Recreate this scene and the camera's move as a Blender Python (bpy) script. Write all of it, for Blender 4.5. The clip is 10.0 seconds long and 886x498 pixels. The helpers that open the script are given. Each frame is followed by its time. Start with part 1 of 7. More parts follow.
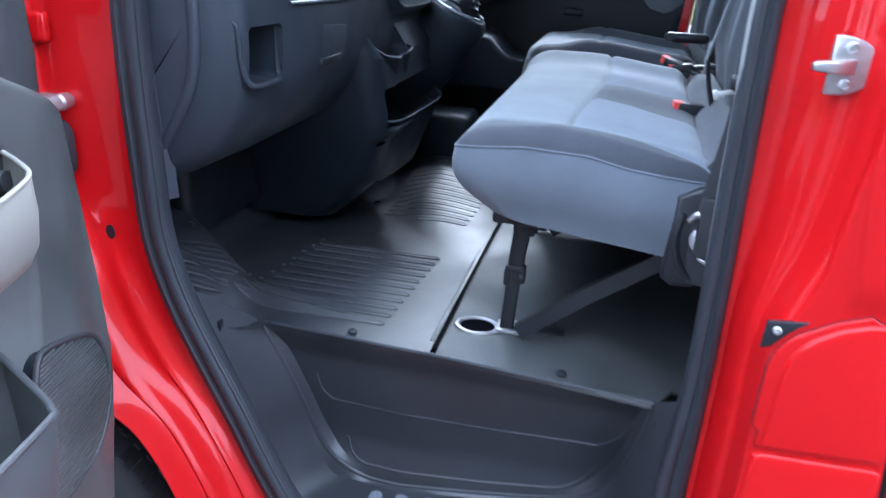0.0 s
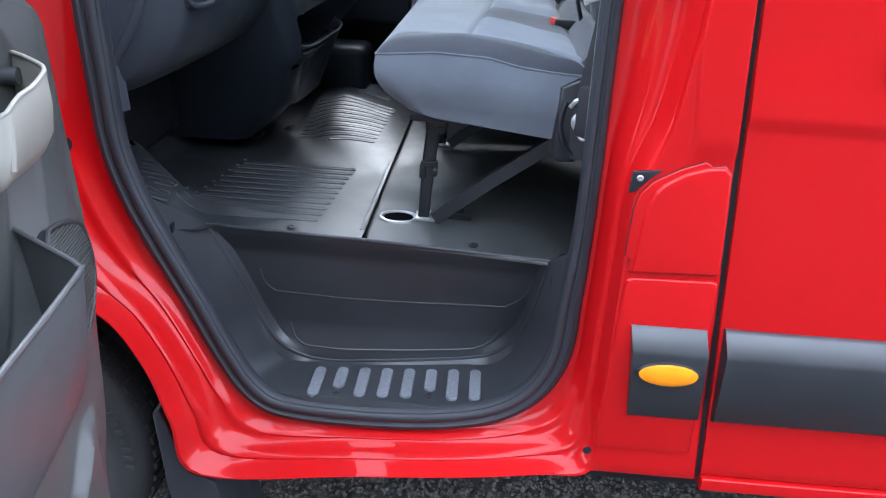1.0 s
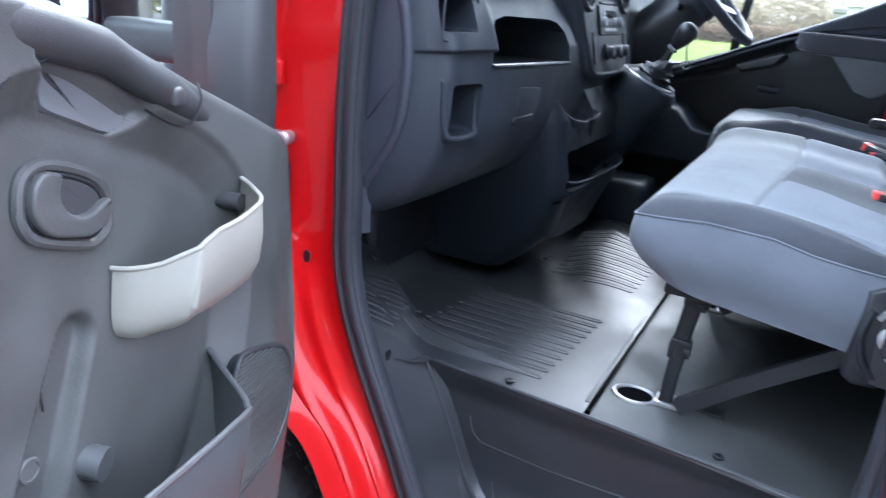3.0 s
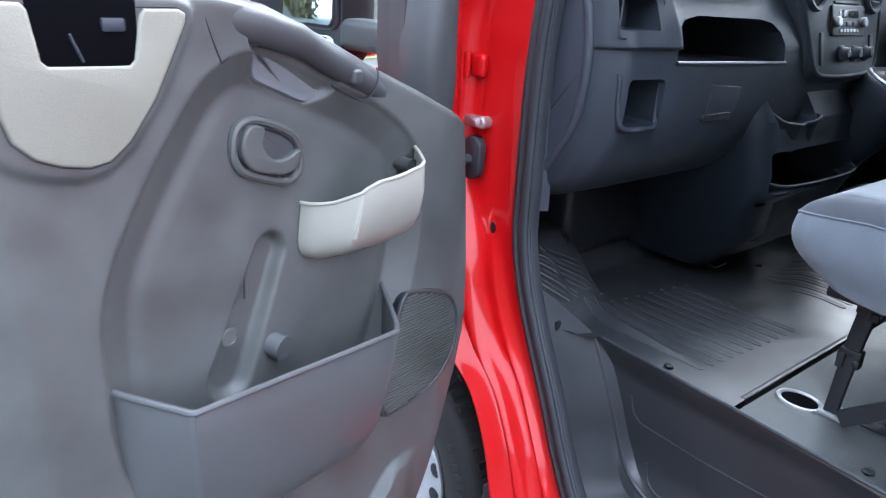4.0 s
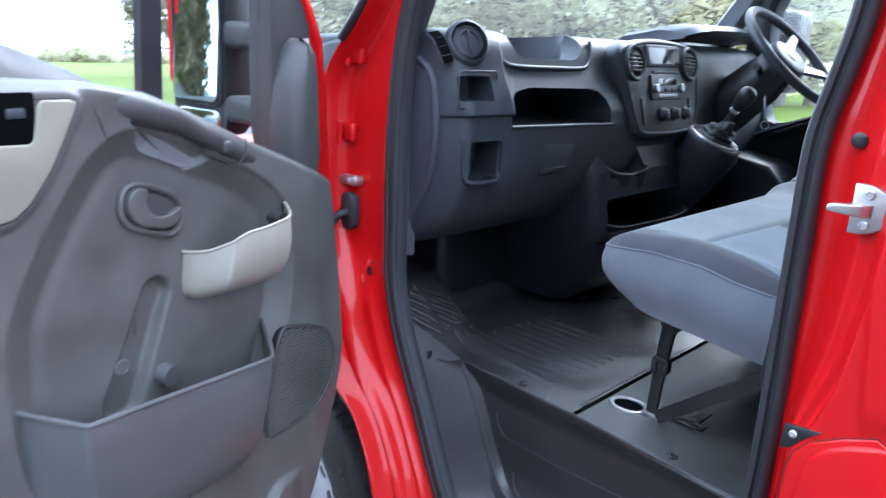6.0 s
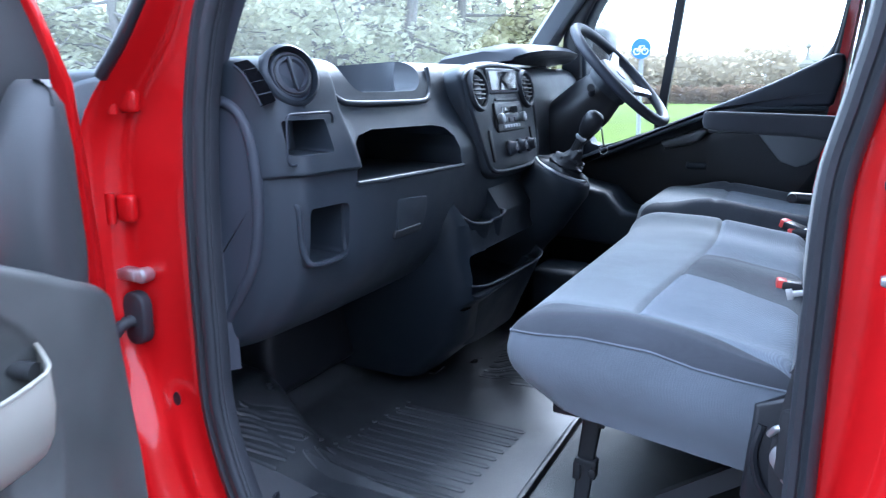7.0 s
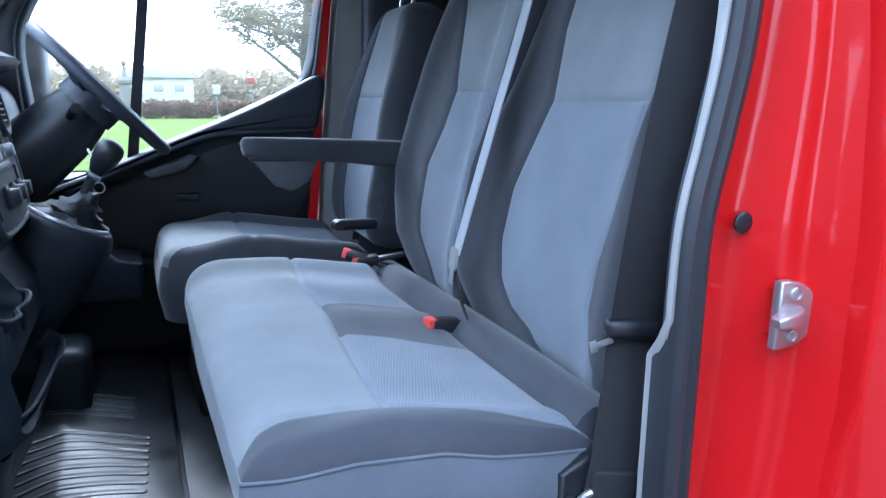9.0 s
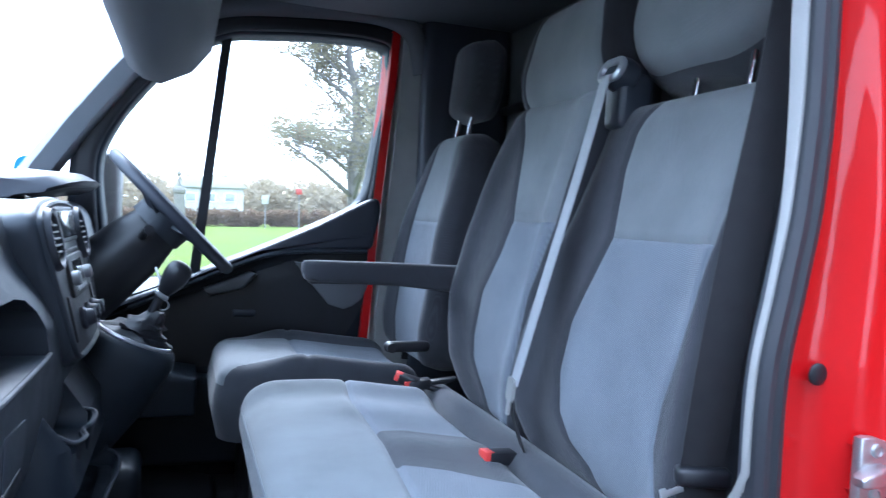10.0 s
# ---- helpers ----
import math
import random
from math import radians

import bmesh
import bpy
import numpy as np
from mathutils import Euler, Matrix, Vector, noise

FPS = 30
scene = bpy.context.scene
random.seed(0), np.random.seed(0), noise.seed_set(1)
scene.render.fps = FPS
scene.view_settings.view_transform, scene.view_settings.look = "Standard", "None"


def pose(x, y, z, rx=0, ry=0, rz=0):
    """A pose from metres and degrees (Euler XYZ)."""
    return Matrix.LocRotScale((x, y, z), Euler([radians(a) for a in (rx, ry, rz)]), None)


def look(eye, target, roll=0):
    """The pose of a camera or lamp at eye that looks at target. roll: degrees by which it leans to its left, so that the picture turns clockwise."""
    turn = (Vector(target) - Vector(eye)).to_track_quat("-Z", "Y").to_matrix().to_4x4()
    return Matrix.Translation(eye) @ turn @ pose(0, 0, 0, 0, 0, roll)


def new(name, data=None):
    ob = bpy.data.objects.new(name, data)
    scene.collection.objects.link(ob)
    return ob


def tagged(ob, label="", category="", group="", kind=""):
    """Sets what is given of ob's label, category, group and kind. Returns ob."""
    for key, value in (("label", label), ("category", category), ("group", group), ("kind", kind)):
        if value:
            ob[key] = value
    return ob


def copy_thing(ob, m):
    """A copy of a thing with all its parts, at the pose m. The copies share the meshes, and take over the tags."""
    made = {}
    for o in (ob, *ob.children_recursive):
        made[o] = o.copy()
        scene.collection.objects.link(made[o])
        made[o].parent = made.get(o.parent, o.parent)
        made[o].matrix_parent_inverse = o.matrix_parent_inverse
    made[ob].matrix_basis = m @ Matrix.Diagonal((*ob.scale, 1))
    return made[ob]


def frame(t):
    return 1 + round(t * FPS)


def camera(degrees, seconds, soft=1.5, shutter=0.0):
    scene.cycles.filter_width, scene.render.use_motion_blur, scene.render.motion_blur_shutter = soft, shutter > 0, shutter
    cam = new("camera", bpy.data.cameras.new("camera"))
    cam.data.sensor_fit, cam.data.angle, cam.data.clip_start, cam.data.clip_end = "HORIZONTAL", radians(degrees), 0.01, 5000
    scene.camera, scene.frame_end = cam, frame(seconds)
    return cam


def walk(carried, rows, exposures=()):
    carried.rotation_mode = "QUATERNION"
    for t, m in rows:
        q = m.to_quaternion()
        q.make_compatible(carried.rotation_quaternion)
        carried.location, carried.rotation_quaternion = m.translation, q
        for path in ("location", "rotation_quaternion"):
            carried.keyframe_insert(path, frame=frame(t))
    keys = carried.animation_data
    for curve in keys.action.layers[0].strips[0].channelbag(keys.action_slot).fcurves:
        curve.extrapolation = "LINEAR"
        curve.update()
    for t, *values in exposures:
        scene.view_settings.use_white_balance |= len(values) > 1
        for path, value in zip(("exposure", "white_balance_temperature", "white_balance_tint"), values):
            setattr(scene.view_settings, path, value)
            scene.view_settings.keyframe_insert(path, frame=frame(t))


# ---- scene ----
cam = camera(61.6, 10.0, soft=1.1, shutter=0.3)
PATH = [
    (0, (0.286, -0.937, 1.454), (-0.128, 0.865, 0.692), 2.8),
    (0.5, (0.269, -1.133, 1.437), (0.078, 0.675, 0.603), 2.2),
    (1, (0.247, -1.228, 1.426), (0.162, 0.578, 0.571), 3.1),
    (1.5, (0.248, -1.25, 1.43), (0.187, 0.561, 0.583), 4.0),
    (2, (0.267, -1.233, 1.444), (0.111, 0.591, 0.636), 5.2),
    (2.5, (0.262, -1.095, 1.466), (-0.217, 0.715, 0.762), 5.7),
    (3, (0.274, -0.993, 1.469), (-0.553, 0.706, 0.814), 5.5),
    (3.2, (0.298, -0.976, 1.482), (-0.676, 0.639, 0.815), 5.6),
    (4.3, (0.67, -1.056, 1.483), (-0.78, 0.131, 0.783), 3.6),
    (4.5, (0.742, -1.133, 1.48), (-0.696, 0.063, 0.774), 3.6),
    (5, (0.857, -1.195, 1.492), (-0.567, 0.017, 0.782), 3.6),
    (5.5, (0.9, -1.15, 1.513), (-0.525, 0.092, 0.861), 3.6),
    (6, (0.818, -1.073, 1.534), (-0.505, 0.326, 0.993), 3.2),
    (6.2, (0.743, -1.036, 1.535), (-0.481, 0.464, 1.03), 2.4),
    (7.3, (0.329, -0.687, 1.531), (-0.392, 1.125, 1.086), 1.0),
    (7.5, (0.28, -0.614, 1.527), (-0.325, 1.242, 1.091), 1.2),
    (8, (0.129, -0.508, 1.519), (0.064, 1.448, 1.107), 1.3),
    (8.5, (-0.005, -0.481, 1.515), (0.443, 1.423, 1.1), 1.7),
    (9, (-0.069, -0.473, 1.534), (0.689, 1.339, 1.16), 1.9),
    (9.5, (-0.114, -0.474, 1.571), (0.717, 1.336, 1.395), 1.8),
    (10, (-0.11, -0.476, 1.568), (0.552, 1.409, 1.485), 2.9),
]
walk(cam, [(t, look(eye, target, roll)) for t, eye, target, roll in PATH],
     [(0, 2.28, 5150, 10), (1, 2.10, 5650, 10), (2, 2.15, 5680, 10), (2.5, 2.29, 5550, 10), (3, 2.46, 5480, 10), (4.5, 2.16, 5700, 10), (5, 2.02, 5750, 10), (6, 2.07, 5380, 10), (7.5, 2.26, 4880, 10), (8, 2.28, 4830, 10), (9, 2.06, 4980, 10), (10, 2.15, 5050, 10)])

# ---- world, sun, exposure ----
GROUND = -0.065
world = bpy.data.worlds.new("overcast_sky")
scene.world = world
world.use_nodes = True
wn, wl = world.node_tree.nodes, world.node_tree.links
sky = wn.new("ShaderNodeTexSky")
sky.sky_type = 'NISHITA'
sky.sun_disc = False
sky.sun_elevation = radians(42)
sky.sun_rotation = radians(10)
sky.dust_density, sky.air_density = 4.0, 1.0
cloud = wn.new("ShaderNodeMix")
cloud.data_type = 'RGBA'
cloud.inputs[0].default_value = 0.75
cloud.inputs[7].default_value = (12.0, 12.6, 13.6, 1)
wl.new(sky.outputs[0], cloud.inputs[6])
wl.new(cloud.outputs[2], wn["Background"].inputs[0])
wn["Background"].inputs[1].default_value = 0.15
sun_data = bpy.data.lights.new("sun", 'SUN')
sun_data.energy, sun_data.angle, sun_data.color = 1.5, radians(24), (1.0, 0.97, 0.93)
sun = new("sun", sun_data)
sun.matrix_basis = look((-0.6, 7.4, 6.7), (0, 0, 0))


# ---- materials ----
def node_mat(name):
    m = bpy.data.materials.new(name)
    m.use_nodes = True
    n, l = m.node_tree.nodes, m.node_tree.links
    return m, n, l, n["Principled BSDF"]


def surface(name, col, rough=0.5, metal=0.0, var=0.10, scale=12.0, bump=0.15, grain=600.0, coat=0.0, rvar=0.08, dist=0.001, sheen=0.0, spec=0.5, wear=0.0, crough=0.04, cior=1.5):
    """Colour with two scales of unevenness, a fine grain in relief and uneven gloss."""
    m, n, l, p = node_mat(name)
    tc = n.new("ShaderNodeTexCoord")
    big = n.new("ShaderNodeTexNoise")
    big.inputs["Scale"].default_value, big.inputs["Detail"].default_value = scale, 5
    fine = n.new("ShaderNodeTexNoise")
    fine.inputs["Scale"].default_value, fine.inputs["Detail"].default_value = grain, 2
    l.new(tc.outputs["Object"], big.inputs["Vector"])
    l.new(tc.outputs["Object"], fine.inputs["Vector"])
    add = n.new("ShaderNodeMath")
    add.operation = 'MULTIPLY_ADD'
    add.inputs[1].default_value = 0.35
    l.new(fine.outputs["Fac"], add.inputs[0])
    l.new(big.outputs["Fac"], add.inputs[2])
    ramp = n.new("ShaderNodeMapRange")
    ramp.inputs[1].default_value, ramp.inputs[2].default_value = 0.4, 0.95
    l.new(add.outputs[0], ramp.inputs[0])
    mix = n.new("ShaderNodeMix")
    mix.data_type = 'RGBA'
    mix.inputs[6].default_value = (*[c * (1 - var) for c in col], 1)
    mix.inputs[7].default_value = (*[min(1, c * (1 + var) + wear) for c in col], 1)
    l.new(ramp.outputs[0], mix.inputs[0])
    l.new(mix.outputs[2], p.inputs["Base Color"])
    rr = n.new("ShaderNodeMapRange")
    rr.inputs[1].default_value, rr.inputs[2].default_value = 0.3, 0.7
    rr.inputs[3].default_value, rr.inputs[4].default_value = max(0.02, rough - rvar), min(1, rough + rvar)
    l.new(big.outputs["Fac"], rr.inputs[0])
    l.new(rr.outputs[0], p.inputs["Roughness"])
    b = n.new("ShaderNodeBump")
    b.inputs["Strength"].default_value, b.inputs["Distance"].default_value = bump, dist
    l.new(fine.outputs["Fac"], b.inputs["Height"])
    l.new(b.outputs[0], p.inputs["Normal"])
    p.inputs["Metallic"].default_value = metal
    p.inputs["Coat Weight"].default_value = coat
    p.inputs["Coat Roughness"].default_value = crough
    p.inputs["Coat IOR"].default_value = cior
    p.inputs["Sheen Weight"].default_value = sheen
    p.inputs["Specular IOR Level"].default_value = spec
    return m


def fabric(name, col, col2, period=0.0032, bump=0.5):
    """Woven cloth: two crossing sets of threads, pilling and faint soiling."""
    m, n, l, p = node_mat(name)
    tc = n.new("ShaderNodeTexCoord")
    waves = []
    for turn in (38, -38):
        mp = n.new("ShaderNodeMapping")
        mp.inputs["Rotation"].default_value = (radians(turn), radians(turn), radians(turn))
        l.new(tc.outputs["Object"], mp.inputs["Vector"])
        w = n.new("ShaderNodeTexWave")
        w.inputs["Scale"].default_value = 0.314 / period
        w.inputs["Distortion"].default_value = 0.6
        l.new(mp.outputs[0], w.inputs["Vector"])
        waves.append(w)
    mul = n.new("ShaderNodeMath")
    mul.operation = 'MULTIPLY'
    l.new(waves[0].outputs["Fac"], mul.inputs[0])
    l.new(waves[1].outputs["Fac"], mul.inputs[1])
    soil = n.new("ShaderNodeTexNoise")
    soil.inputs["Scale"].default_value, soil.inputs["Detail"].default_value = 9, 6
    l.new(tc.outputs["Object"], soil.inputs["Vector"])
    fuzz = n.new("ShaderNodeTexNoise")
    fuzz.inputs["Scale"].default_value = 900
    l.new(tc.outputs["Object"], fuzz.inputs["Vector"])
    mix = n.new("ShaderNodeMix")
    mix.data_type = 'RGBA'
    mix.inputs[6].default_value, mix.inputs[7].default_value = (*col, 1), (*col2, 1)
    l.new(mul.outputs[0], mix.inputs[0])
    tone = n.new("ShaderNodeHueSaturation")
    mr = n.new("ShaderNodeMapRange")
    mr.inputs[1].default_value, mr.inputs[2].default_value, mr.inputs[3].default_value, mr.inputs[4].default_value = 0.3, 0.7, 0.86, 1.1
    l.new(soil.outputs["Fac"], mr.inputs[0])
    l.new(mr.outputs[0], tone.inputs["Value"])
    l.new(mix.outputs[2], tone.inputs["Color"])
    l.new(tone.outputs[0], p.inputs["Base Color"])
    hsum = n.new("ShaderNodeMath")
    hsum.operation = 'ADD'
    l.new(mul.outputs[0], hsum.inputs[0])
    l.new(fuzz.outputs["Fac"], hsum.inputs[1])
    b = n.new("ShaderNodeBump")
    b.inputs["Strength"].default_value, b.inputs["Distance"].default_value = bump, 0.0008
    l.new(hsum.outputs[0], b.inputs["Height"])
    soft = n.new("ShaderNodeBump")
    soft.inputs["Strength"].default_value, soft.inputs["Distance"].default_value = 0.25, 0.01
    l.new(soil.outputs["Fac"], soft.inputs["Height"])
    l.new(b.outputs[0], soft.inputs["Normal"])
    l.new(soft.outputs[0], p.inputs["Normal"])
    p.inputs["Roughness"].default_value = 0.9
    p.inputs["Sheen Weight"].default_value = 0.25
    p.inputs["Specular IOR Level"].default_value = 0.25
    return m


def pane(name, gloss=0.035, tint=(0.93, 0.96, 0.96)):
    m, n, l, p = node_mat(name)
    n.remove(p)
    t, g, x = n.new("ShaderNodeBsdfTransparent"), n.new("ShaderNodeBsdfGlossy"), n.new("ShaderNodeMixShader")
    t.inputs[0].default_value = (*tint, 1)
    g.inputs["Roughness"].default_value = 0.01
    x.inputs[0].default_value = gloss
    l.new(t.outputs[0], x.inputs[1])
    l.new(g.outputs[0], x.inputs[2])
    l.new(x.outputs[0], n["Material Output"].inputs[0])
    return m


def foliage(name, col, var=0.4):
    """Thin leaves that let some light through."""
    m = surface(name, col, 0.7, var=var, scale=1.2, bump=0.0, grain=30)
    n, l = m.node_tree.nodes, m.node_tree.links
    p, out = n["Principled BSDF"], n["Material Output"]
    t, x = n.new("ShaderNodeBsdfTranslucent"), n.new("ShaderNodeMixShader")
    l.new(p.inputs["Base Color"].links[0].from_socket, t.inputs[0])
    x.inputs[0].default_value = 0.65
    l.new(p.outputs[0], x.inputs[1])
    l.new(t.outputs[0], x.inputs[2])
    l.new(x.outputs[0], out.inputs[0])
    return m


RED = surface("red_car_paint", (0.47, 0.004, 0.0055), 0.38, var=0.03, scale=3, bump=0.02, grain=900, coat=0.42, rvar=0.03, spec=0.12)
PLASTIC = surface("dark_grained_plastic", (0.034, 0.038, 0.051), 0.52, var=0.10, bump=0.35, grain=1100, dist=0.0006)
# Blue-grey, its blue pushed further to paint in a veil over dark parts.
PLASTIC_MID = surface("veil_tinted_blue_grey_plastic", (0.024, 0.030, 0.040), 0.50, var=0.08, bump=0.35, grain=1100, dist=0.0006)
DOORTRIM = surface("grey_door_trim_plastic", (0.080, 0.082, 0.080), 0.42, var=0.28, scale=9, bump=0.5, grain=700, dist=0.0008, wear=0.008, rvar=0.14)
DOORTRIM_DARK = surface("dark_door_trim_plastic", (0.048, 0.049, 0.052), 0.48, var=0.16, scale=8, bump=0.45, grain=800, dist=0.0008)
POCKET = surface("grey_pocket_plastic", (0.082, 0.086, 0.089), 0.40, var=0.10, bump=0.3, grain=1000, dist=0.0006)
PANEL = surface("smooth_grey_panel_plastic", (0.15, 0.155, 0.165), 0.42, var=0.08, bump=0.25, grain=1000, dist=0.0005)
# Under-dash shade and a bluish veil are put into this near-black colour.
CONSOLE = surface("shade_darkened_console_plastic", (0.012, 0.017, 0.025), 0.52, var=0.12, bump=0.35, grain=1000, dist=0.0006, spec=0.32)
BEIGE = surface("pale_stone_plastic", (0.285, 0.275, 0.240), 0.48, var=0.07, bump=0.3, grain=900, dist=0.0005)
BEIGE_DARK = surface("dull_stone_plastic", (0.215, 0.208, 0.170), 0.5, var=0.08, bump=0.6, grain=600, dist=0.0008)
MOULD = surface("black_moulding_plastic", (0.022, 0.024, 0.028), 0.42, var=0.2, scale=8, bump=0.4, grain=700, dist=0.0008, spec=0.8)
REARMAT = surface("dark_rear_floor_rubber", (0.033, 0.035, 0.034), 0.50, var=0.45, scale=9, bump=0.7, grain=350, dist=0.0012, spec=1.0, rvar=0.14)
BLACK = surface("black_plastic", (0.013, 0.014, 0.018), 0.42, var=0.15, bump=0.2, grain=900, dist=0.0006)
RUBBER = surface("black_rubber_seal", (0.022, 0.024, 0.030), 0.55, var=0.15, scale=20, bump=0.15, grain=500)
STEPMAT = surface("black_step_plastic", (0.0245, 0.0265, 0.031), 0.42, var=0.2, scale=9, bump=0.3, grain=800, dist=0.0006, wear=0.005, spec=0.65)
MAT = surface("black_rubber_floor_mat", (0.026, 0.028, 0.032), 0.41, var=0.3, scale=7, bump=0.6, grain=450, dist=0.001, rvar=0.14, wear=0.006, spec=1.0)
PAD = surface("grey_grip_pad", (0.17, 0.178, 0.20), 0.75, var=0.25, scale=120, bump=0.9, grain=700, dist=0.002)
CLOTH = fabric("pale_blue_grey_seat_cloth", (0.160, 0.176, 0.206), (0.250, 0.272, 0.312), 0.0024, 0.5)
CLOTH_FRONT = fabric("pale_grey_seat_cloth", (0.190, 0.202, 0.214), (0.222, 0.235, 0.248), 0.0013, 0.25)
CLOTH_SIDE = fabric("mid_blue_grey_seat_cloth", (0.108, 0.120, 0.141), (0.128, 0.141, 0.164), 0.0013, 0.2)
CLOTH_DARK = fabric("charcoal_seat_cloth", (0.041, 0.042, 0.050), (0.062, 0.064, 0.074), 0.0014, 0.4)
CLOTH_MID = fabric("grey_bolster_cloth", (0.050, 0.053, 0.063), (0.058, 0.062, 0.073), 0.0013, 0.25)
STEEL = surface("bare_steel", (0.50, 0.50, 0.51), 0.42, metal=0.9, var=0.15, scale=60, bump=0.1)
TONGUE = surface("bright_pressed_steel", (0.50, 0.50, 0.50), 0.35, metal=0.6, var=0.05, bump=0.05)
PILLAR = surface("pale_pillar_plastic", (0.20, 0.213, 0.23), 0.55, var=0.08, bump=0.25, grain=1000, dist=0.0005)
CHROME = surface("polished_chrome", (0.8, 0.8, 0.82), 0.10, metal=1.0, var=0.05, bump=0.0)
BLACKSTEEL = surface("black_painted_steel", (0.016, 0.017, 0.02), 0.35, var=0.2, bump=0.1, grain=300)
WHITE_RIM = surface("silver_painted_steel", (0.40, 0.41, 0.43), 0.36, var=0.08, scale=25, bump=0.05, metal=0.25)
TYRE = surface("tyre_rubber", (0.022, 0.022, 0.023), 0.7, var=0.25, scale=25, bump=0.3, grain=300)
ORANGE = surface("orange_lens", (0.90, 0.28, 0.0), 0.35, var=0.12, scale=30, bump=0.0, coat=0.15)
REDBUTTON = surface("red_release_button", (0.75, 0.07, 0.06), 0.4, var=0.05, bump=0.0)
WEB_GREY = surface("grey_belt_webbing", (0.40, 0.41, 0.43), 0.7, var=0.10, scale=40, bump=0.6, grain=1200)
WEB_BLACK = surface("black_belt_webbing", (0.016, 0.016, 0.019), 0.7, var=0.15, scale=40, bump=0.6, grain=1200)
GREYTRIM = surface("light_grey_pillar_trim", (0.28, 0.28, 0.272), 0.6, var=0.12, bump=0.35, grain=700)
HEADLINER = surface("dark_headliner", (0.12, 0.122, 0.13), 0.9, var=0.1, bump=0.4, grain=500)
GLASS = pane("window_glass")


def hazy_pane(name, film):
    """Clear glass with a thin pale film mixed in for veiling glare and haze, thicker in soft patches."""
    m = pane(name)
    n, k = m.node_tree.nodes, m.node_tree.links
    out = [q for q in n if q.type == "OUTPUT_MATERIAL"][0]
    clear = out.inputs["Surface"].links[0].from_socket
    veil, noise, ramp, mix = n.new("ShaderNodeBsdfTranslucent"), n.new("ShaderNodeTexNoise"), n.new("ShaderNodeMapRange"), n.new("ShaderNodeMixShader")
    veil.inputs["Color"].default_value = (.62, .62, .60, 1)
    noise.inputs["Scale"].default_value = 2.5
    noise.inputs["Detail"].default_value = 6
    ramp.inputs["To Min"].default_value = film * .7
    ramp.inputs["To Max"].default_value = film * 1.3
    k.new(noise.outputs["Fac"], ramp.inputs["Value"])
    k.new(ramp.outputs["Result"], mix.inputs["Fac"])
    k.new(clear, mix.inputs[1])
    k.new(veil.outputs[0], mix.inputs[2])
    k.new(mix.outputs[0], out.inputs["Surface"])
    return m


# Glare and haze over the view are put into both panes as a pale film.
SCREEN = hazy_pane("haze_veiled_windscreen_glass", .02)
SIDE_GLASS = hazy_pane("haze_veiled_side_glass", .015)
MIRROR = surface("mirror_glass", (0.60, 0.75, 0.77), 0.02, metal=1.0, var=0.0, bump=0.0, rvar=0.0)
DISPLAY = surface("dark_display_glass", (0.008, 0.009, 0.011), 0.12, var=0.0, bump=0.0)
SILVER = surface("satin_silver_plastic", (0.42, 0.43, 0.45), 0.35, metal=0.6, var=0.05, bump=0.05)
BLUE = surface("blue_sign_face", (0.01, 0.13, 0.55), 0.4, var=0.04, bump=0.0)
WHITE = surface("white_paint", (0.8, 0.8, 0.8), 0.5, var=0.04, bump=0.05)
GREY_GALV = surface("galvanised_post", (0.30, 0.31, 0.32), 0.5, metal=0.4, var=0.1)
SIGNRED = surface("red_sign_face", (0.42, 0.06, 0.05), 0.4, var=0.04, bump=0.0)
STONE = surface("grey_weathered_stone", (0.19, 0.175, 0.15), 0.85, var=0.25, scale=3, bump=0.5, grain=40, dist=0.01)
LEAF = foliage("pale_needle_foliage", (0.48, 0.47, 0.32), 0.3)
LEAF_DRY = foliage("winter_hedge_foliage", (0.19, 0.125, 0.075))
LEAF_OLIVE = foliage("olive_spring_foliage", (0.44, 0.42, 0.28), 0.3)
LEAF_TWIG = surface("fine_brown_green_twigs", (0.19, 0.165, 0.10), 0.95, var=0.3, scale=0.8, bump=0.0, grain=20, spec=0.05)
# Glossless black that paints the shade inside holes and slots.
HOLLOW_SHADE = surface("painted_hollow_shade", (0.004, 0.004, 0.005), 0.95, var=0.0, bump=0.0, spec=0.0)
BARK = surface("grey_brown_bark", (0.16, 0.145, 0.125), 0.9, var=0.3, scale=10, bump=0.8, grain=60, dist=0.01)
GRASS = surface("spring_grass", (0.0900, 0.1260, 0.0158), 0.9, var=0.25, scale=0.4, bump=0.6, grain=30, dist=0.02, spec=0.05)
FIELD = surface("dull_field_grass", (0.13, 0.165, 0.05), 0.9, var=0.3, scale=0.2, bump=0.6, grain=30, dist=0.02, spec=0.05)
ASPHALT = surface("wet_dark_gravel_asphalt", (0.045, 0.043, 0.042), 0.55, var=0.5, scale=90, bump=1.0, grain=220, dist=0.008)
# Distance haze is painted into this leaf colour, with little contrast.
LEAF_FAR = foliage("haze_painted_foliage", (0.33, 0.275, 0.18), 0.12)
GRAVEL = surface("wet_gravel_stones", (0.10, 0.092, 0.085), 0.35, var=0.7, scale=160, bump=0.2, grain=300)
FARWALL = surface("pale_render_wall", (0.44, 0.42, 0.40), 0.8, var=0.1, scale=0.5)


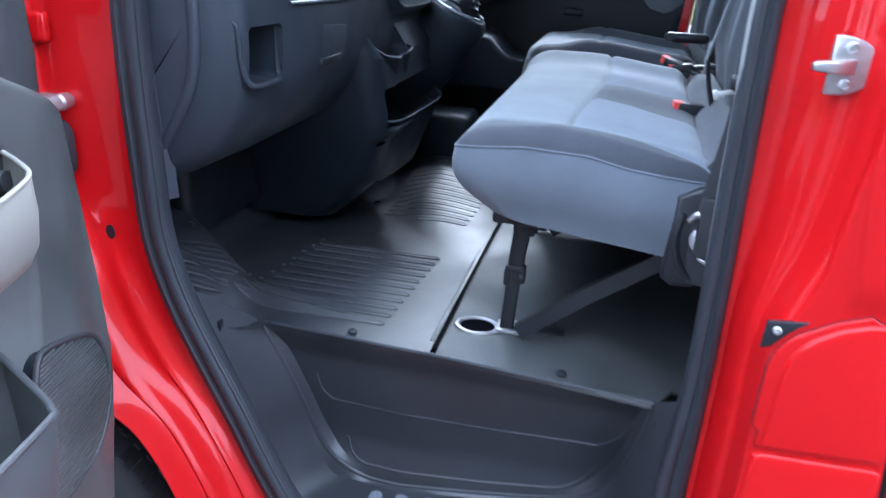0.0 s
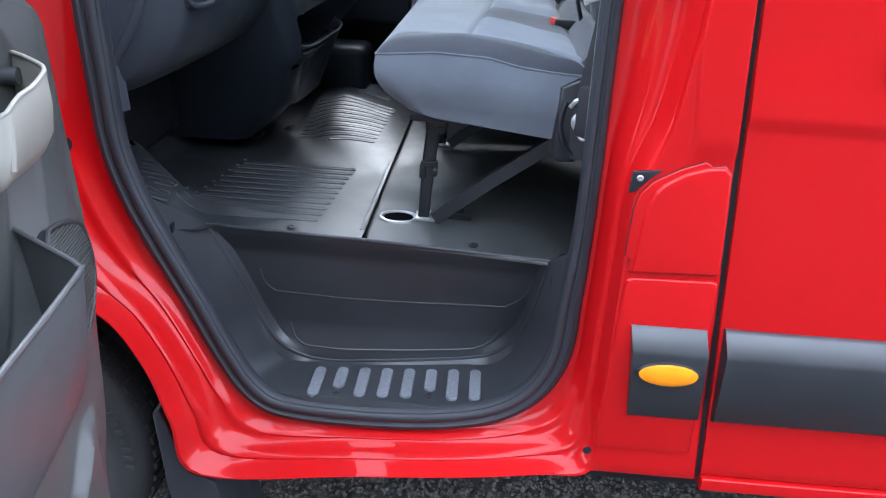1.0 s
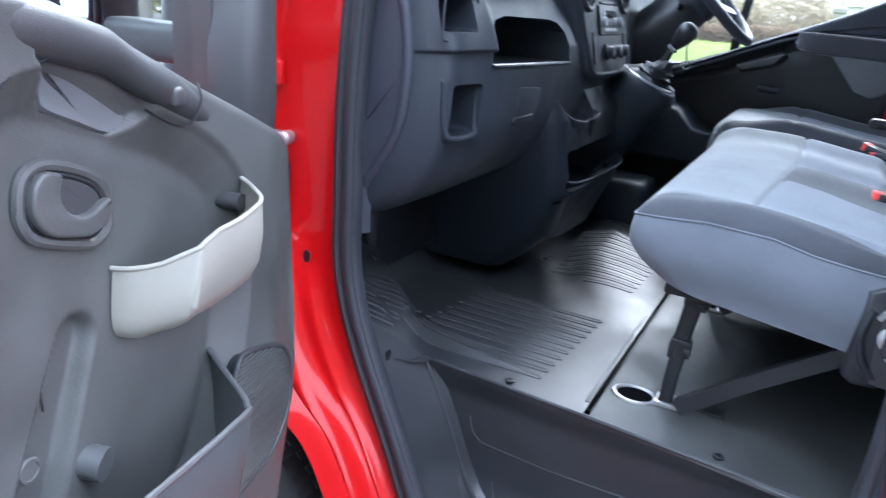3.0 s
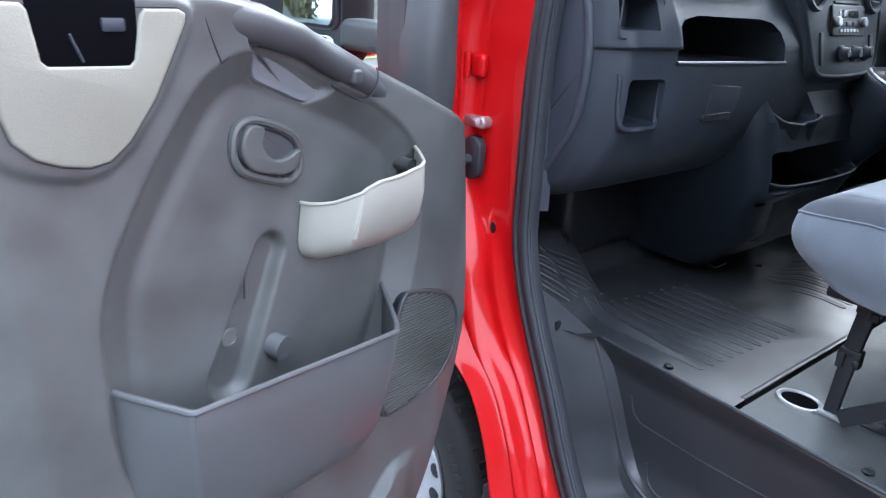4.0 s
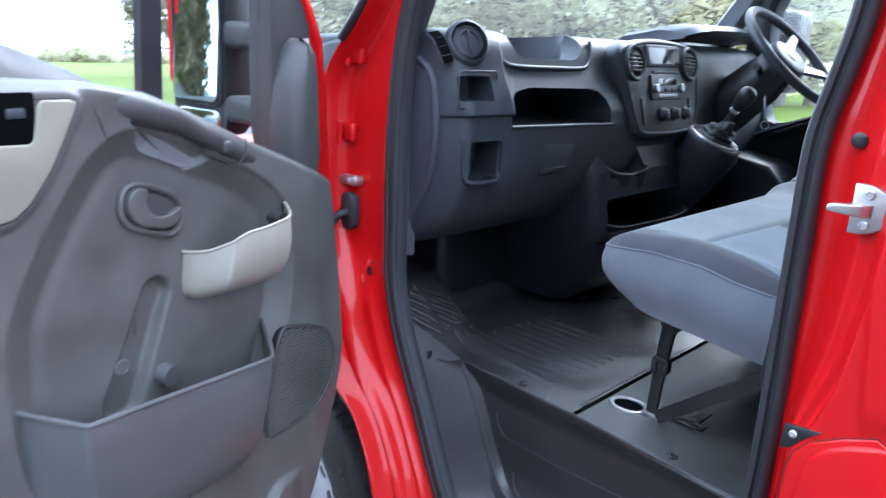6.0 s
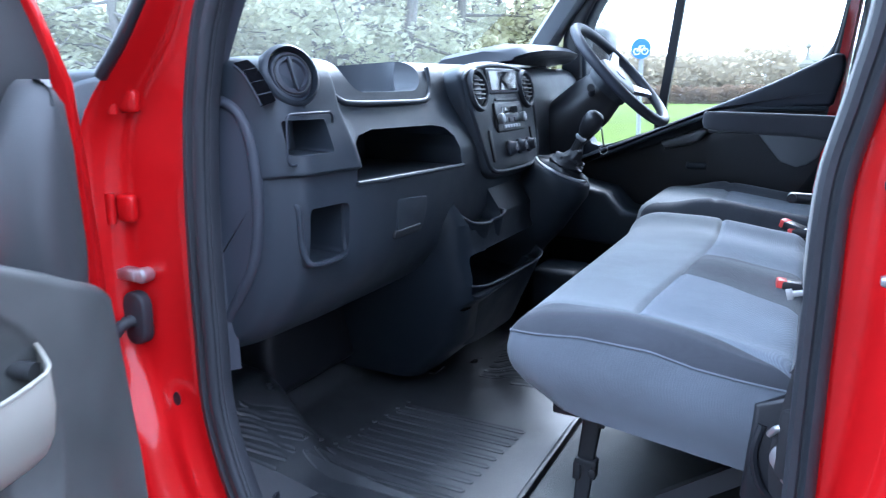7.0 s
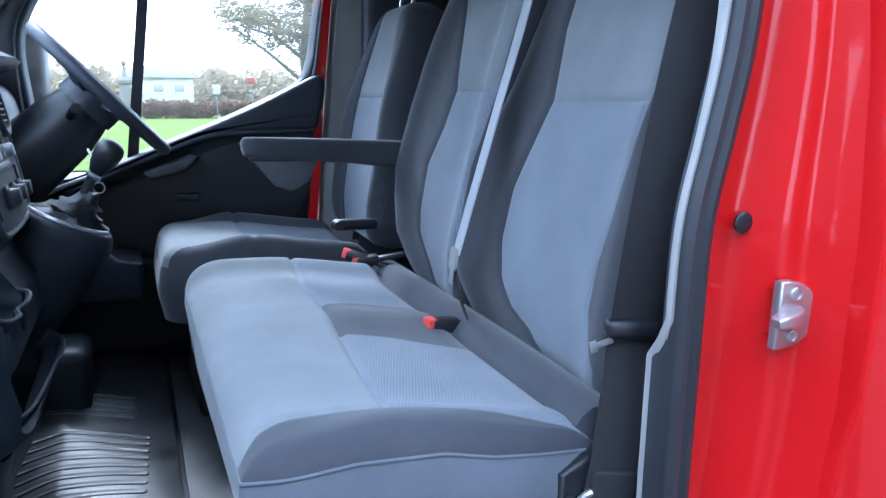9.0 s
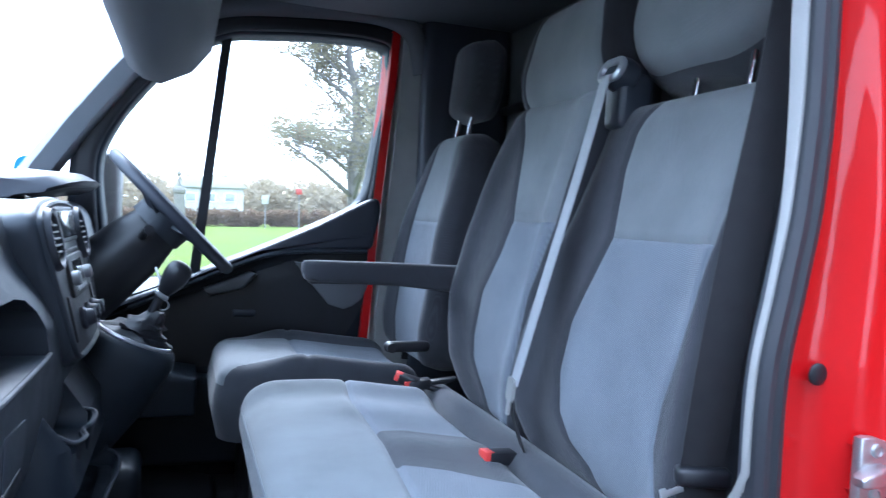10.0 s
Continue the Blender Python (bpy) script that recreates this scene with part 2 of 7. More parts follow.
# ---- mesh helpers ----
def spline(pts, n=6, closed=False):
    """Catmull-Rom through the points, n steps a span."""
    p = [Vector(q) for q in pts]
    k, out = len(p), []
    spans = k if closed else k - 1
    for i in range(spans):
        if closed:
            a, b, c, d = p[i - 1], p[i], p[(i + 1) % k], p[(i + 2) % k]
        else:
            a, b, c, d = p[max(i - 1, 0)], p[i], p[i + 1], p[min(i + 2, k - 1)]
        for j in range(n):
            t = j / n
            out.append(0.5 * (2 * b + (c - a) * t + (2 * a - 5 * b + 4 * c - d) * t * t + (3 * b - a - 3 * c + d) * t ** 3))
    if not closed:
        out.append(p[-1])
    return out


def smooth(a, b, t):
    t = min(1.0, max(0.0, (t - a) / (b - a)))
    return t * t * (3 - 2 * t)


def xf(g, m):
    return [m @ Vector(v) for v in g[0]], g[1]


def join(*gs):
    v, f = [], []
    for g in gs:
        o = len(v)
        v += list(g[0])
        f += [tuple(i + o for i in q) for q in g[1]]
    return v, f


def loft(rings, ring=True, caps=True, cyc=False):
    k = len(rings[0])
    v = [Vector(p) for r in rings for p in r]
    f = []
    m = len(rings)
    for i in range(m if cyc else m - 1):
        for j in range(k if ring else k - 1):
            a, b = i * k + j, i * k + (j + 1) % k
            c, d = ((i + 1) % m) * k + (j + 1) % k, ((i + 1) % m) * k + j
            f.append((a, b, c, d))
    if caps and ring and not cyc:
        f += [tuple(range(k))[::-1], tuple(range((m - 1) * k, m * k))]
    return v, f


def from_bm(bm):
    bm.verts.index_update()
    g = [v.co.copy() for v in bm.verts], [tuple(v.index for v in q.verts) for q in bm.faces]
    bm.free()
    return g


def box(x0, x1, y0, y1, z0, z1, b=0.004, seg=2):
    bm = bmesh.new()
    bmesh.ops.create_cube(bm, size=1)
    for v in bm.verts:
        v.co = Vector(((x0 + x1) / 2 + v.co.x * (x1 - x0), (y0 + y1) / 2 + v.co.y * (y1 - y0), (z0 + z1) / 2 + v.co.z * (z1 - z0)))
    if b:
        bmesh.ops.bevel(bm, geom=bm.edges[:], offset=b, segments=seg, affect='EDGES', profile=0.5)
    return from_bm(bm)


def tube(pts, r, n=10, closed=False):
    p = [Vector(q) for q in pts]
    rad = r if isinstance(r, (list, tuple)) else [r] * len(p)
    up, rings = None, []
    for i, q in enumerate(p):
        a = p[i - 1] if (i or closed) else p[i]
        b = p[(i + 1) % len(p)] if (i < len(p) - 1 or closed) else p[i]
        t = (b - a).normalized()
        if up is None:
            up = t.orthogonal().normalized()
        up = (up - t * up.dot(t)).normalized()
        w = t.cross(up)
        rings.append([q + (up * math.cos(2 * math.pi * k / n) + w * math.sin(2 * math.pi * k / n)) * rad[i] for k in range(n)])
    return loft(rings, cyc=closed)


def strap(pts, wide, w=0.046, th=0.0015):
    """A flat band along pts; wide is the way of its width."""
    p = [Vector(q) for q in pts]
    rings = []
    for i, q in enumerate(p):
        t = (p[min(i + 1, len(p) - 1)] - p[max(i - 1, 0)]).normalized()
        s = Vector(wide)
        s = (s - t * s.dot(t)).normalized()
        o = t.cross(s)
        rings.append([q + s * a * w / 2 + o * c * th for a, c in ((-1, -1), (1, -1), (1, 1), (-1, 1))])
    return loft(rings)


def rrect(a0, a1, b0, b1, r, n=5):
    r = min(r, (a1 - a0) / 2 - 1e-5, (b1 - b0) / 2 - 1e-5)
    out = []
    for cx, cy, s in ((a1 - r, b1 - r, 0), (a0 + r, b1 - r, 90), (a0 + r, b0 + r, 180), (a1 - r, b0 + r, 270)):
        for k in range(n + 1):
            t = radians(s + 90 * k / n)
            out.append((cx + r * math.cos(t), cy + r * math.sin(t)))
    return out


def inset(poly, d):
    """The polygon moved inwards by d, corner by corner."""
    k = len(poly)
    p = [Vector(q) for q in poly]
    area = sum(p[i].x * p[(i + 1) % k].y - p[(i + 1) % k].x * p[i].y for i in range(k))
    s = 1 if area > 0 else -1
    out = []
    for i in range(k):
        t = (p[(i + 1) % k] - p[i - 1])
        t = t.normalized() if t.length > 1e-9 else Vector((1, 0))
        out.append(p[i] + Vector((-t.y, t.x)) * d * s)
    return [(q.x, q.y) for q in out]


def prism(poly, h0, h1, m=None, b=0.003, seg=3):
    """The polygon (a, b) stood up from h0 to h1, its upper rim rounded by b; m lays (a, b, h) into the place."""
    rings = [[(*q, h0) for q in poly]]
    s = 1 if h1 > h0 else -1
    if b:
        for k in range(seg + 1):
            t = math.pi / 2 * k / seg
            rings.append([(*q, h1 - s * b * (1 - math.sin(t))) for q in inset(poly, b * (1 - math.cos(t)))])
    else:
        rings.append([(*q, h1) for q in poly])
    g = loft([[Vector(v) for v in r] for r in rings])
    return xf(g, m) if m else g


def plane(o, ex, ey):
    """A frame with origin o, its two ways and their cross product."""
    ex, ey = Vector(ex).normalized(), Vector(ey)
    ey = (ey - ex * ey.dot(ex)).normalized()
    ez = ex.cross(ey)
    return Matrix(((ex.x, ey.x, ez.x, o[0]), (ex.y, ey.y, ez.y, o[1]), (ex.z, ey.z, ez.z, o[2]), (0, 0, 0, 1)))


def lathe(profile, m=None, n=24, cap=True):
    rings = [[Vector((r * math.cos(2 * math.pi * k / n), r * math.sin(2 * math.pi * k / n), h)) for k in range(n)] for r, h in profile]
    g = loft(rings, caps=cap)
    return xf(g, m) if m else g


def rim(poly, r, m=None, h=0.0, n=8):
    """A round bead that follows the polygon."""
    g = tube([Vector((*q, h)) for q in poly], r, n, closed=True)
    return xf(g, m) if m else g


def pillow(x0, x1, y0, y1, top, edge, bottom, corner=0.05, nx=36, ny=36, side=5, bulge=0.006, warp=None, lip=None):
    """A cushion: a grid over the rectangle with rounded corners, its height from top(x, y), rounded off over edge, and
    a skirt down to bottom(x, y); lip(x, y) is how far below the top the skirt begins, if not a full edge. Returns vertices, faces and, for each face, its middle in plan and whether it is top or side."""
    hx, hy, cx, cy = (x1 - x0) / 2, (y1 - y0) / 2, (x0 + x1) / 2, (y0 + y1) / 2

    def plan(i, j):
        u, w = -1 + 2 * i / nx, -1 + 2 * j / ny
        u, w = math.copysign(1 - (1 - abs(u)) ** 1.3, u), math.copysign(1 - (1 - abs(w)) ** 1.3, w)
        a, b = u * hx, w * hy
        da, db = abs(a) - (hx - corner), abs(b) - (hy - corner)
        if da > 0 and db > 0:
            m, r = max(da, db), math.hypot(da, db)
            da, db = da * m / r, db * m / r
            a, b = math.copysign(hx - corner + da, a), math.copysign(hy - corner + db, b)
        return cx + a, cy + b

    def dist(x, y):
        da, db = abs(x - cx) - (hx - corner), abs(y - cy) - (hy - corner)
        return corner - (math.hypot(max(da, 0), max(db, 0)) + min(max(da, db), 0))

    v, f, info, flat = [], [], [], []
    for i in range(nx + 1):
        for j in range(ny + 1):
            x, y = plan(i, j)
            d = max(0.0, min(edge, dist(x, y)))
            flat.append((x, y))
            if warp:
                x, y = warp(x, y)
            if lip:
                d0 = edge - math.sqrt(max(0, edge * edge - (edge - min(edge, max(.008, lip(x, y)))) ** 2))
                d = d0 + d * (1 - d0 / edge)
            v.append(Vector((x, y, top(x, y) - (edge - math.sqrt(max(0, edge * edge - (edge - d) ** 2))))))
    for i in range(nx):
        for j in range(ny):
            a = i * (ny + 1) + j
            q = (a, a + 1, a + ny + 2, a + ny + 1)
            f.append(q)
            info.append((sum(flat[k][0] for k in q) / 4, sum(flat[k][1] for k in q) / 4, "top"))
    loop = [i * (ny + 1) for i in range(nx)] + [nx * (ny + 1) + j for j in range(ny)] + [i * (ny + 1) + ny for i in range(nx, 0, -1)] + [j for j in range(ny, 0, -1)]
    prev = loop
    for s in range(1, side + 1):
        t = s / side
        cur = []
        for q in loop:
            p = v[q]
            o = Vector((p.x - cx, p.y - cy, 0))
            o = o.normalized() * bulge * math.sin(math.pi * min(1, t * 1.1)) - o * 0.02 * t * t
            cur.append(len(v))
            v.append(Vector((p.x, p.y, p.z + (bottom(p.x, p.y) - p.z) * t)) + o)
        for k in range(len(loop)):
            n = (k + 1) % len(loop)
            f.append((prev[k], cur[k], cur[n], prev[n]))
            c = (v[prev[k]] + v[cur[n]]) / 2
            info.append((c.x, c.y, "side"))
        prev = cur
    f.append(tuple(prev))
    info.append((cx, cy, "base"))
    return v, f, info


def grid_line(lo, hi, n, k):
    """Where the k-th of a pillow's n grid steps lies between lo and hi."""
    w = -1 + 2 * k / n
    return (lo + hi) / 2 + (hi - lo) / 2 * math.copysign(1 - (1 - abs(w)) ** 1.3, w)


def piecewise(t, src, dst):
    """Maps t through the breaks src to the breaks dst."""
    for a, b, c, d in zip(src, src[1:], dst, dst[1:]):
        if t <= b:
            return c + (d - c) * (t - a) / (b - a)
    return dst[-1]


def split(g, which):
    """Splits a pillow's faces into meshes by which(x, y, zone)."""
    groups = {}
    for q, i in zip(g[1], g[2]):
        groups.setdefault(which(*i), []).append(q)
    out = {}
    for key, faces in groups.items():
        used = sorted({i for q in faces for i in q})
        at = {i: k for k, i in enumerate(used)}
        out[key] = [g[0][i] for i in used], [tuple(at[i] for i in q) for q in faces]
    return out


def make_mesh(name, g, material, angle=38, flat=False):
    me = bpy.data.meshes.new(name)
    if isinstance(g, bmesh.types.BMesh):
        bm = g
    else:
        me.from_pydata([tuple(v) for v in g[0]], [], [tuple(q) for q in g[1]])
        bm = bmesh.new()
        bm.from_mesh(me)
    bmesh.ops.recalc_face_normals(bm, faces=bm.faces[:])
    bm.to_mesh(me)
    bm.free()
    me.materials.append(material)
    if not flat:
        for q in me.polygons:
            q.use_smooth = True
        me.set_sharp_from_angle(angle=radians(angle))
    return me


def part(name, g, material, parent, label="", angle=38, flat=False):
    """One mesh under a thing or a part; its vertices are in the thing's own frame."""
    ob = new(name, make_mesh(name, g, material, angle, flat))
    ob.parent = parent
    if parent.type == 'EMPTY' and parent.name in BASE:
        ob.matrix_parent_inverse = Matrix.Translation(-BASE[parent.name])
    if label:
        tagged(ob, label)
    return ob


BASE = {}


def thing(name, label, category, at=None, m=None, group="", kind=""):
    """An Empty at the base of a thing. With at, its parts are given in the world's frame; with m, in its own."""
    ob = new(name)
    ob.empty_display_size = 0.1
    if m:
        ob.matrix_basis = m
    elif at:
        ob.location = at
        BASE[ob.name] = Vector(at)
    return tagged(ob, label, category, group, kind)


def single(name, g, material, label, category, group="", kind="", angle=38, flat=False):
    """A thing of one mesh."""
    return tagged(new(name, make_mesh(name, g, material, angle, flat)), label, category, group, kind)


def cut(ob, *cutters):
    """Takes the cutters' solids out of ob for good."""
    temp = []
    for g in cutters:
        c = new("cutter", make_mesh("cutter", g, ob.data.materials[0], flat=True))
        mod = ob.modifiers.new("cut", 'BOOLEAN')
        mod.operation, mod.solver, mod.object = 'DIFFERENCE', 'EXACT', c
        temp.append(c)
    bpy.context.view_layer.update()
    dg = bpy.context.evaluated_depsgraph_get()
    me = bpy.data.meshes.new_from_object(ob.evaluated_get(dg))
    ob.modifiers.clear()
    old = ob.data
    ob.data = me
    bpy.data.meshes.remove(old)
    for c in temp:
        d = c.data
        bpy.data.objects.remove(c)
        bpy.data.meshes.remove(d)
    for q in me.polygons:
        q.use_smooth = True
    me.set_sharp_from_angle(angle=radians(35))


def screw(x, y, z, way, r=0.007):
    m = plane((x, y, z), Vector(way).orthogonal(), Vector(way).cross(Vector(way).orthogonal()))
    return lathe([(r, 0), (r, 0.002), (r * 0.75, 0.0035), (r * 0.4, 0.0035), (r * 0.35, 0.0015), (0.0003, 0.0015)], m, 12)


# ---- ground and van body ----
def disc_ground():
    r = [0, 2, 4, 7, 12, 22, 40, 80, 200, 900]
    rings = [[Vector((max(a, 0.01) * math.cos(t * math.pi / 24), max(a, 0.01) * math.sin(t * math.pi / 24), GROUND)) for t in range(48)] for a in r]
    return loft(rings, caps=False)


single("ground", disc_ground(), ASPHALT, "dark wet gravelly asphalt of a car park", "ground", kind="structure")

# The opening of the door: its rim on the pillar, and where the panel round it ends; (x, z) and (x, z, y) from the front pillar round.
INNER = [(-.10, 2.03), (-.32, 1.86), (-.44, 1.66), (-.478, 1.53), (-.492, 1.42), (-.498, 1.26), (-.494, 1.08), (-.488, .96), (-.462, .855),
         (-.420, .752), (-.360, .625), (-.300, .49), (-.245, .398), (-.165, .348), (.02, .337), (.20, .350), (.33, .386), (.415, .455), (.460, .56),
         (.467, .70), (.470, .85), (.469, 1.00), (.466, 1.15), (.464, 1.28), (.464, 1.42), (.480, 1.515), (.495, 1.61), (.500, 1.75), (.485, 1.93), (.41, 2.03), (.15, 2.05)]
OUTER = [(-.18, 2.14, .16), (-.335, 1.95, .13), (-.455, 1.75, .085), (-.540, 1.60, .06), (-.668, 1.44, .05), (-.68, 1.25, .05), (-.68, 1.10, .04), (-.66, .98, .03), (-.63, .84, .0),
         (-.555, .705, -.012), (-.461, .634, -.014), (-.400, .5250, -.014), (-.366, .400, -.012), (-.318, .258, -.008), (.02, .288, -.004), (.26, .306, .004), (.42, .325, .012), (.525, .346, .014), (.528, .50, .014),
         (.528, .70, .014), (.526, .85, .014), (.528, .98, .016), (.572, 1.10, .018), (.594, 1.25, .02), (.598, 1.42, .03), (.601, 1.515, .038), (.602, 1.61, .047), (.600, 1.75, .07), (.59, 1.95, .10), (.45, 2.14, .13), (.15, 2.16, .15)]
RIM_Y = 0.128


def aperture(n=6):
    a = spline([(x, 0, z) for x, z in INNER], n, True)
    b = spline([(x, y, z) for x, z, y in OUTER], n, True)
    return a, b


def panel_round_door():
    a, b = aperture()
    prof = [(0.0, 0.98), (0.06, 0.93), (0.16, 0.90), (0.26, 0.86), (0.33, 0.74), (0.38, 0.70), (0.44, 0.71), (0.52, 0.66),
            (0.60, 0.48), (0.66, 0.36), (0.71, 0.33), (0.76, 0.34), (0.84, 0.24), (0.90, 0.08), (0.95, 0.0), (1.0, 0.0)]
    hinge = [(0.0, 0.98), (0.08, 0.95), (0.20, 0.94), (0.34, 0.95), (0.48, 0.93), (0.60, 0.92), (0.70, 0.90), (0.80, 0.86), (0.86, 0.70),
             (0.90, 0.45), (0.93, 0.25), (0.95, 0.12), (0.965, 0.06), (0.98, 0.02), (0.99, 0.0), (1.0, 0.0)]
    pillar = [(0.0, 0.98), (0.06, 0.96), (0.16, 0.945), (0.27, 0.935), (0.32, 0.885), (0.38, 0.82), (0.46, 0.72), (0.54, 0.60),
              (0.61, 0.52), (0.66, 0.50), (0.71, 0.49), (0.76, 0.42), (0.83, 0.28), (0.90, 0.12), (0.95, 0.03), (1.0, 0.0)]
    rings = []
    for k in range(len(prof)):
        ring = []
        for p, q in zip(a, b):
            w = smooth(.86, 1.02, p.z) * smooth(.1, -.2, p.x)
            c = smooth(.34, .42, p.x) * smooth(.40, .60, p.z)
            s = prof[k][0] * (1 - w - c) + hinge[k][0] * w + pillar[k][0] * c
            h = prof[k][1] * (1 - w - c) + hinge[k][1] * w + pillar[k][1] * c
            x, z = p.x + (q.x - p.x) * s, p.z + (q.z - p.z) * s
            ring.append(Vector((x, q.y + (RIM_Y - q.y) * h, z)))
        rings.append(ring)
    rings.append([Vector((q.x, q.y + 0.05, q.z)) for q in b])
    return loft(list(zip(*rings)), ring=False, cyc=True)


def along_rim(profile, off=0.0, cap=9.0):
    """A closed band that follows the rim of the opening; the profile is (way into the opening, y);
    cap is how deep it goes on the upper part of the rear pillar."""
    a, b = aperture()
    rings = []
    for i, p in enumerate(a):
        t = (a[(i + 1) % len(a)] - a[i - 1]).normalized()
        n = Vector((-t.z, 0, t.x))
        rings.append([Vector((p.x, 0, p.z)) + n * ((d + off) * (1 - .25 * smooth(.38, .44, p.x) * smooth(.6, .9, p.z))) + Vector((0, min(y, cap) if p.x > .36 and p.z > 1.28 else y, 0)) for d, y in profile])
    return loft(rings, cyc=True)


van = thing("van", "red panel van with its front passenger side open", "van", at=(0.8, 1.0, GROUND))
part("side_panel", panel_round_door(), RED, van, "glossy red painted pillar, sill and wheel-arch panel", angle=50)
part("door_seal", along_rim([(-.004, .135), (-.007, .112), (.000, .101), (.010, .099), (.016, .106), (.020, .106), (.024, .098), (.034, .097), (.040, .103), (.0415, .107), (.0390, .111), (.0415, .115), (.0390, .119), (.0415, .123), (.041, .14)], cap=.120),
     RUBBER, van, "black ribbed rubber door seal", angle=60)
part("rim_flange", along_rim([(.018, .130), (.030, .128), (.031, .136), (.018, .138)]), PLASTIC, van, "dark grey plastic pillar lining")


def table(tab, x):
    for (a, b), (c, d) in zip(tab, tab[1:]):
        if x <= c:
            return b + (d - b) * (max(x, a) - a) / (c - a)
    return tab[-1][1]


def seam_x(z):
    return 0.708 + (0.82 - z) * 0.090


XZ = plane((0, 0, 0), (1, 0, 0), (0, 0, 1))      # a = x, b = z, h = -y


def body_sheet(left, right, z0, z1, depth, nx, nz):
    """A pressed panel between two edges given as x over z; depth(x, z) is its y. Its border is turned in."""
    cols = []
    for i in range(-1, nx + 2):
        u = min(nx, max(0, i)) / nx
        col = []
        for k in range(-1, nz + 2):
            z = z0 + (z1 - z0) * min(nz, max(0, k)) / nz
            x = left(z) + (right(z) - left(z)) * u
            edge = i in (-1, nx + 1) or k in (-1, nz + 1)
            r = min(u * abs(right(z) - left(z)), (1 - u) * abs(right(z) - left(z)), z - z0)
            y = depth(x, z) + .005 * (1 - math.sqrt(max(0, 1 - max(0, 1 - r / .005) ** 2)))
            col.append(Vector((x, y + (.045 if edge else 0), z)))
        cols.append(col)
    return loft(cols, ring=False)


def pillar_left(z):
    return table([(.345, .526), (.98, .520), (1.03, .545), (1.09, .564), (1.25, .582), (1.42, .588), (1.57, .592), (1.75, .590), (1.95, .58), (2.2, .57)], z)


def pillar_skin(x, z):
    return .0125 - .0065 * smooth(.600 - .12 * (z - 1.05), .610 - .12 * (z - 1.05), x) * smooth(1.050, 1.062, z) + .03 * smooth(1.3, 2.2, z)


def door_skin(x, z):
    return .012 - .0065 * smooth(1.102, 1.114, z) + .005 * smooth(1.11, 1.25, z) + .03 * smooth(1.3, 2.2, z)


part("rear_pillar_panel", body_sheet(pillar_left, lambda z: seam_x(z) - .008, .345, 2.2, pillar_skin, 40, 120), RED, van, "red painted panel beside the seam")
flap = [(.536, .822), (.690, .827), (.694, .846), (.686, .934), (.677, 1.020), (.664, 1.033), (.632, 1.030), (.600, 1.019), (.566, .998), (.548, .976), (.541, .945), (.537, .86)][::-1]
fold = [(.530, .822), (.690, .826), (.695, .846), (.687, .934), (.678, 1.024), (.664, 1.035), (.644, 1.032), (.630, 1.040), (.590, 1.024), (.548, .999), (.529, .976), (.522, .950), (.520, .855), (.529, .848)][::-1]
part("filler_flap_gap", prism(inset(fold, -.0012), -.0135, -.0112, XZ, b=.0), BLACK, van)
filler = part("filler_flap", prism(fold, -.014, -.0085, XZ, b=.0035, seg=4), RED, van, "red fuel filler flap")
part("raised_face", prism(flap, -.012, -.0030, XZ, b=.0075, seg=4), RED, filler)
part("lower_pressing", prism([(.520, .42), (.716, .42), (.709, .60), (.698, .790), (.694, .812), (.684, .816), (.540, .812), (.531, .806), (.528, .79)][::-1], -.014, -.0045, XZ, b=.0065, seg=4), RED, van)
part("flap_bracket", prism([(.508, .974), (.510, 1.014), (.560, 1.020), (.540, 1.001), (.522, .980)], -.016, -.0105, XZ, b=.001), BLACK, van, "small dark bracket with a screw")
part("bracket_screw", screw(.5235, .0105, 1.003, (0, -1, 0), .006), STEEL, van)


def moulding(x0, x1, lean0, lean1):
    """A side moulding in one colour: its upper face is tilted up to look paler under the sky, its lower one leans in to
    look darker.
    """
    rings = []
    for x, l in ((x0, lean0), (x1, lean1)):
        rings.append([Vector((x + l * (.71 - z) * .10, y, z)) for z, y in ((.502, .02), (.506, .004), (.515, -.006), (.668, -.027), (.678, -.026), (.711, -.001), (.716, .006), (.716, .02))])
    return loft(rings)


part("moulding", moulding(.553, .694, 1.1, 1.0), MOULD, van, "dark grey plastic side moulding", angle=60)


def oval_lamp(x, z, a, b):
    rings = []
    for s, h in ((1.0, 0.02), (1.0, -.024), (.93, -.030), (.7, -.034), (.35, -.036), (.02, -.0365)):
        rings.append([Vector((x + a * s * math.cos(t * math.pi / 16), h, z + b * s * math.sin(t * math.pi / 16))) for t in range(32)])
    return loft(rings)


part("lamp_surround", oval_lamp(.630, .630, .062, .0285), BLACK, van)
part("side_lamp", xf(oval_lamp(.630, .630, .059, .0255), Matrix.Translation((0, -.002, 0))), ORANGE, van, "oval orange side marker lamp")

sliding = part("sliding_door", body_sheet(lambda z: seam_x(z) + .005, lambda z: 2.9, .360, 2.25, door_skin, 60, 150), RED, van, "red sliding door")
part("moulding", moulding(.729, 2.9, .75, 0), MOULD, sliding, "dark grey plastic side moulding", angle=60)
part("handle", join(prism(rrect(.885, 1.046, 1.205, 1.255, .02), -.013, .014, XZ, b=.010), prism(rrect(.879, .946, 1.196, 1.268, .015), -.013, .004, XZ, b=.006)), BLACK, sliding, "black pull handle")
part("lower_lip", prism([(seam_x(.34) + .004, .325), (2.9, .325), (2.9, .356), (seam_x(.34) + .004, .356)], -.05, -.005, XZ, b=.005), RED, sliding)
part("seam_back", box(.60, .80, .030, .040, .34, 2.2, 0), BLACK, van)


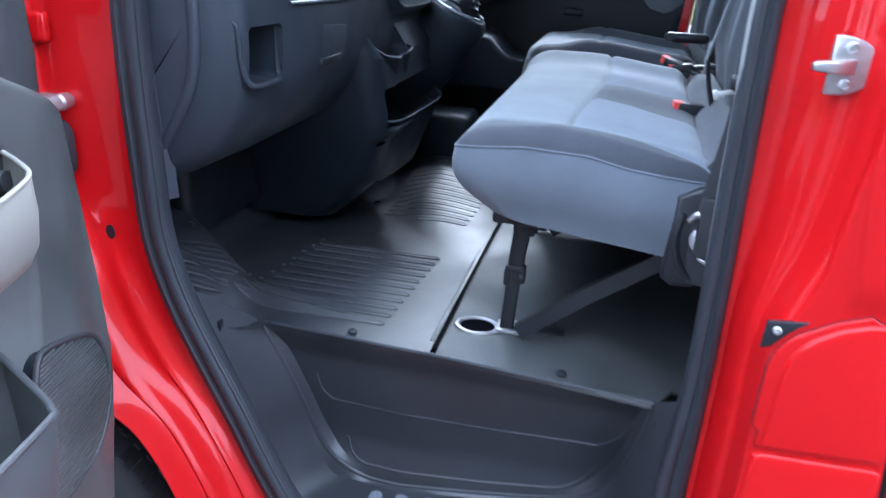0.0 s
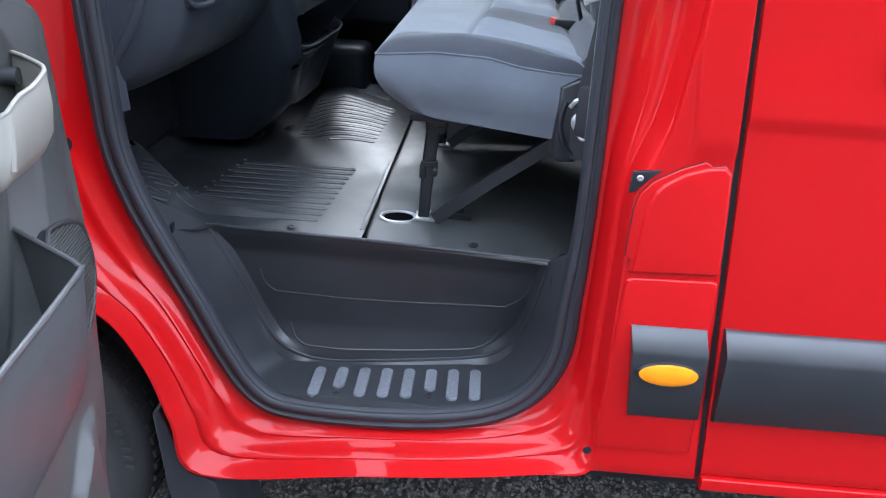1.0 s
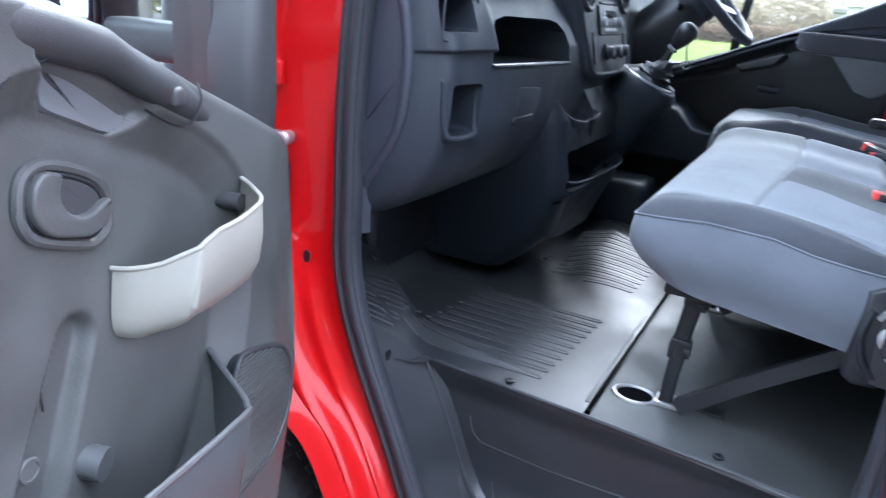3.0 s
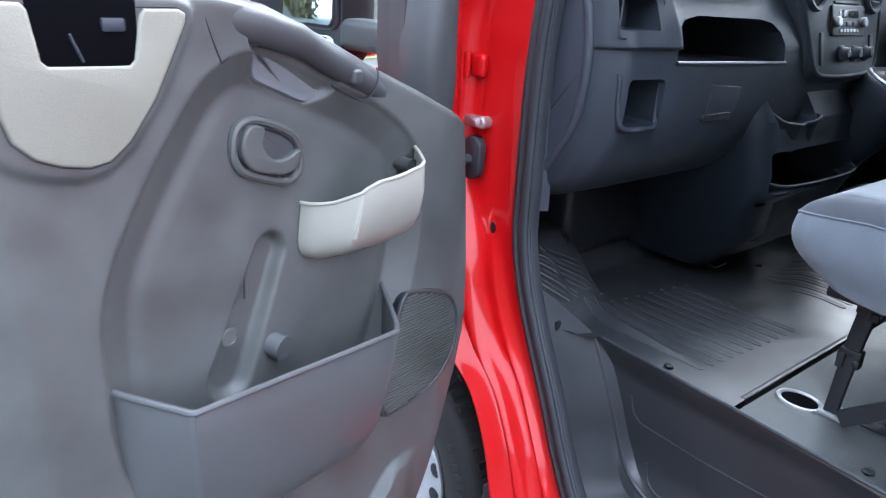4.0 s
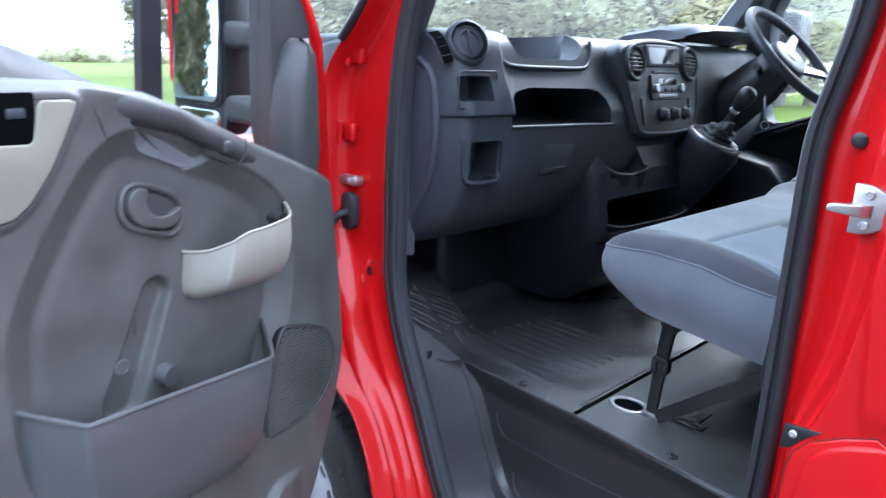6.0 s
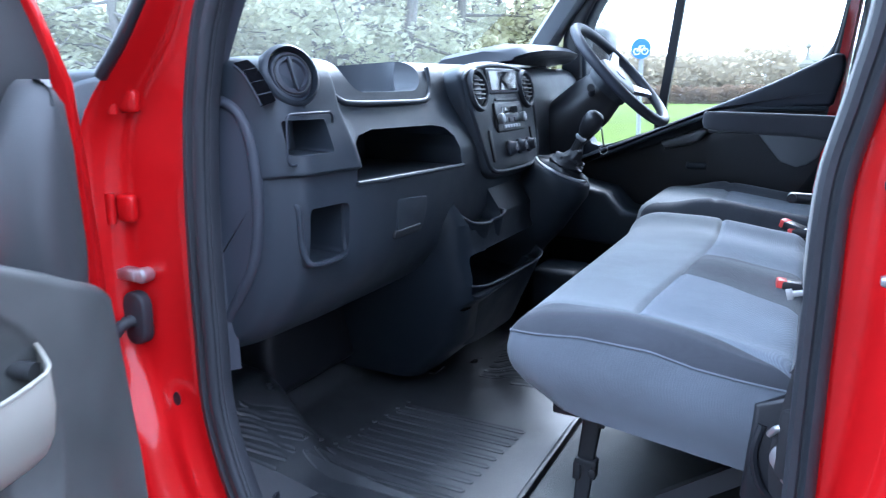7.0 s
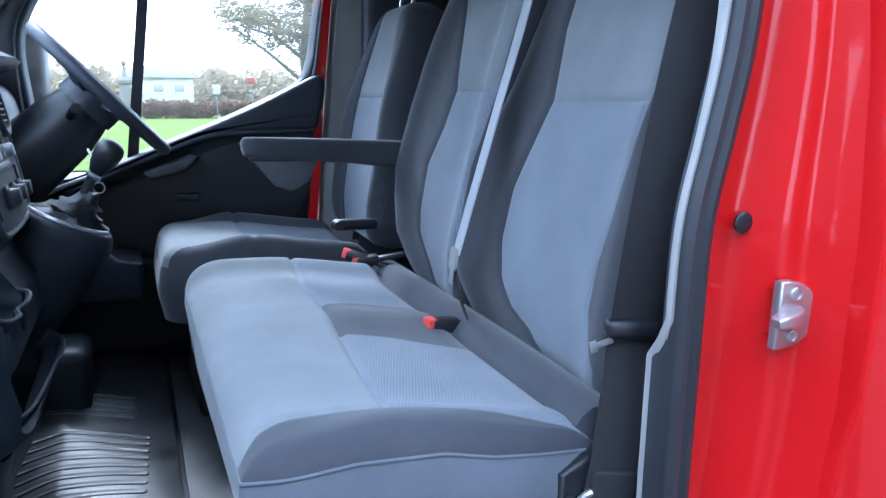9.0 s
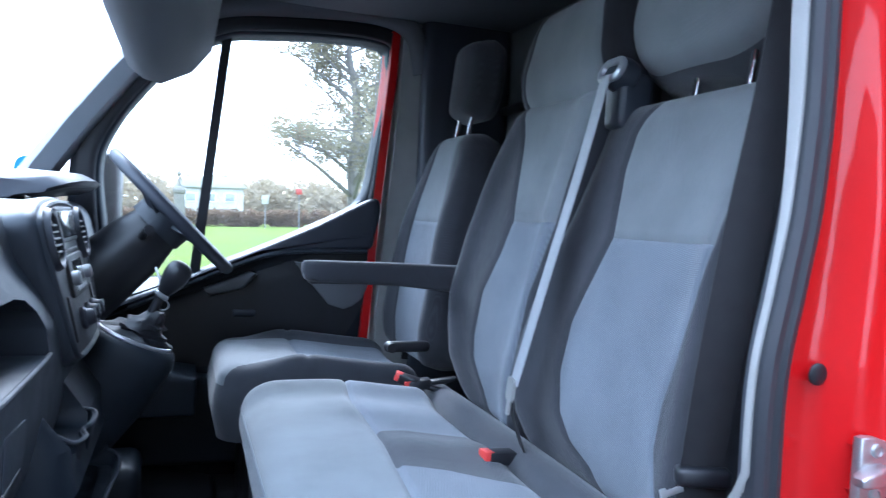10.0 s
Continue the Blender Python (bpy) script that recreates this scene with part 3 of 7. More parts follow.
def front_wing():
    arch = [(-.79 + .465 * math.cos(radians(t)), .305 + .465 * math.sin(radians(t))) for t in range(182, 56, -6)]
    return prism([(-1.62, .40), (-1.27, .32)] + arch + [(-.60, .80), (-.64, .98), (-.665, 1.25), (-.66, 1.41), (-.70, 1.40), (-.80, 1.24), (-1.3, 1.10), (-1.6, .92)], -.03, .006, XZ, b=.004)


part("front_wing", front_wing(), RED, van, "red front wing with round wheel arch")
archin = [[Vector((-.785 + r * math.cos(radians(t)), y, .262 + r * math.sin(radians(t)))) for t in range(-8, 190, 6)] for r, y in ((.432, .03), (.428, .04), (.42, .40), (.02, .41))]
part("arch_liner", loft(archin, ring=False), BLACK, van, "black wheel-arch liner")
part("mud_flap", prism([(-.412, .402), (-.396, .414), (-.378, .36), (-.348, .25), (-.290, .225), (-.245, .0), (-.372, -.01), (-.400, .20)], -.20, -.008, XZ, b=.004), RUBBER, van, "black rubber mud flap")
part("front_end", box(-1.66, -1.58, .0, 2.04, .3, 1.15, .03), RED, van)
part("bonnet", prism([(-1.62, .02), (-.98, .02), (-.98, 2.02), (-1.62, 2.02)], 1.10, 1.16, pose(0, 0, 0), b=.02), RED, van)
part("underbody", box(-.22, 3.0, .16, 1.95, .20, .29, .01), BLACK, van)
part("roof", prism(rrect(-.22, 3.2, .06, 2.0, .2), 2.26, 2.36, None, b=.05), RED, van)
part("headliner", box(-.22, .95, .1, 1.97, 2.19, 2.255, .01), HEADLINER, van)
part("far_side", join(box(.62, 3.2, 1.99, 2.05, .3, 2.34, .01), box(-1.6, .62, 1.97, 2.05, .3, 1.18, .01)), RED, van)
part("bulkhead", box(.90, .94, .03, 1.99, .7, 2.24, .01), HEADLINER, van, "dark cab bulkhead")
part("tail", box(3.15, 3.2, .0, 2.04, .3, 2.3, .02), RED, van)

# fittings on the red pillars
part("pillar_plug", lathe([(.0115, 0), (.0115, .002), (.0095, .0035), (.004, .004), (.0003, .004)], plane((.507, .108, 1.428), (1, 0, 0), (0, 0, 1)), 20), BLACK, van, "black rubber plug")
disc = [(.524, 1.303)] + [(.533 + .046 * math.cos(radians(t)), 1.338 + .036 * math.sin(radians(t))) for t in range(-90, 91, 15)] + [(.524, 1.373)]
striker = part("striker_plate", prism(disc, -.074, -.064, XZ, b=.003, seg=3), STEEL, van, "bare steel door striker")
part("striker_boss", prism(inset(disc, .013), -.112, -.073, XZ, b=.004), RED, van)
part("striker_pin", loft([[Vector((x, y0 - .017 + y, 1.338 + z)) for y, z in rrect(-w, w, -h, h, .0025, 3)] for x, y0, w, h in ((.500, .062, .006, .004), (.505, .064, .008, .006), (.525, .070, .010, .0075), (.545, .078, .010, .009), (.552, .083, .006, .009))]), STEEL, striker, angle=60)
for z in (1.316, 1.360):
    part("bolt", lathe([(.0075, 0), (.0075, .002), (.005, .003), (.0045, .001), (.0003, .001)], plane((.545, .064, z), (1, 0, 0), (0, 0, 1)), 14), STEEL, striker)
part("pillar_hole", lathe([(.011, 0), (.011, .0015), (.0003, .0015)], plane((-.555, .111, .958), (1, 0, 0), (0, 0, 1)) @ Matrix.Diagonal((.8, 1.2, 1, 1)), 18), BLACK, van)
part("sill_hole", lathe([(.009, 0), (.009, .001), (.0003, .001)], plane((.510, .0085, .405), (1, 0, 0), (0, 0, 1)), 18), BLACK, van)
check = part("check_strap", box(-.74, -.62, .092, .102, 1.173, 1.191, .003), STEEL, van, "steel door check strap")
part("check_bolt", join(lathe([(.012, -.02), (.014, 0), (.014, .012), (.010, .016), (.0003, .016)], plane((-.612, .112, 1.182), (1, 0, 0), (0, 0, 1)), 16), box(-.655, -.61, .095, .115, 1.170, 1.194, .004)), STEEL, check)
hose = spline([(-.634, .104, 1.098), (-.640, .080, 1.094), (-.650, .066, 1.076), (-.660, .058, 1.050), (-.672, .045, 1.022), (-.69, .02, 1.0)], 6)
part("cable_gaiter", tube(hose, [.0125 if k % 2 else .0095 for k in range(len(hose))], 12), RUBBER, van, "black ribbed rubber cable gaiter", angle=70)
part("gaiter_plate", prism(rrect(-.660, -.606, 1.052, 1.150, .025), -.116, -.096, XZ, b=.005), RUBBER, van, "black oval rubber cable plate")
part("screen_seal", tube(spline([(-.61, .052, 1.525), (-.548, .058, 1.60), (-.463, .083, 1.75), (-.343, .128, 1.95)], 4), .011, 10), BLACK, van, "black windscreen edge seal")
for z, h, x in ((1.275, .05, -.66), (1.465, .04, -.635)):
    part("hinge", join(box(x, x + .040, .098, .120, z, z + h, .009, 3), tube([(x + .002, .090, z - .002), (x + .002, .090, z + h + .002)], .008, 12)), RED, van, "red painted door hinge")


# ---- front wheel ----
wheel = thing("front_wheel", "steel front wheel with a worn black van tyre", "wheel", at=(-.785, .1, GROUND))
YW = plane((-.785, .02, .253), (1, 0, 0), (0, 0, 1))     # h points outwards, to -y
tp = [(.235, -.20), (.30, -.215), (.325, -.20), (.342, -.17), (.343, -.06), (.338, -.03), (.325, -.008), (.300, .004), (.265, .005), (.240, -.004), (.222, -.012), (.216, -.02)]
tyre = part("tyre", lathe(tp, YW, 72, cap=False), TYRE, wheel, "black van tyre with a ribbed tread")
rp = [(.216, -.19), (.216, -.02), (.222, -.004), (.226, .0), (.221, .002), (.211, -.008), (.206, -.022), (.199, -.031), (.190, -.034), (.165, -.032), (.145, -.032), (.125, -.036), (.095, -.034), (.07, -.030), (.05, -.012), (.03, -.008), (.0005, -.008)]
rim_ob = part("wheel_rim", lathe(rp, YW, 72), WHITE_RIM, wheel, "silver painted steel rim with round holes")
for k in range(14):
    t = 2 * math.pi * (k + .5) / 14
    c = Vector((.166 * math.cos(t), .166 * math.sin(t)))
    pts = [(c.x + .0185 * math.cos(s) * math.cos(t) - .020 * math.sin(s) * math.sin(t), c.y + .0185 * math.cos(s) * math.sin(t) + .020 * math.sin(s) * math.cos(t)) for s in [j * math.pi / 7 for j in range(14)]]
    part("vent_hole", prism(pts, -.06, -.0305, YW, b=.001), BLACK, rim_ob)
for k in range(5):
    t = 2 * math.pi * k / 5 + .3
    part("wheel_nut", lathe([(.013, -.03), (.013, -.008), (.009, -.002), (.0003, -.002)], YW @ Matrix.Translation((.065 * math.cos(t), .065 * math.sin(t), 0)), 6), STEEL, rim_ob)
for k in range(60):
    t = 2 * math.pi * k / 60
    m = YW @ Matrix.Rotation(t, 4, 'Z')
    part("tread_block", join(xf(box(.338, .347, -.010, .010, -.068, -.030, .002, 1), m), xf(box(.338, .347, -.012, .006, -.112, -.078, .002, 1), m), xf(box(.338, .347, -.010, .010, -.165, -.122, .002, 1), m)), TYRE, tyre, flat=True)
for k in range(9):
    t = radians(-2 + 4.6 * k)
    part("raised_letter_bar", xf(box(.292, .314, -.006, .006, .003, .0062, .001, 1), YW @ Matrix.Rotation(t, 4, 'Z')), TYRE, tyre)


# ---- step well and cab floor ----
FLOOR = 0.735


def floor_edge(x):
    """Where the cab floor ends above the step, as y over x."""
    return table([(-.36, .266), (-.165, .253), (.016, .242), (.243, .223), (.41, .208)], x)


def riser_at(x, z):
    """The riser leans out from the back of the tread to the edge of the floor."""
    t = min(1, max(0, (z - .405) / .335))
    foot = table([(-.36, .270), (-.13, .268), (-.06, .266), (.10, .287), (.265, .316), (.4, .325)], x)
    return foot + (floor_edge(x) - foot) * t


def riser_face(x, z):
    """The sunken face of the riser."""
    return riser_at(x, z) + .026 * smooth(.738, .66, z) * smooth(.39, .49, z)


STEP_RIM = [(-.360, .737), (-.324, .672), (-.283, .588), (-.246, .502), (-.207, .440), (-.152, .407), (-.090, .398), (.10, .402), (.262, .408), (.322, .436), (.358, .485), (.386, .565), (.402, .67), (.408, .737)]


def step_well():
    lip = spline([(x, 0, z) for x, z in [(-.470, .870), (-.429, .767), (-.377, .675), (-.325, .559), (-.292, .460), (-.255, .396), (-.200, .366), (-.064, .362), (.119, .366), (.247, .376), (.345, .408), (.405, .473), (.442, .594), (.455, .80)]], 8)
    back = spline([(x, 0, z) for x, z in STEP_RIM], 8)
    rings = []
    for s in (0, .006, .014, .022, .04, .08, .2, .4, .6, .75, .86, .93, .97, 1.0):
        ring = []
        for p, q in zip(lip, back):
            low = smooth(.60, .42, p.z) * smooth(-.30, -.15, q.x) * smooth(.40, .27, q.x)
            flat = .395 + (p.z - .395) * smooth(.024, .0, s) + (q.z - .395) * smooth(.93, 1.0, s)
            slope = p.z + (q.z - p.z) * s
            deep = riser_at(q.x, q.z) - .128
            ring.append(Vector((p.x + (q.x - p.x) * s, .118 + .004 * smooth(0, .024, s) + .006 * smooth(0, .06, s) + deep * (s * low + (.25 * (1 - (1 - s) ** 1.6) + .75 * s) * (1 - low)), slope + (flat - slope) * low)))
        rings.append(ring)
    mid = Vector((.02, 0, .740))
    n = 30
    for k in range(n + 1):
        t = 1 - k / n
        ring = []
        for q in back:
            c = Vector((mid.x + (q.x - mid.x) * (.965 * t), 0, mid.z + (q.z - mid.z) * (.95 * t)))
            ring.append(Vector((c.x, riser_face(c.x, c.z), c.z)))
        if k == 0:
            for m, h in ((.16, .06), (.45, .35), (.75, .72)):
                rings.append([Vector((q.x + (r.x - q.x) * m, riser_at(q.x, q.z) + (r.y - riser_at(q.x, q.z)) * h, q.z + (r.z - q.z) * m)) for q, r in zip(back, ring)])
        rings.append(ring)
    return loft([list(r) for r in zip(*rings)], ring=False)


step = thing("entry_step", "black moulded plastic entry step well", "step", at=(.05, .2, .36))
part("step_shell", step_well(), STEPMAT, step, angle=24)
part("rim_bead", tube([Vector((p.x, riser_at(p.x, p.z) + .0015, p.z)) for p in spline([(x, 0, z) for x, z in STEP_RIM], 6)], .0052, 8), STEPMAT, step)
for line in ([(-.249, .622), (-.240, .590), (-.218, .570), (-.19, .566), (.06, .563), (.30, .566), (.335, .574), (.365, .602), (.385, .66)],
             [(-.182, .480), (-.170, .448), (-.145, .431), (-.11, .428), (.06, .427), (.23, .429), (.275, .436), (.310, .462), (.330, .505)]):
    part("pressed_line", tube([Vector((p.x, riser_face(p.x, p.z) + .0014, p.z)) for p in spline([(x, 0, z) for x, z in line], 6)], .0034, 8), STEPMAT, step)
part("riser_top", tube([(x, floor_edge(x) + .003, FLOOR + .001) for x in (-.358, -.28, -.2, -.1, .0, .1, .2, .3, .408)], .0045, 8), STEPMAT, step)

for k in range(8):
    x = -.096 + k * .0525
    short = k in (1, 5)
    y0, y1 = .126 + .085 * (x + .096), .238 + .105 * (x + .096)
    y0 += .030 if short else 0
    part("grip_pad", prism(rrect(x - .0135, x + .0135, y0, y1, .0135), .388, .3995, None, b=.0018, seg=1), PAD, step, "worn grey grip strip", flat=True)
    if short:
        part("step_screw", screw(x, y0 - .016, .3945, (0, 0, 1), .008), BLACKSTEEL, step)
for x, y in ((-.168, .268), (.244, .242)):
    part("edge_bolt", screw(x, y + .012, FLOOR + .004, (0, 0, 1), .010), BLACKSTEEL, step)
part("sill_clip", box(-.404, -.398, .180, .195, .748, .770, .002), BLACK, step)
part("sill_clip", box(.415, .421, .20, .212, .675, .705, .002), BLACK, step)


# ---- cab floor and linings ----
YZ = plane((0, 0, 0), (0, 1, 0), (0, 0, 1))      # a = y, b = z, h = x


def lerp_edge(x):
    """Where the raised part of the mat begins, from the joint towards the front."""
    tab = [(-.50, 1.60), (-.38, 1.42), (-.345, 1.14), (-.24, .90), (-.14, .775), (-.08, .735), (.0, .69)]
    for (a, b), (c, d) in zip(tab, tab[1:]):
        if x <= c:
            return b + (d - b) * (max(x, a) - a) / (c - a)
    return .69


def hump(x, y):
    """Height of the rubber mat over the cab floor."""
    toe = .16 * smooth(-.37, -.60, x) * smooth(.47, .36, y + .3 * (x + .48))
    lift = lerp_edge(x)
    tunnel = (.012 * smooth(lift - .10, lift + .18, y) + .115 * min(.40, max(0, y - lift))) * min(1, max(0, -x / .24)) * smooth(-.46, -.38, x)
    dash = smooth(-.60, -.85, x) * .35
    return FLOOR + max(toe, dash) + tunnel


def floor_mat():
    nx, ny = 60, 84
    xs = [-.85 + (.845) * i / nx for i in range(nx + 1)]
    rows = []
    for x in xs:
        y0 = floor_edge(x) + .004 if x > -.345 else .272
        rows.append([Vector((x, y, hump(x, y))) for y in [y0 + (1.93 - y0) * j / ny for j in range(ny + 1)]])
    return loft(rows, ring=False)


mat = thing("floor_mat", "black moulded rubber cab floor mat with ribs", "floor mat", at=(-.3, .9, FLOOR))
part("mat_sheet", floor_mat(), MAT, mat, angle=50)


def mat_ramp():
    """The mat's corner that climbs to the door pillar, beside the step."""
    n = 30
    rows = []
    for i in range(n + 1):
        y = .128 + (.285 - .128) * i / n
        x1 = -.455 + .115 * smooth(.128, .26, y)
        rows.append([Vector((-.62 + (x1 + .62) * j / n, y, hump(-.62 + (x1 + .62) * j / n, y) + .0035 + .008 * smooth(.24, .19, y))) for j in range(n + 1)])
    rows.append([Vector((p.x, p.y, p.z - .03)) for p in rows[-1]])
    return loft(rows, ring=False)


part("mat_ramp", mat_ramp(), MAT, mat, angle=60)


def rib(x0, x1, y, half=.009, h=.0028, y1=None, lift=0.0):
    """A long pressed bar on the mat, with round ends and a shallow dished top."""
    y1 = y if y1 is None else y1
    d = Vector((x1 - x0, y1 - y, 0)).normalized()
    n = Vector((-d.y, d.x, 0))
    a, b = Vector((x0, y, 0)), Vector((x1, y1, 0))

    def outline(w, up):
        pts = [a + (b - a) * t / 10 + n * w for t in range(11)] + [b + n * w * math.cos(s * math.pi / 6) + d * w * math.sin(s * math.pi / 6) for s in range(1, 6)]
        pts += [b + (a - b) * t / 10 - n * w for t in range(11)] + [a - n * w * math.cos(s * math.pi / 6) - d * w * math.sin(s * math.pi / 6) for s in range(1, 6)]
        return [Vector((p.x, p.y, hump(p.x, p.y) + up + lift * smooth(.295, .265, p.y))) for p in pts]
    return loft([outline(half, -.001), outline(half * .88, h * .7), outline(half * .72, h), outline(half * .5, h * .75), outline(half * .25, h * .35)])


for k in range(11):
    y = .335 + k * .036
    part("mat_rib", rib(-.44 + .004 * k, -.128 + .0025 * k, y), MAT, mat)
for k in range(11):
    y = .925 + k * .036
    part("mat_rib", rib((-.21 if k == 0 else -.315), -.088 + .002 * k, y, .0112, .0024), MAT, mat)
for k in range(5):
    y = 1.40 + k * .034
    part("mat_rib", rib(-.27, -.10, y, .0095, .0022), MAT, mat)
for k in range(6):
    part("mat_rib", rib(-.548 + .009 * k, -.478 + .007 * k, .272 - .022 * k, .007, .003, .428 - .039 * k, .011), MAT, mat)
for k in range(9):
    part("mat_stud", lathe([(.006, 0), (.005, .003), (.0003, .004)], Matrix.Translation((-.46 + .006 * k, .36 + k * .045, hump(-.46, .36 + k * .045))), 8), MAT, mat)

rearfloor = thing("rear_cab_floor", "dark rubber floor under the bench seat", "cab floor", at=(.4, 1, FLOOR))
part("floor_sheet", prism([(.006, floor_edge(.006) + .003), (.1, floor_edge(.1) + .003), (.2, floor_edge(.2) + .003), (.405, .203), (.428, .235), (.440, .262), (.93, .262), (.93, 1.97), (.006, 1.97)], FLOOR - .008, FLOOR, None, b=.002), REARMAT, rearfloor)
part("joint_strip", box(-.016, -.006, .30, 1.95, FLOOR - .02, FLOOR + .0012, .0005), BLACKSTEEL, rearfloor)
ring = part("floor_ring", lathe([(.034, -.004), (.036, .003), (.040, .005), (.045, .004), (.047, -.001), (.034, -.004)], Matrix.Translation((.062, .386, FLOOR + .001)) @ Matrix.Diagonal((1, .8, 1, 1)), 32, cap=False), STEEL, rearfloor, "bright steel floor ring")
# No hole is cut here: a flat black disc stands for its shade.
part("ring_shade_disc", lathe([(.036, .002), (.0003, .001)], Matrix.Translation((.062, .386, FLOOR)) @ Matrix.Diagonal((1, .8, 1, 1)), 24), HOLLOW_SHADE, rearfloor)
part("belt_anchor", join(box(.10, .165, .392, .418, FLOOR, FLOOR + .010, .003), screw(.135, .405, FLOOR + .01, (0, 0, 1), .010)), STEEL, rearfloor, "steel anchor bracket")
part("anchor_plate", join(box(.17, .235, .40, .432, FLOOR, FLOOR + .004, .0015), box(.19, .215, .43, .50, FLOOR, FLOOR + .003, .001)), BLACKSTEEL, rearfloor)
part("floor_pan", box(-.90, .93, .31, 1.95, .665, .715, .005), BLACK, van, "black cab floor pan")
part("firewall", box(-.92, -.88, .10, 1.97, .35, 1.45, .01), BLACK, van)
part("kick_panel", box(-.90, -.53, .135, .155, .70, 1.06, .01), BLACK, van, "dark footwell side lining")
part("far_footwell_lining", box(-.90, -.44, 1.925, 1.955, .70, 1.34, .01), BLACK, van)
part("heater_box", prism(rrect(.42, .92, .80, 1.12, .06), -.72, -.60, YZ, b=.03), BLACK, van, "black heater housing under the dash")

# ---- dashboard ----
dash = thing("dashboard", "dark blue-grey moulded plastic dashboard with open shelves", "dashboard", at=(-.6, 1.0, 1.0))
PROFILE = [(-1.02, 1.46), (-.82, 1.525), (-.58, 1.552), (-.46, 1.562), (-.41, 1.560), (-.378, 1.545), (-.36, 1.515), (-.350, 1.47), (-.338, 1.42), (-.333, 1.39), (-.330, 1.375), (-.3295, 1.369), (-.329, 1.363), (-.3285, 1.355), (-.326, 1.33),
           (-.326, 1.27), (-.332, 1.21), (-.350, 1.15), (-.385, 1.095), (-.45, 1.05), (-.55, 1.02), (-.72, 1.0), (-1.02, 1.0)]


def dash_body():
    rings = []
    for y, k in ((.150, .78), (.153, .85), (.158, .895), (.164, .92), (.170, .938), (.177, .953), (.185, .966), (.194, .977), (.205, .986), (.225, .994), (.25, .998), (.29, 1.0), (.312, 1.0), (.318, 1.0), (.328, 1.0), (.336, 1.0), (.36, 1.0), (.45, 1.0), (.60, 1.0), (.74, 1.0), (.80, 1.0), (.9, 1.0), (1.2, 1.0), (1.28, 1.0), (1.4, 1.0), (1.8, 1.0), (1.93, 1.0)):
        out = (.014 * smooth(.172, .190, y) + .022 * smooth(.27, .36, y)) * smooth(1.40, 1.22, y)
        ring = []
        for p in spline([(a, 0, b) for a, b in PROFILE], 3):
            w = out * smooth(1.50, 1.36, p.z) * smooth(1.0, 1.2, p.z)
            x = p.x + w + .015 * smooth(1.366, 1.374, p.z) * smooth(.340, .318, y)
            ring.append(Vector((-.72 + (x + .72) * k, y, 1.26 + (p.z - 1.26) * (1 - (1 - k) * .35))))
        rings.append(ring)
    return loft(rings)


dash_ob = part("dash_body", dash_body(), PLASTIC_MID, dash, angle=45)
bowl = xf(lathe([(.0005, 0), (.12, .0), (.155, .02), (.172, .10), (.18, .25)], None, 40), Matrix.Translation((-.50, .53, 1.458)) @ Matrix.Diagonal((.78, 1.05, 1, 1)))
cut(dash_ob,
    prism(rrect(.176, .266, 1.403, 1.459, .006), -.50, -.20, YZ, b=0),
    prism(rrect(.203, .302, 1.218, 1.312, .010), -.47, -.20, YZ, b=0),
    prism([(.322, 1.343), (.748, 1.335), (.745, 1.375), (.735, 1.402), (.705, 1.422), (.66, 1.429), (.41, 1.433), (.355, 1.425), (.327, 1.405)], -.55, -.15, YZ, b=0),
    bowl,
    box(-.50, -.30, .375, .685, 1.500, 1.64, .06, 6))
# trims round the openings
part("cubby_frame", rim(rrect(.160, .288, 1.388, 1.470, .012), .0022, YZ, -.327), PLASTIC, dash)
lip = spline([(-0.350, 0.187, 1.325), (-0.330, 0.186, 1.317), (-0.327, 0.186, 1.293), (-0.326, 0.187, 1.263), (-0.321, 0.189, 1.235), (-0.314, 0.195, 1.220), (-0.308, 0.214, 1.216), (-0.307, 0.245, 1.216), (-0.308, 0.280, 1.217), (-0.313, 0.298, 1.221), (-0.318, 0.304, 1.237), (-0.320, 0.306, 1.263), (-0.320, 0.306, 1.293), (-0.322, 0.306, 1.317), (-0.345, 0.305, 1.325)], 5)
part("pocket_lip", join(tube(lip, .0055, 8), loft([[p + Vector((0, 0, -.002)) for p in lip], [Vector((min(p.x, -.322) - .02, p.y, p.z - .018)) for p in lip], [Vector((-.40, p.y, p.z - .03)) for p in lip]], ring=False)), PLASTIC_MID, dash, "rounded pocket lip")
part("shelf_edge", tube(spline([(-.296, .318, 1.343), (-.289, .40, 1.342), (-.288, .60, 1.338), (-.290, .752, 1.335)], 5), .0045, 8), PLASTIC_MID, dash)
part("tray_lip", tube(spline([(-.376, .285, 1.552), (-.362, .310, 1.515), (-.352, .345, 1.488), (-.346, .39, 1.481), (-.344, .53, 1.479), (-.346, .64, 1.479), (-.350, .685, 1.485), (-.360, .712, 1.510), (-.372, .722, 1.550)], 6), .006, 10), PLASTIC_MID, dash, "rounded lip of the open top tray")
part("glove_latch", prism([(.448, 1.232), (.555, 1.228), (.572, 1.262), (.572, 1.287), (.560, 1.290), (.455, 1.298), (.445, 1.290)], -.32, -.2885, YZ, b=.002), PLASTIC_MID, dash, "dark glovebox latch")
# Shade of the hollow under the latch, put in as a flush black plate.
part("latch_hollow_shade", prism(rrect(.436, .545, 1.218, 1.236, .008), -.31, -.2872, YZ, b=.003), BLACK, dash)


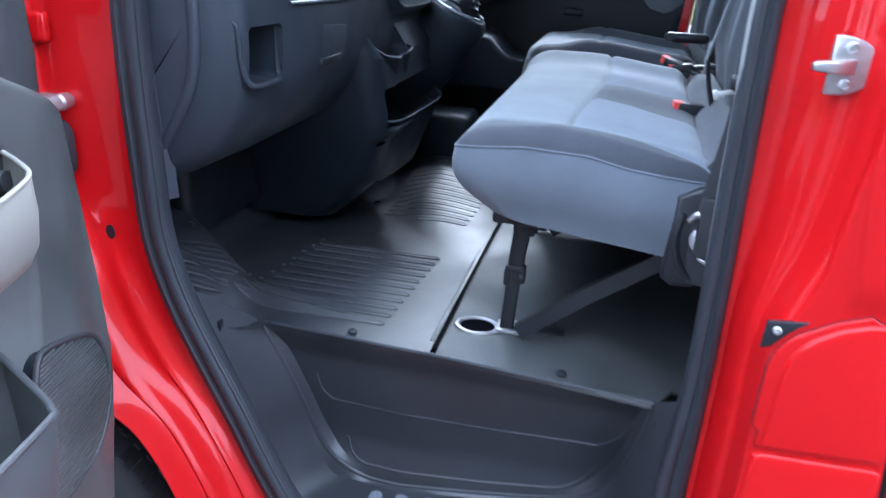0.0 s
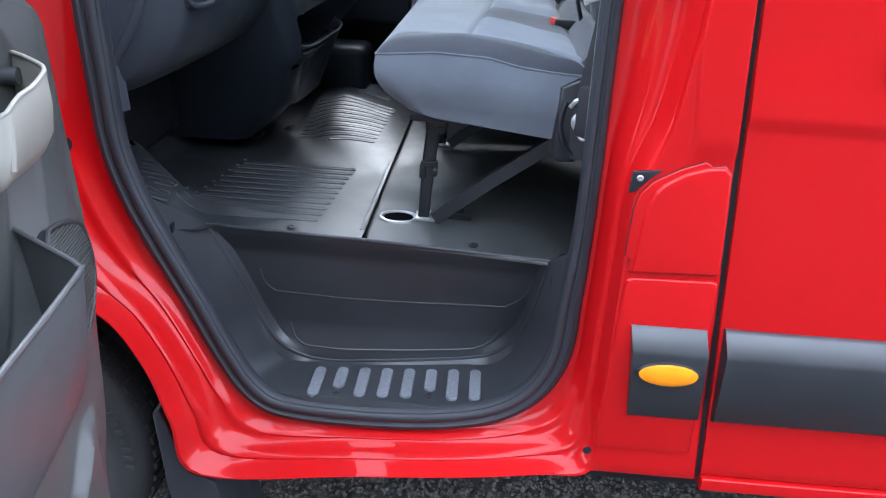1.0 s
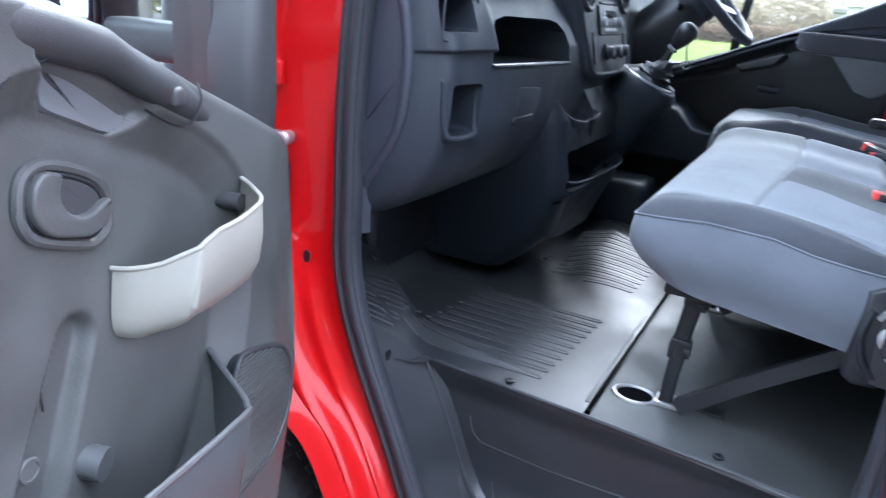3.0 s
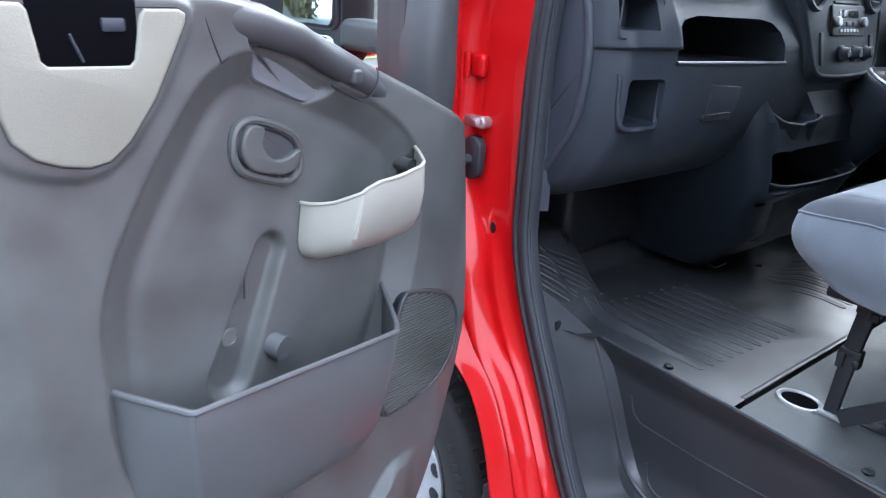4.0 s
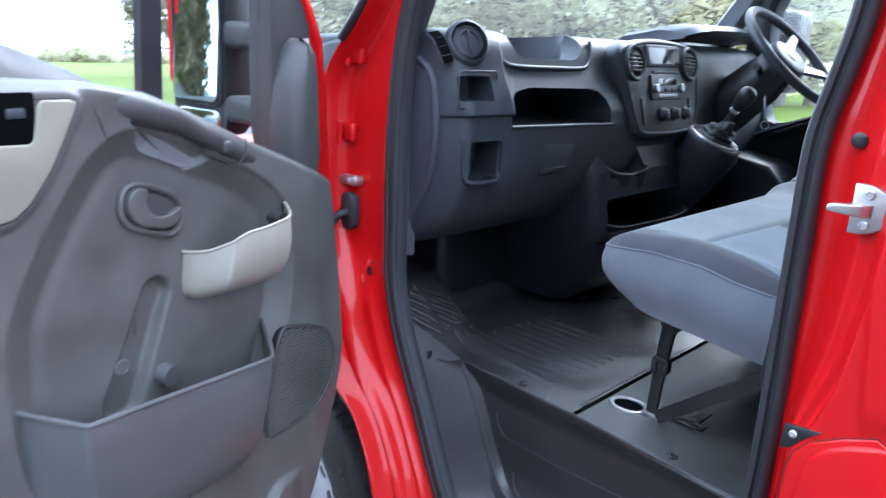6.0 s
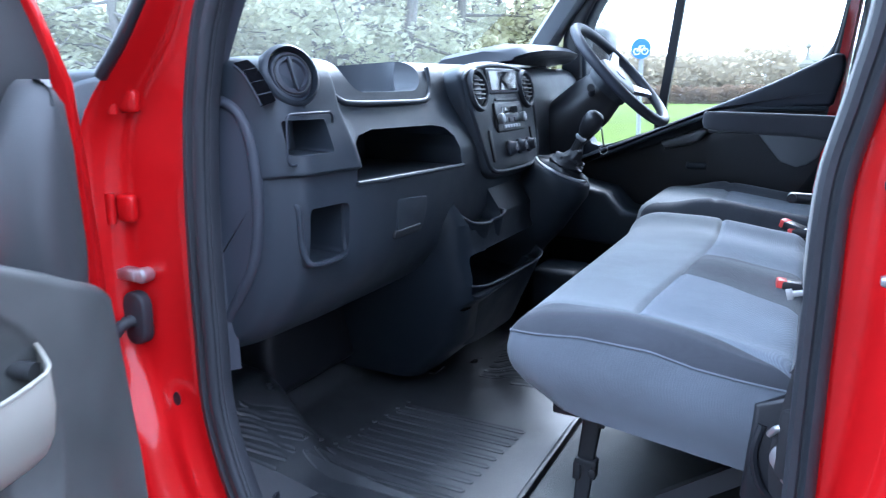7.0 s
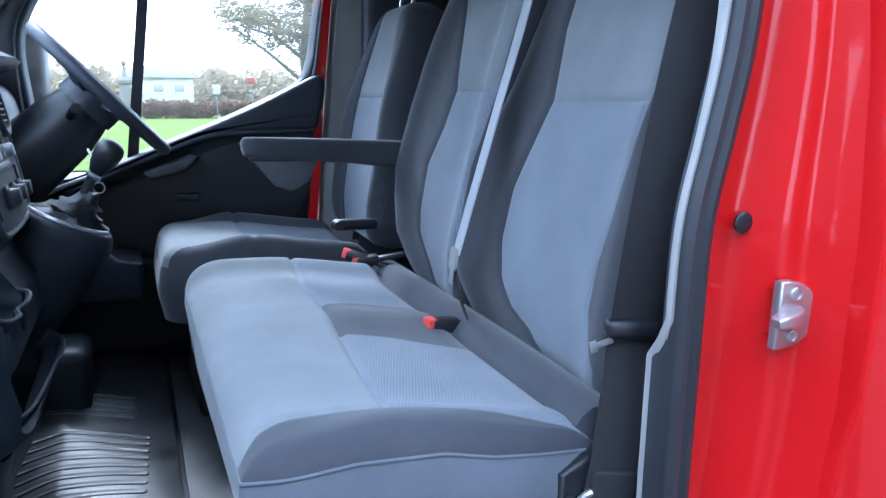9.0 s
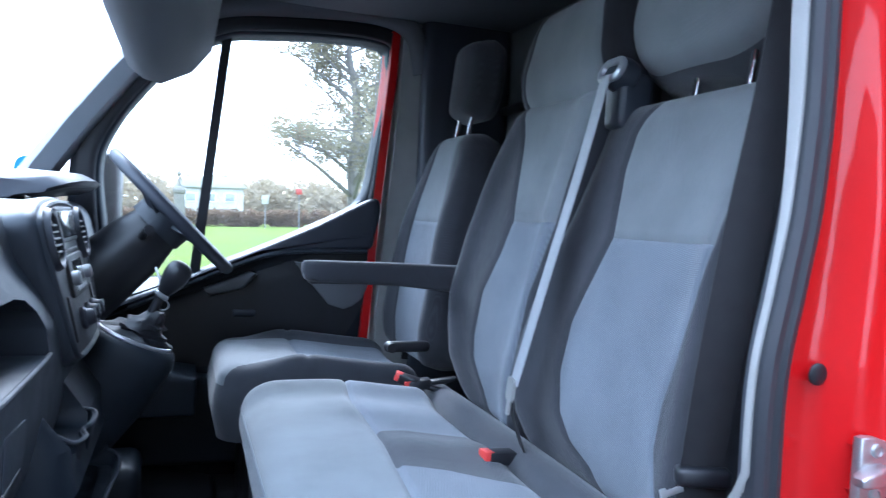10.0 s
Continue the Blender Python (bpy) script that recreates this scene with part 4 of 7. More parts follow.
def round_vent(y, z, x, r, tilt=(0, 0)):
    """A round air vent: bezel, dished ring and a louvred middle."""
    m = plane((x, y, z), (0, 1, 0), (0, 0, 1)) @ Matrix.Rotation(radians(tilt[0]), 4, 'X') @ Matrix.Rotation(radians(tilt[1]), 4, 'Y')
    v = part("air_vent", lathe([(r * 1.14, -.05), (r * 1.16, -.004), (r * 1.13, .003), (r * 1.06, .006), (r, .008), (r * .96, -.006), (r * .94, -.012)], m, 36, cap=False), PLASTIC_MID, dash, "round air vent")
    part("vent_dial", lathe([(r * .92, -.03), (r * .92, -.006), (r * .80, .004), (r * .55, .007), (r * .5, .002), (r * .2, .003), (.0005, .004)], m, 36), PLASTIC, v)
    part("dial_bar", xf(box(-r * .08, r * .08, -r * .62, r * .62, .003, .012, .003, 2), m), PLASTIC_MID, v)
    part("dial_groove", xf(rim([(r * .72 * math.cos(t * math.pi / 16), r * .72 * math.sin(t * math.pi / 16)) for t in range(32)], .002), m @ Matrix.Translation((0, 0, .005))), BLACK, v)
    return v


round_vent(.214, 1.531, -.357, .046, (-20, -20))
DEM = [(-.408, .152, 1.548), (-.390, .150, 1.537), (-.375, .150, 1.519), (-.364, .152, 1.501), (-.358, .155, 1.486)]
part("demister_slot", strap(spline(DEM, 5), (.3, 1, .2), .026, .004), HOLLOW_SHADE, dash, "black side demister slot")
for k in range(1, 4):
    part("demister_slat", xf(box(-.013, .013, -.0016, .0016, -.002, .004, .0006, 1), plane(DEM[k], (.3, 1, .2), (-.4, 0, .9))), PLASTIC_MID, dash)

part("demister_frame", join(*[tube([p + Vector((.3, 1, .2)).normalized() * o for p in spline(DEM, 5)], .0022, 8) for o in (-.013, .0, .013)]), PLASTIC, dash)

# end cover and its arched edge, towards the door
cover = [(-.60, 1.488), (-.507, 1.487), (-.445, 1.486), (-.405, 1.455), (-.386, 1.38), (-.384, 1.30), (-.397, 1.22), (-.438, 1.145), (-.485, 1.085), (-.53, 1.07), (-.60, 1.06)]
cv = [(p.x, p.z) for p in spline([(a, 0, b) for a, b in cover], 4)]
part("end_cover", prism(cv, -.19, -.147, XZ, b=.012), PLASTIC, dash, "arched end cover of the dashboard")
part("cover_edge", tube([Vector((x - .002, .153, z)) for x, z in cv], .0105, 12), PLASTIC, dash, "rolled border of the end cover")
part("end_wall", prism([(-.95, 1.03), (-.50, 1.045), (-.47, 1.07), (-.41, 1.15), (-.385, 1.30), (-.40, 1.50), (-.44, 1.55), (-.95, 1.53)], -.30, -.158, XZ, b=.02), PLASTIC_MID, dash)
part("corner_clip", join(box(-.505, -.470, .140, .165, 1.04, 1.09, .004), screw(-.487, .140, 1.066, (0, -1, 0), .007)), PLASTIC, dash)

# centre stack
stack_poly = [(p.x, p.y) for p in spline([(.80, 1.545, 0), (.795, 1.50, 0), (.815, 1.42, 0), (.845, 1.33, 0), (.87, 1.298, 0), (.93, 1.285, 0), (1.10, 1.283, 0), (1.20, 1.295, 0), (1.235, 1.34, 0), (1.255, 1.43, 0), (1.262, 1.51, 0), (1.245, 1.555, 0), (1.15, 1.572, 0), (1.0, 1.578, 0), (.87, 1.568, 0)], 5, True)]
STACK = plane((-.292, 0, 1.42), (0, 1, 0), (-.23, 0, 1)) @ Matrix.Translation((0, -1.42, 0))
stack = part("centre_panel", prism(stack_poly, -.16, .0, STACK, b=.020, seg=5), PLASTIC_MID, dash, "raised centre console panel")
part("stack_edge", rim(inset(stack_poly, .014), .006, STACK, -.002), PLASTIC_MID, dash)


def on_stack(g):
    return xf(g, STACK)


for y in (.866, 1.195):
    m = STACK @ Matrix.Translation((y, 1.503, 0))
    v = part("air_vent", lathe([(.052, -.02), (.053, .004), (.049, .012), (.043, .011), (.039, .0), (.036, -.004)], m, 36, cap=False), PLASTIC, dash, "round air vent")
    part("vent_dial", lathe([(.037, -.02), (.036, .004), (.026, .008), (.022, .003), (.008, .005), (.0005, .005)], m, 32), PLASTIC_MID, v)
    for k in (-2, -1, 0, 1, 2):
        w = .034 * math.sqrt(1 - (k / 3) ** 2)
        part("louvre", xf(box(-w, w, k * .011 - .002, k * .011 + .002, 0, .010, .001, 1), m), BLACK, v)
part("display_hood", on_stack(prism(rrect(.928, 1.135, 1.492, 1.556, .012), -.01, .006, None, b=.004)), PLASTIC, dash)
part("display", on_stack(prism(rrect(.940, 1.120, 1.500, 1.548, .006), .0, .0075, None, b=.001)), DISPLAY, dash, "dark trip display")
radio = part("radio", on_stack(prism(rrect(.945, 1.135, 1.395, 1.470, .008), -.01, .006, None, b=.003)), BLACK, dash, "black car radio")
part("radio_screen", on_stack(prism(rrect(.985, 1.095, 1.438, 1.458, .003), .0, .0072, None, b=.0005)), DISPLAY, radio)
part("disc_slot", on_stack(box(.965, 1.115, 1.474, 1.480, 0, .004, .001, 1)), BLACK, radio)
for k in range(6):
    part("radio_button", on_stack(prism(rrect(.985 + k * .019, 1.000 + k * .019, 1.403, 1.412, .002), 0, .0085, None, b=.0015)), SILVER, radio)
for k in range(3):
    part("radio_button", on_stack(prism(rrect(.985 + k * .038, 1.016 + k * .038, 1.418, 1.430, .002), 0, .0085, None, b=.0015)), PLASTIC, radio)
for y in (.964, 1.116):
    part("radio_knob", on_stack(lathe([(.013, 0), (.013, .012), (.010, .015), (.0005, .015)], Matrix.Translation((y, 1.428, .004)), 20)), SILVER, radio)
for y in (1.005, 1.075, 1.145):
    kb = part("heater_knob", on_stack(lathe([(.020, -.004), (.021, .004), (.016, .008), (.014, .018), (.011, .021), (.0005, .021)], Matrix.Translation((y, 1.352, .002)), 28)), PLASTIC, dash, "round dark heater dial")
    part("pointer", on_stack(box(y - .002, y + .002, 1.352, 1.366, .020, .025, .001, 1)), SILVER, kb)
part("switch_strip", on_stack(prism(rrect(.888, .905, 1.325, 1.405, .006), -.01, .004, None, b=.003)), BLACK, dash)
part("switch_strip", on_stack(prism(rrect(1.175, 1.195, 1.34, 1.40, .006), -.01, .004, None, b=.003)), BLACK, dash)

# instrument cowl
rings = []
for y, s in ((1.30, .80), (1.33, .93), (1.40, 1.0), (1.57, 1.03), (1.74, 1.0), (1.81, .93), (1.84, .80)):
    rings.append([Vector((-.62 + (x + .62) * s, y, 1.50 + (z - 1.50) * s)) for x, z in ((-.75, 1.50), (-.62, 1.60), (-.45, 1.632), (-.36, 1.628), (-.325, 1.612), (-.335, 1.600), (-.40, 1.592), (-.46, 1.56), (-.48, 1.50))])
part("instrument_cowl", loft(rings), PLASTIC, dash, "dark hood over the instruments", angle=50)
part("cluster_face", prism(rrect(1.36, 1.78, 1.47, 1.60, .03), -.47, -.44, YZ, b=.01), DISPLAY, dash)
part("lower_dash_driver", box(-.60, -.36, 1.28, 1.90, 1.14, 1.46, .04, 4), CONSOLE, dash)

# console below the stack, with cup holder and bin
rings = []
for z, x0, y0, y1 in ((.77, -.42, .78, 1.16), (.82, -.36, .76, 1.165), (.90, -.285, .73, 1.17), (1.0, -.255, .69, 1.18), (1.03, -.225, .68, 1.18), (1.08, -.228, .67, 1.175), (1.16, -.25, .665, 1.17), (1.205, -.252, .66, 1.17), (1.26, -.29, .67, 1.17), (1.31, -.32, .70, 1.18)):
    rings.append([Vector((x, y, z)) for x, y in [(-.75, y1), (-.75, y0)] + [(x0 - .06 + .06 * math.sin(radians(t)), y0 + .06 - .06 * math.cos(radians(t))) for t in range(0, 91, 15)] + [(x0 - .06 + .06 * math.cos(radians(t)), y1 - .06 + .06 * math.sin(radians(t))) for t in range(0, 91, 15)]])
console = part("console", loft(rings), CONSOLE, dash, "dark console with cup holder and bin", angle=50)
cut(console, box(-.50, -.20, .705, .902, 1.187, 1.29, .03, 4), box(-.52, -.248, .70, 1.14, .99, 1.135, .03, 4), box(-.33, -.18, .70, 1.15, 1.037, 1.135, .015, 3))
def front_wall(lip, drop, tuck, th=.006, pinch=.95):
    """The front of an open bin: a wall that hangs from its lip."""
    n = len(lip)
    mid = lip[n // 2]
    low = [Vector((p.x - tuck, mid.y + (p.y - mid.y) * pinch, p.z - drop)) for p in lip]
    back = Vector((-th, 0, 0))
    return loft([low, lip, [p + back for p in lip], [p + back for p in low]], ring=False)


cup = spline([(-0.320, 0.700, 1.236), (-0.278, 0.706, 1.226), (-0.252, 0.732, 1.206), (-0.243, 0.802, 1.195), (-0.252, 0.846, 1.194), (-0.240, 0.868, 1.200), (-0.238, 0.892, 1.208), (-0.252, 0.906, 1.212), (-0.30, 0.909, 1.217)], 6)
part("cup_holder", front_wall(cup, .070, .012), CONSOLE, dash, "dark scalloped cup holder", angle=60)
# The lip's highlight is put in as a paler plastic than the wall.
part("cup_lip", tube(cup, .0035, 8), PLASTIC, dash)
bin_edge = spline([(-0.300, 0.698, 1.080), (-0.262, 0.712, 1.062), (-0.238, 0.770, 1.048), (-0.228, 0.865, 1.044), (-0.220, 0.985, 1.046), (-0.212, 1.085, 1.052), (-0.225, 1.145, 1.060), (-0.280, 1.163, 1.076)], 6)
part("bin_front", front_wall(bin_edge, .17, .06, pinch=.74), CONSOLE, dash, "dark open storage bin", angle=60)
# Paler than the bin front, to paint a highlight along the lip.
part("bin_lip", tube(bin_edge, .0035, 8), PLASTIC, dash)
part("pedal_stop", join(box(-.46, -.44, .905, .93, .75, .95, .006), box(-.47, -.42, .88, .94, .745, .752, .002)), BLACKSTEEL, dash)
part("driver_bin", box(-.36, -.19, 1.42, 1.62, .75, .93, .03, 3), CONSOLE, dash, "dark storage bin beside the driver")

# ---- gear lever ----
gear = thing("gear_lever", "black gear lever with leather gaiter on a raised console", "gear lever", at=(-.24, 1.2, 1.2))
GM = plane((-.200, 1.212, 1.282), (.86, 0, -.36), (0, 1, 0))      # the gaiter's rim leans down towards the bench
rings = []
for z, cx, cy, rx, ry in ((1.04, -.40, 1.20, .13, .10), (1.10, -.365, 1.20, .135, .10), (1.16, -.315, 1.205, .135, .098), (1.21, -.268, 1.21, .122, .094)):
    rings.append([Vector((cx + rx * math.cos(t * math.pi / 16), cy + ry * math.sin(t * math.pi / 16), z - .30 * rx * math.cos(t * math.pi / 16))) for t in range(32)])
for h, r in ((-.035, 1.28), (-.012, 1.22), (-.002, 1.14), (.0, 1.04), (-.006, .94)):
    rings.append([GM @ Vector((.078 * r * math.cos(t * math.pi / 16), .070 * r * math.sin(t * math.pi / 16), h)) for t in range(32)])
part("gear_console", loft(rings), CONSOLE, gear, angle=50)
rings = []
random.seed(5)
for k, (h, r, cx) in enumerate(((-.004, .072, 0), (.008, .068, .002), (.016, .052, .004), (.023, .054, .006), (.031, .038, .009), (.040, .039, .012), (.047, .024, .015), (.060, .019, .019), (.070, .014, .022))):
    rings.append([GM @ Vector((cx + r * (1 + .16 * math.sin(t * math.pi / 4 + k * 1.3)) * math.cos(t * math.pi / 16), .85 * r * (1 + .14 * math.sin(t * math.pi / 3.2 + k)) * math.sin(t * math.pi / 16), h + random.uniform(-.003, .003))) for t in range(32)])
part("gaiter", loft(rings), BLACK, gear, "creased black leather gaiter", angle=60)
part("gaiter_ring", rim([(.076 * math.cos(t * math.pi / 16), .068 * math.sin(t * math.pi / 16)) for t in range(32)], .006, GM, .001), SILVER, gear, "satin silver gaiter ring")
part("shaft", tube([(-.165, 1.212, 1.335), (-.155, 1.214, 1.36), (-.143, 1.215, 1.383)], [.012, .010, .011], 12), BLACK, gear)
KM = plane((-.145, 1.215, 1.378), (0, 1, 0), (-.75, 0, .5))
part("knob", lathe([(.010, -.004), (.015, .004), (.022, .02), (.027, .04), (.028, .055), (.024, .068), (.014, .076), (.0005, .078)], KM, 24), BLACK, gear, "rounded black gear knob")
part("collar", lathe([(.012, -.012), (.016, -.008), (.016, -.003), (.012, 0)], KM, 20), SILVER, gear)

# ---- steering wheel ----
sw = thing("steering_wheel", "dark grey four-spoke steering wheel with silver hub badge", "steering wheel", at=(-.25, 1.577, 1.42))
SWM = plane((-.136, 1.577, 1.546), (0, 1, 0), (-.707, 0, .707))
part("wheel_rim", xf(tube([Vector((.198 * math.cos(t * math.pi / 32), .198 * math.sin(t * math.pi / 32), 0)) for t in range(64)], .0155, 14, True), SWM), PLASTIC, sw)
part("hub", xf(prism([(.085 * math.cos(t * math.pi / 16) * (1 + .12 * math.cos(t * math.pi / 8)), .075 * math.sin(t * math.pi / 16)) for t in range(32)], -.06, .0, None, b=.02, seg=4), SWM), PLASTIC_MID, sw, "padded hub")
part("badge", xf(lathe([(.022, 0), (.022, .003), (.017, .005), (.0003, .005)], None, 24), SWM), SILVER, sw)
for t in (-28, 28, 152, 208):
    a = radians(t)
    part("spoke", xf(loft([[Vector((math.cos(a) * r - math.sin(a) * w * s, math.sin(a) * r + math.cos(a) * w * s, h)) for s, h in ((-1, z0), (1, z0), (1, z0 + .014), (-1, z0 + .014))] for r, w, z0 in ((.05, .026, -.035), (.12, .017, -.022), (.185, .013, -.008))]), SWM), SILVER if abs(t) == 28 else PLASTIC_MID, sw)
part("column", tube([(-.16, 1.577, 1.52), (-.22, 1.577, 1.46), (-.36, 1.577, 1.33)], [.062, .082, .095], 18), BLACK, sw, "black column shroud")
for s, y in ((-1, 1.47), (1, 1.69)):
    part("stalk", tube([(-.21, 1.577 + s * .05, 1.475), (-.195, y, 1.50), (-.185, y + s * .05, 1.505)], [.011, .009, .012], 10), BLACK, sw)
part("key_tag", join(tube(spline([(-.17, 1.49, 1.41), (-.155, 1.47, 1.37), (-.15, 1.48, 1.33)], 5), .003, 6), rim([(.013 * math.cos(t * math.pi / 8), .013 * math.sin(t * math.pi / 8)) for t in range(16)], .0018, plane((-.15, 1.48, 1.318), (1, 0, 0), (0, 0, 1)))), STEEL, sw, "keys hanging from the ignition")


# ---- bench seat ----
bench = thing("bench_seat", "two-place passenger bench in pale blue-grey and charcoal cloth", "bench seat", at=(.25, .68, FLOOR))
BX0, BX1, BY0, BY1 = .020, .455, .250, 1.205


def lerp(tab, x):
    for (a, b), (c, d) in zip(tab, tab[1:]):
        if x <= c:
            return b + (d - b) * (max(x, a) - a) / (c - a)
    return tab[-1][1]


def bench_top(x, y):
    z = 1.168 + .004 * smooth(.0, .12, x) - .026 * smooth(.18, .46, x)
    z += .010 * math.exp(-((y - BY0 - .05) / .035) ** 2) * smooth(.05, .2, x) + .028 * math.exp(-((y - BY1 + .05) / .045) ** 2)
    z += .014 * math.exp(-((y - .745) / .07) ** 2) * smooth(.18, .30, x)
    z -= .007 * math.exp(-((x - seat_seam(y)) / .005) ** 2) * smooth(.32, .37, y)
    z -= .004 * math.exp(-((y - near_edge(x)) / .004) ** 2)
    return z


def seat_seam(y):
    return lerp([(.34, .203), (.466, .209), (.642, .226), (.827, .238), (.977, .245), (1.2, .244)], y)


def near_edge(x):
    return lerp([(0, .270), (.019, .300), (.047, .336), (.082, .349), (.15, .347), (.204, .338), (.319, .308), (.435, .260)], x)


NX, NY = 90, 120
GX = [BX0, grid_line(BX0, BX1, NX, 36), grid_line(BX0, BX1, NX, 84), BX1]
GY = [BY0, grid_line(BY0, BY1, NY, 20), grid_line(BY0, BY1, NY, 52), grid_line(BY0, BY1, NY, 72), grid_line(BY0, BY1, NY, 112), BY1]


def bench_warp(x, y):
    """Lays the grid's lines along the seams of the cover."""
    yl = piecewise(y, GY, [BY0, .34, .62, .85, BY1 - .05, BY1])
    x2 = piecewise(x, GX, [BX0, seat_seam(yl), .435, BX1])
    c1, c2 = lerp([(.0, .66), (.226, .648), (.315, .630), (.40, .592), (.46, .565)], x2), lerp([(.0, .83), (.24, .835), (.30, .856), (.387, .842), (.46, .818)], x2)
    return x2, piecewise(y, GY, [BY0, near_edge(x2), c1, c2, BY1 - .05, BY1])


def bench_zone(x, y, zone):
    if zone != "top":
        return "side"
    if y < GY[1]:
        return "bolster"
    if y > GY[4]:
        return "far_bolster"
    if x < GX[1]:
        return "front"
    if x > GX[2]:
        return "rear_bolster"
    return "middle_bolster" if GY[2] < y < GY[3] else "insert" if y < GY[2] else "far_insert"


def bench_low(x, y):
    return lerp([(0, 1.024), (.095, 1.021), (.198, 1.010), (.39, .988), (.5, .985)], x)


def pipe_z(x):
    """Height of the piped seam round the cushion."""
    return lerp([(0, 1.132), (.03, 1.138), (.074, 1.144), (.142, 1.150), (.245, 1.146), (.309, 1.132), (.367, 1.126), (.46, 1.120)], x)


cushion = pillow(BX0, BX1, BY0, BY1, bench_top, .050, bench_low, .06, NX, NY, 9, .012, bench_warp, lambda x, y: bench_top(x, y) - pipe_z(x))
for q in cushion[0]:
    # the front tucks under in a round curve
    t = min(1, max(0, (1.125 - q.z) / .105))
    q.x += .078 * t ** 2.4 * max(0, 1 - (q.x - BX0) / .13)
g = split(cushion, bench_zone)
part("cushion_side", g["side"], CLOTH_SIDE, bench, "mid blue-grey cushion skirt", angle=70)
part("cushion_front", g["front"], CLOTH_FRONT, bench, "pale grey cushion front", angle=70)
for key in ("bolster", "far_bolster", "rear_bolster", "middle_bolster"):
    part("cushion_" + key, g[key], CLOTH_MID, bench, "grey cushion edge", angle=70)
for key in ("insert", "far_insert"):
    part("cushion_" + key, g[key], CLOTH, bench, "pale blue ribbed cushion panel", angle=70)
seam = [i * (NY + 1) for i in range(NX)] + [NX * (NY + 1) + j for j in range(NY)] + [i * (NY + 1) + NY for i in range(NX, 0, -1)] + list(range(NY, 0, -1))
part("piping", tube([cushion[0][k] for k in seam], .0024, 6, closed=True), CLOTH_SIDE, bench)
part("rear_roll", tube(spline([(.470, .268, 1.128), (.478, .5, 1.130), (.482, .9, 1.130), (.490, 1.22, 1.122)], 8), .043, 16), CLOTH_MID, bench, "dark grey roll between cushion and backrest")


def back_rest(y0, y1, z0, z1, xb, lean, left, right, ins_l, ins_r, seam, parent, top_r=.05, head=9.0):
    """A backrest: charcoal sides and a pale middle with a cross seam. Its edges and its middle's edges are tables of y over height."""
    h = z1 - z0
    m = plane((xb, 0, z0), (math.sin(radians(lean)), 0, math.cos(radians(lean))), (0, 1, 0))   # a up the back, b = y, h = -x side

    na, nb = 110, 80
    gb = [y0, grid_line(y0, y1, nb, 20), grid_line(y0, y1, nb, 60), y1]
    ga = [0, grid_line(0, h, na, 70), h]

    def warp(a, b):
        a = piecewise(a, ga, [0, seam, h])
        return a, piecewise(b, gb, [lerp(left, a), lerp(ins_l, a), lerp(ins_r, a), lerp(right, a)])

    def top(a, y):
        t = .078 - .026 * smooth(.45 * h, h, a) - .016 * smooth(.12, 0, a)
        t += .020 * (math.exp(-((y - lerp(left, a) - .05) / .045) ** 2) + math.exp(-((y - lerp(right, a) + .05) / .045) ** 2)) * smooth(h, h * .55, a)
        inside = lerp(ins_l, a) < y < lerp(ins_r, a)
        t -= .005 * math.exp(-((a - seam) / .003) ** 2) * inside
        t -= .004 * (math.exp(-((y - lerp(ins_l, a)) / .004) ** 2) + math.exp(-((y - lerp(ins_r, a)) / .004) ** 2))
        t -= .012 * math.exp(-((a - head) / .010) ** 2)
        t += .018 * smooth(head, head + .08, a)
        return t

    def zone(a, b, zn):
        if zn != "top":
            return "side"
        if b < gb[1]:
            return "bolster"
        if b > gb[2]:
            return "far_bolster"
        return "insert" if a < ga[1] else "upper"
    g = split(pillow(0, h, y0, y1, top, .042, lambda a, b: -.06, top_r, na, nb, 5, .006, warp), zone)
    dark = (CLOTH_DARK, "charcoal backrest bolster")
    mats = {"side": (CLOTH_DARK, "charcoal backrest edge"), "bolster": dark, "far_bolster": dark, "insert": (CLOTH, "pale blue ribbed backrest panel"), "upper": (CLOTH_FRONT, "pale grey upper backrest panel")}
    for key, q in g.items():
        part("backrest_" + key, xf(q, m), mats[key][0], parent, mats[key][1], angle=70)
    return m


back_rest(.250, .860, 1.13, 1.778, .575, 6,
          [(0, .30), (.10, .270), (.30, .255), (.63, .252)], [(0, .72), (.025, .78), (.08, .835), (.15, .852), (.21, .838), (.33, .785), (.44, .730), (.58, .692), (.65, .68)],
          [(0, .345), (.05, .338), (.066, .350), (.129, .378), (.19, .375), (.25, .352), (.33, .325), (.415, .309), (.52, .300), (.63, .298)],
          [(0, .50), (.046, .545), (.07, .610), (.11, .648), (.175, .667), (.265, .652), (.345, .608), (.415, .574), (.53, .586), (.59, .576), (.63, .545)], .415, bench)
back_rest(.735, 1.31, 1.13, 2.03, .590, 6,
          [(0, .83), (.15, .815), (.35, .765), (.55, .718), (.66, .705), (.72, .705), (.90, .75)], [(0, 1.10), (.035, 1.145), (.10, 1.235), (.19, 1.285), (.25, 1.305), (.39, 1.255), (.55, 1.165), (.64, 1.105), (.69, 1.06), (.78, 1.07), (.90, 1.04)],
          [(0, .87), (.15, .850), (.287, .826), (.343, .802), (.433, .768), (.60, .730), (.66, .716), (.72, .715), (.90, .765)], [(0, .98), (.06, 1.03), (.12, 1.09), (.17, 1.105), (.27, 1.093), (.36, 1.025), (.433, .985), (.55, .998), (.66, 1.015), (.72, 1.03), (.90, 1.01)], .433, bench, .08, .685)
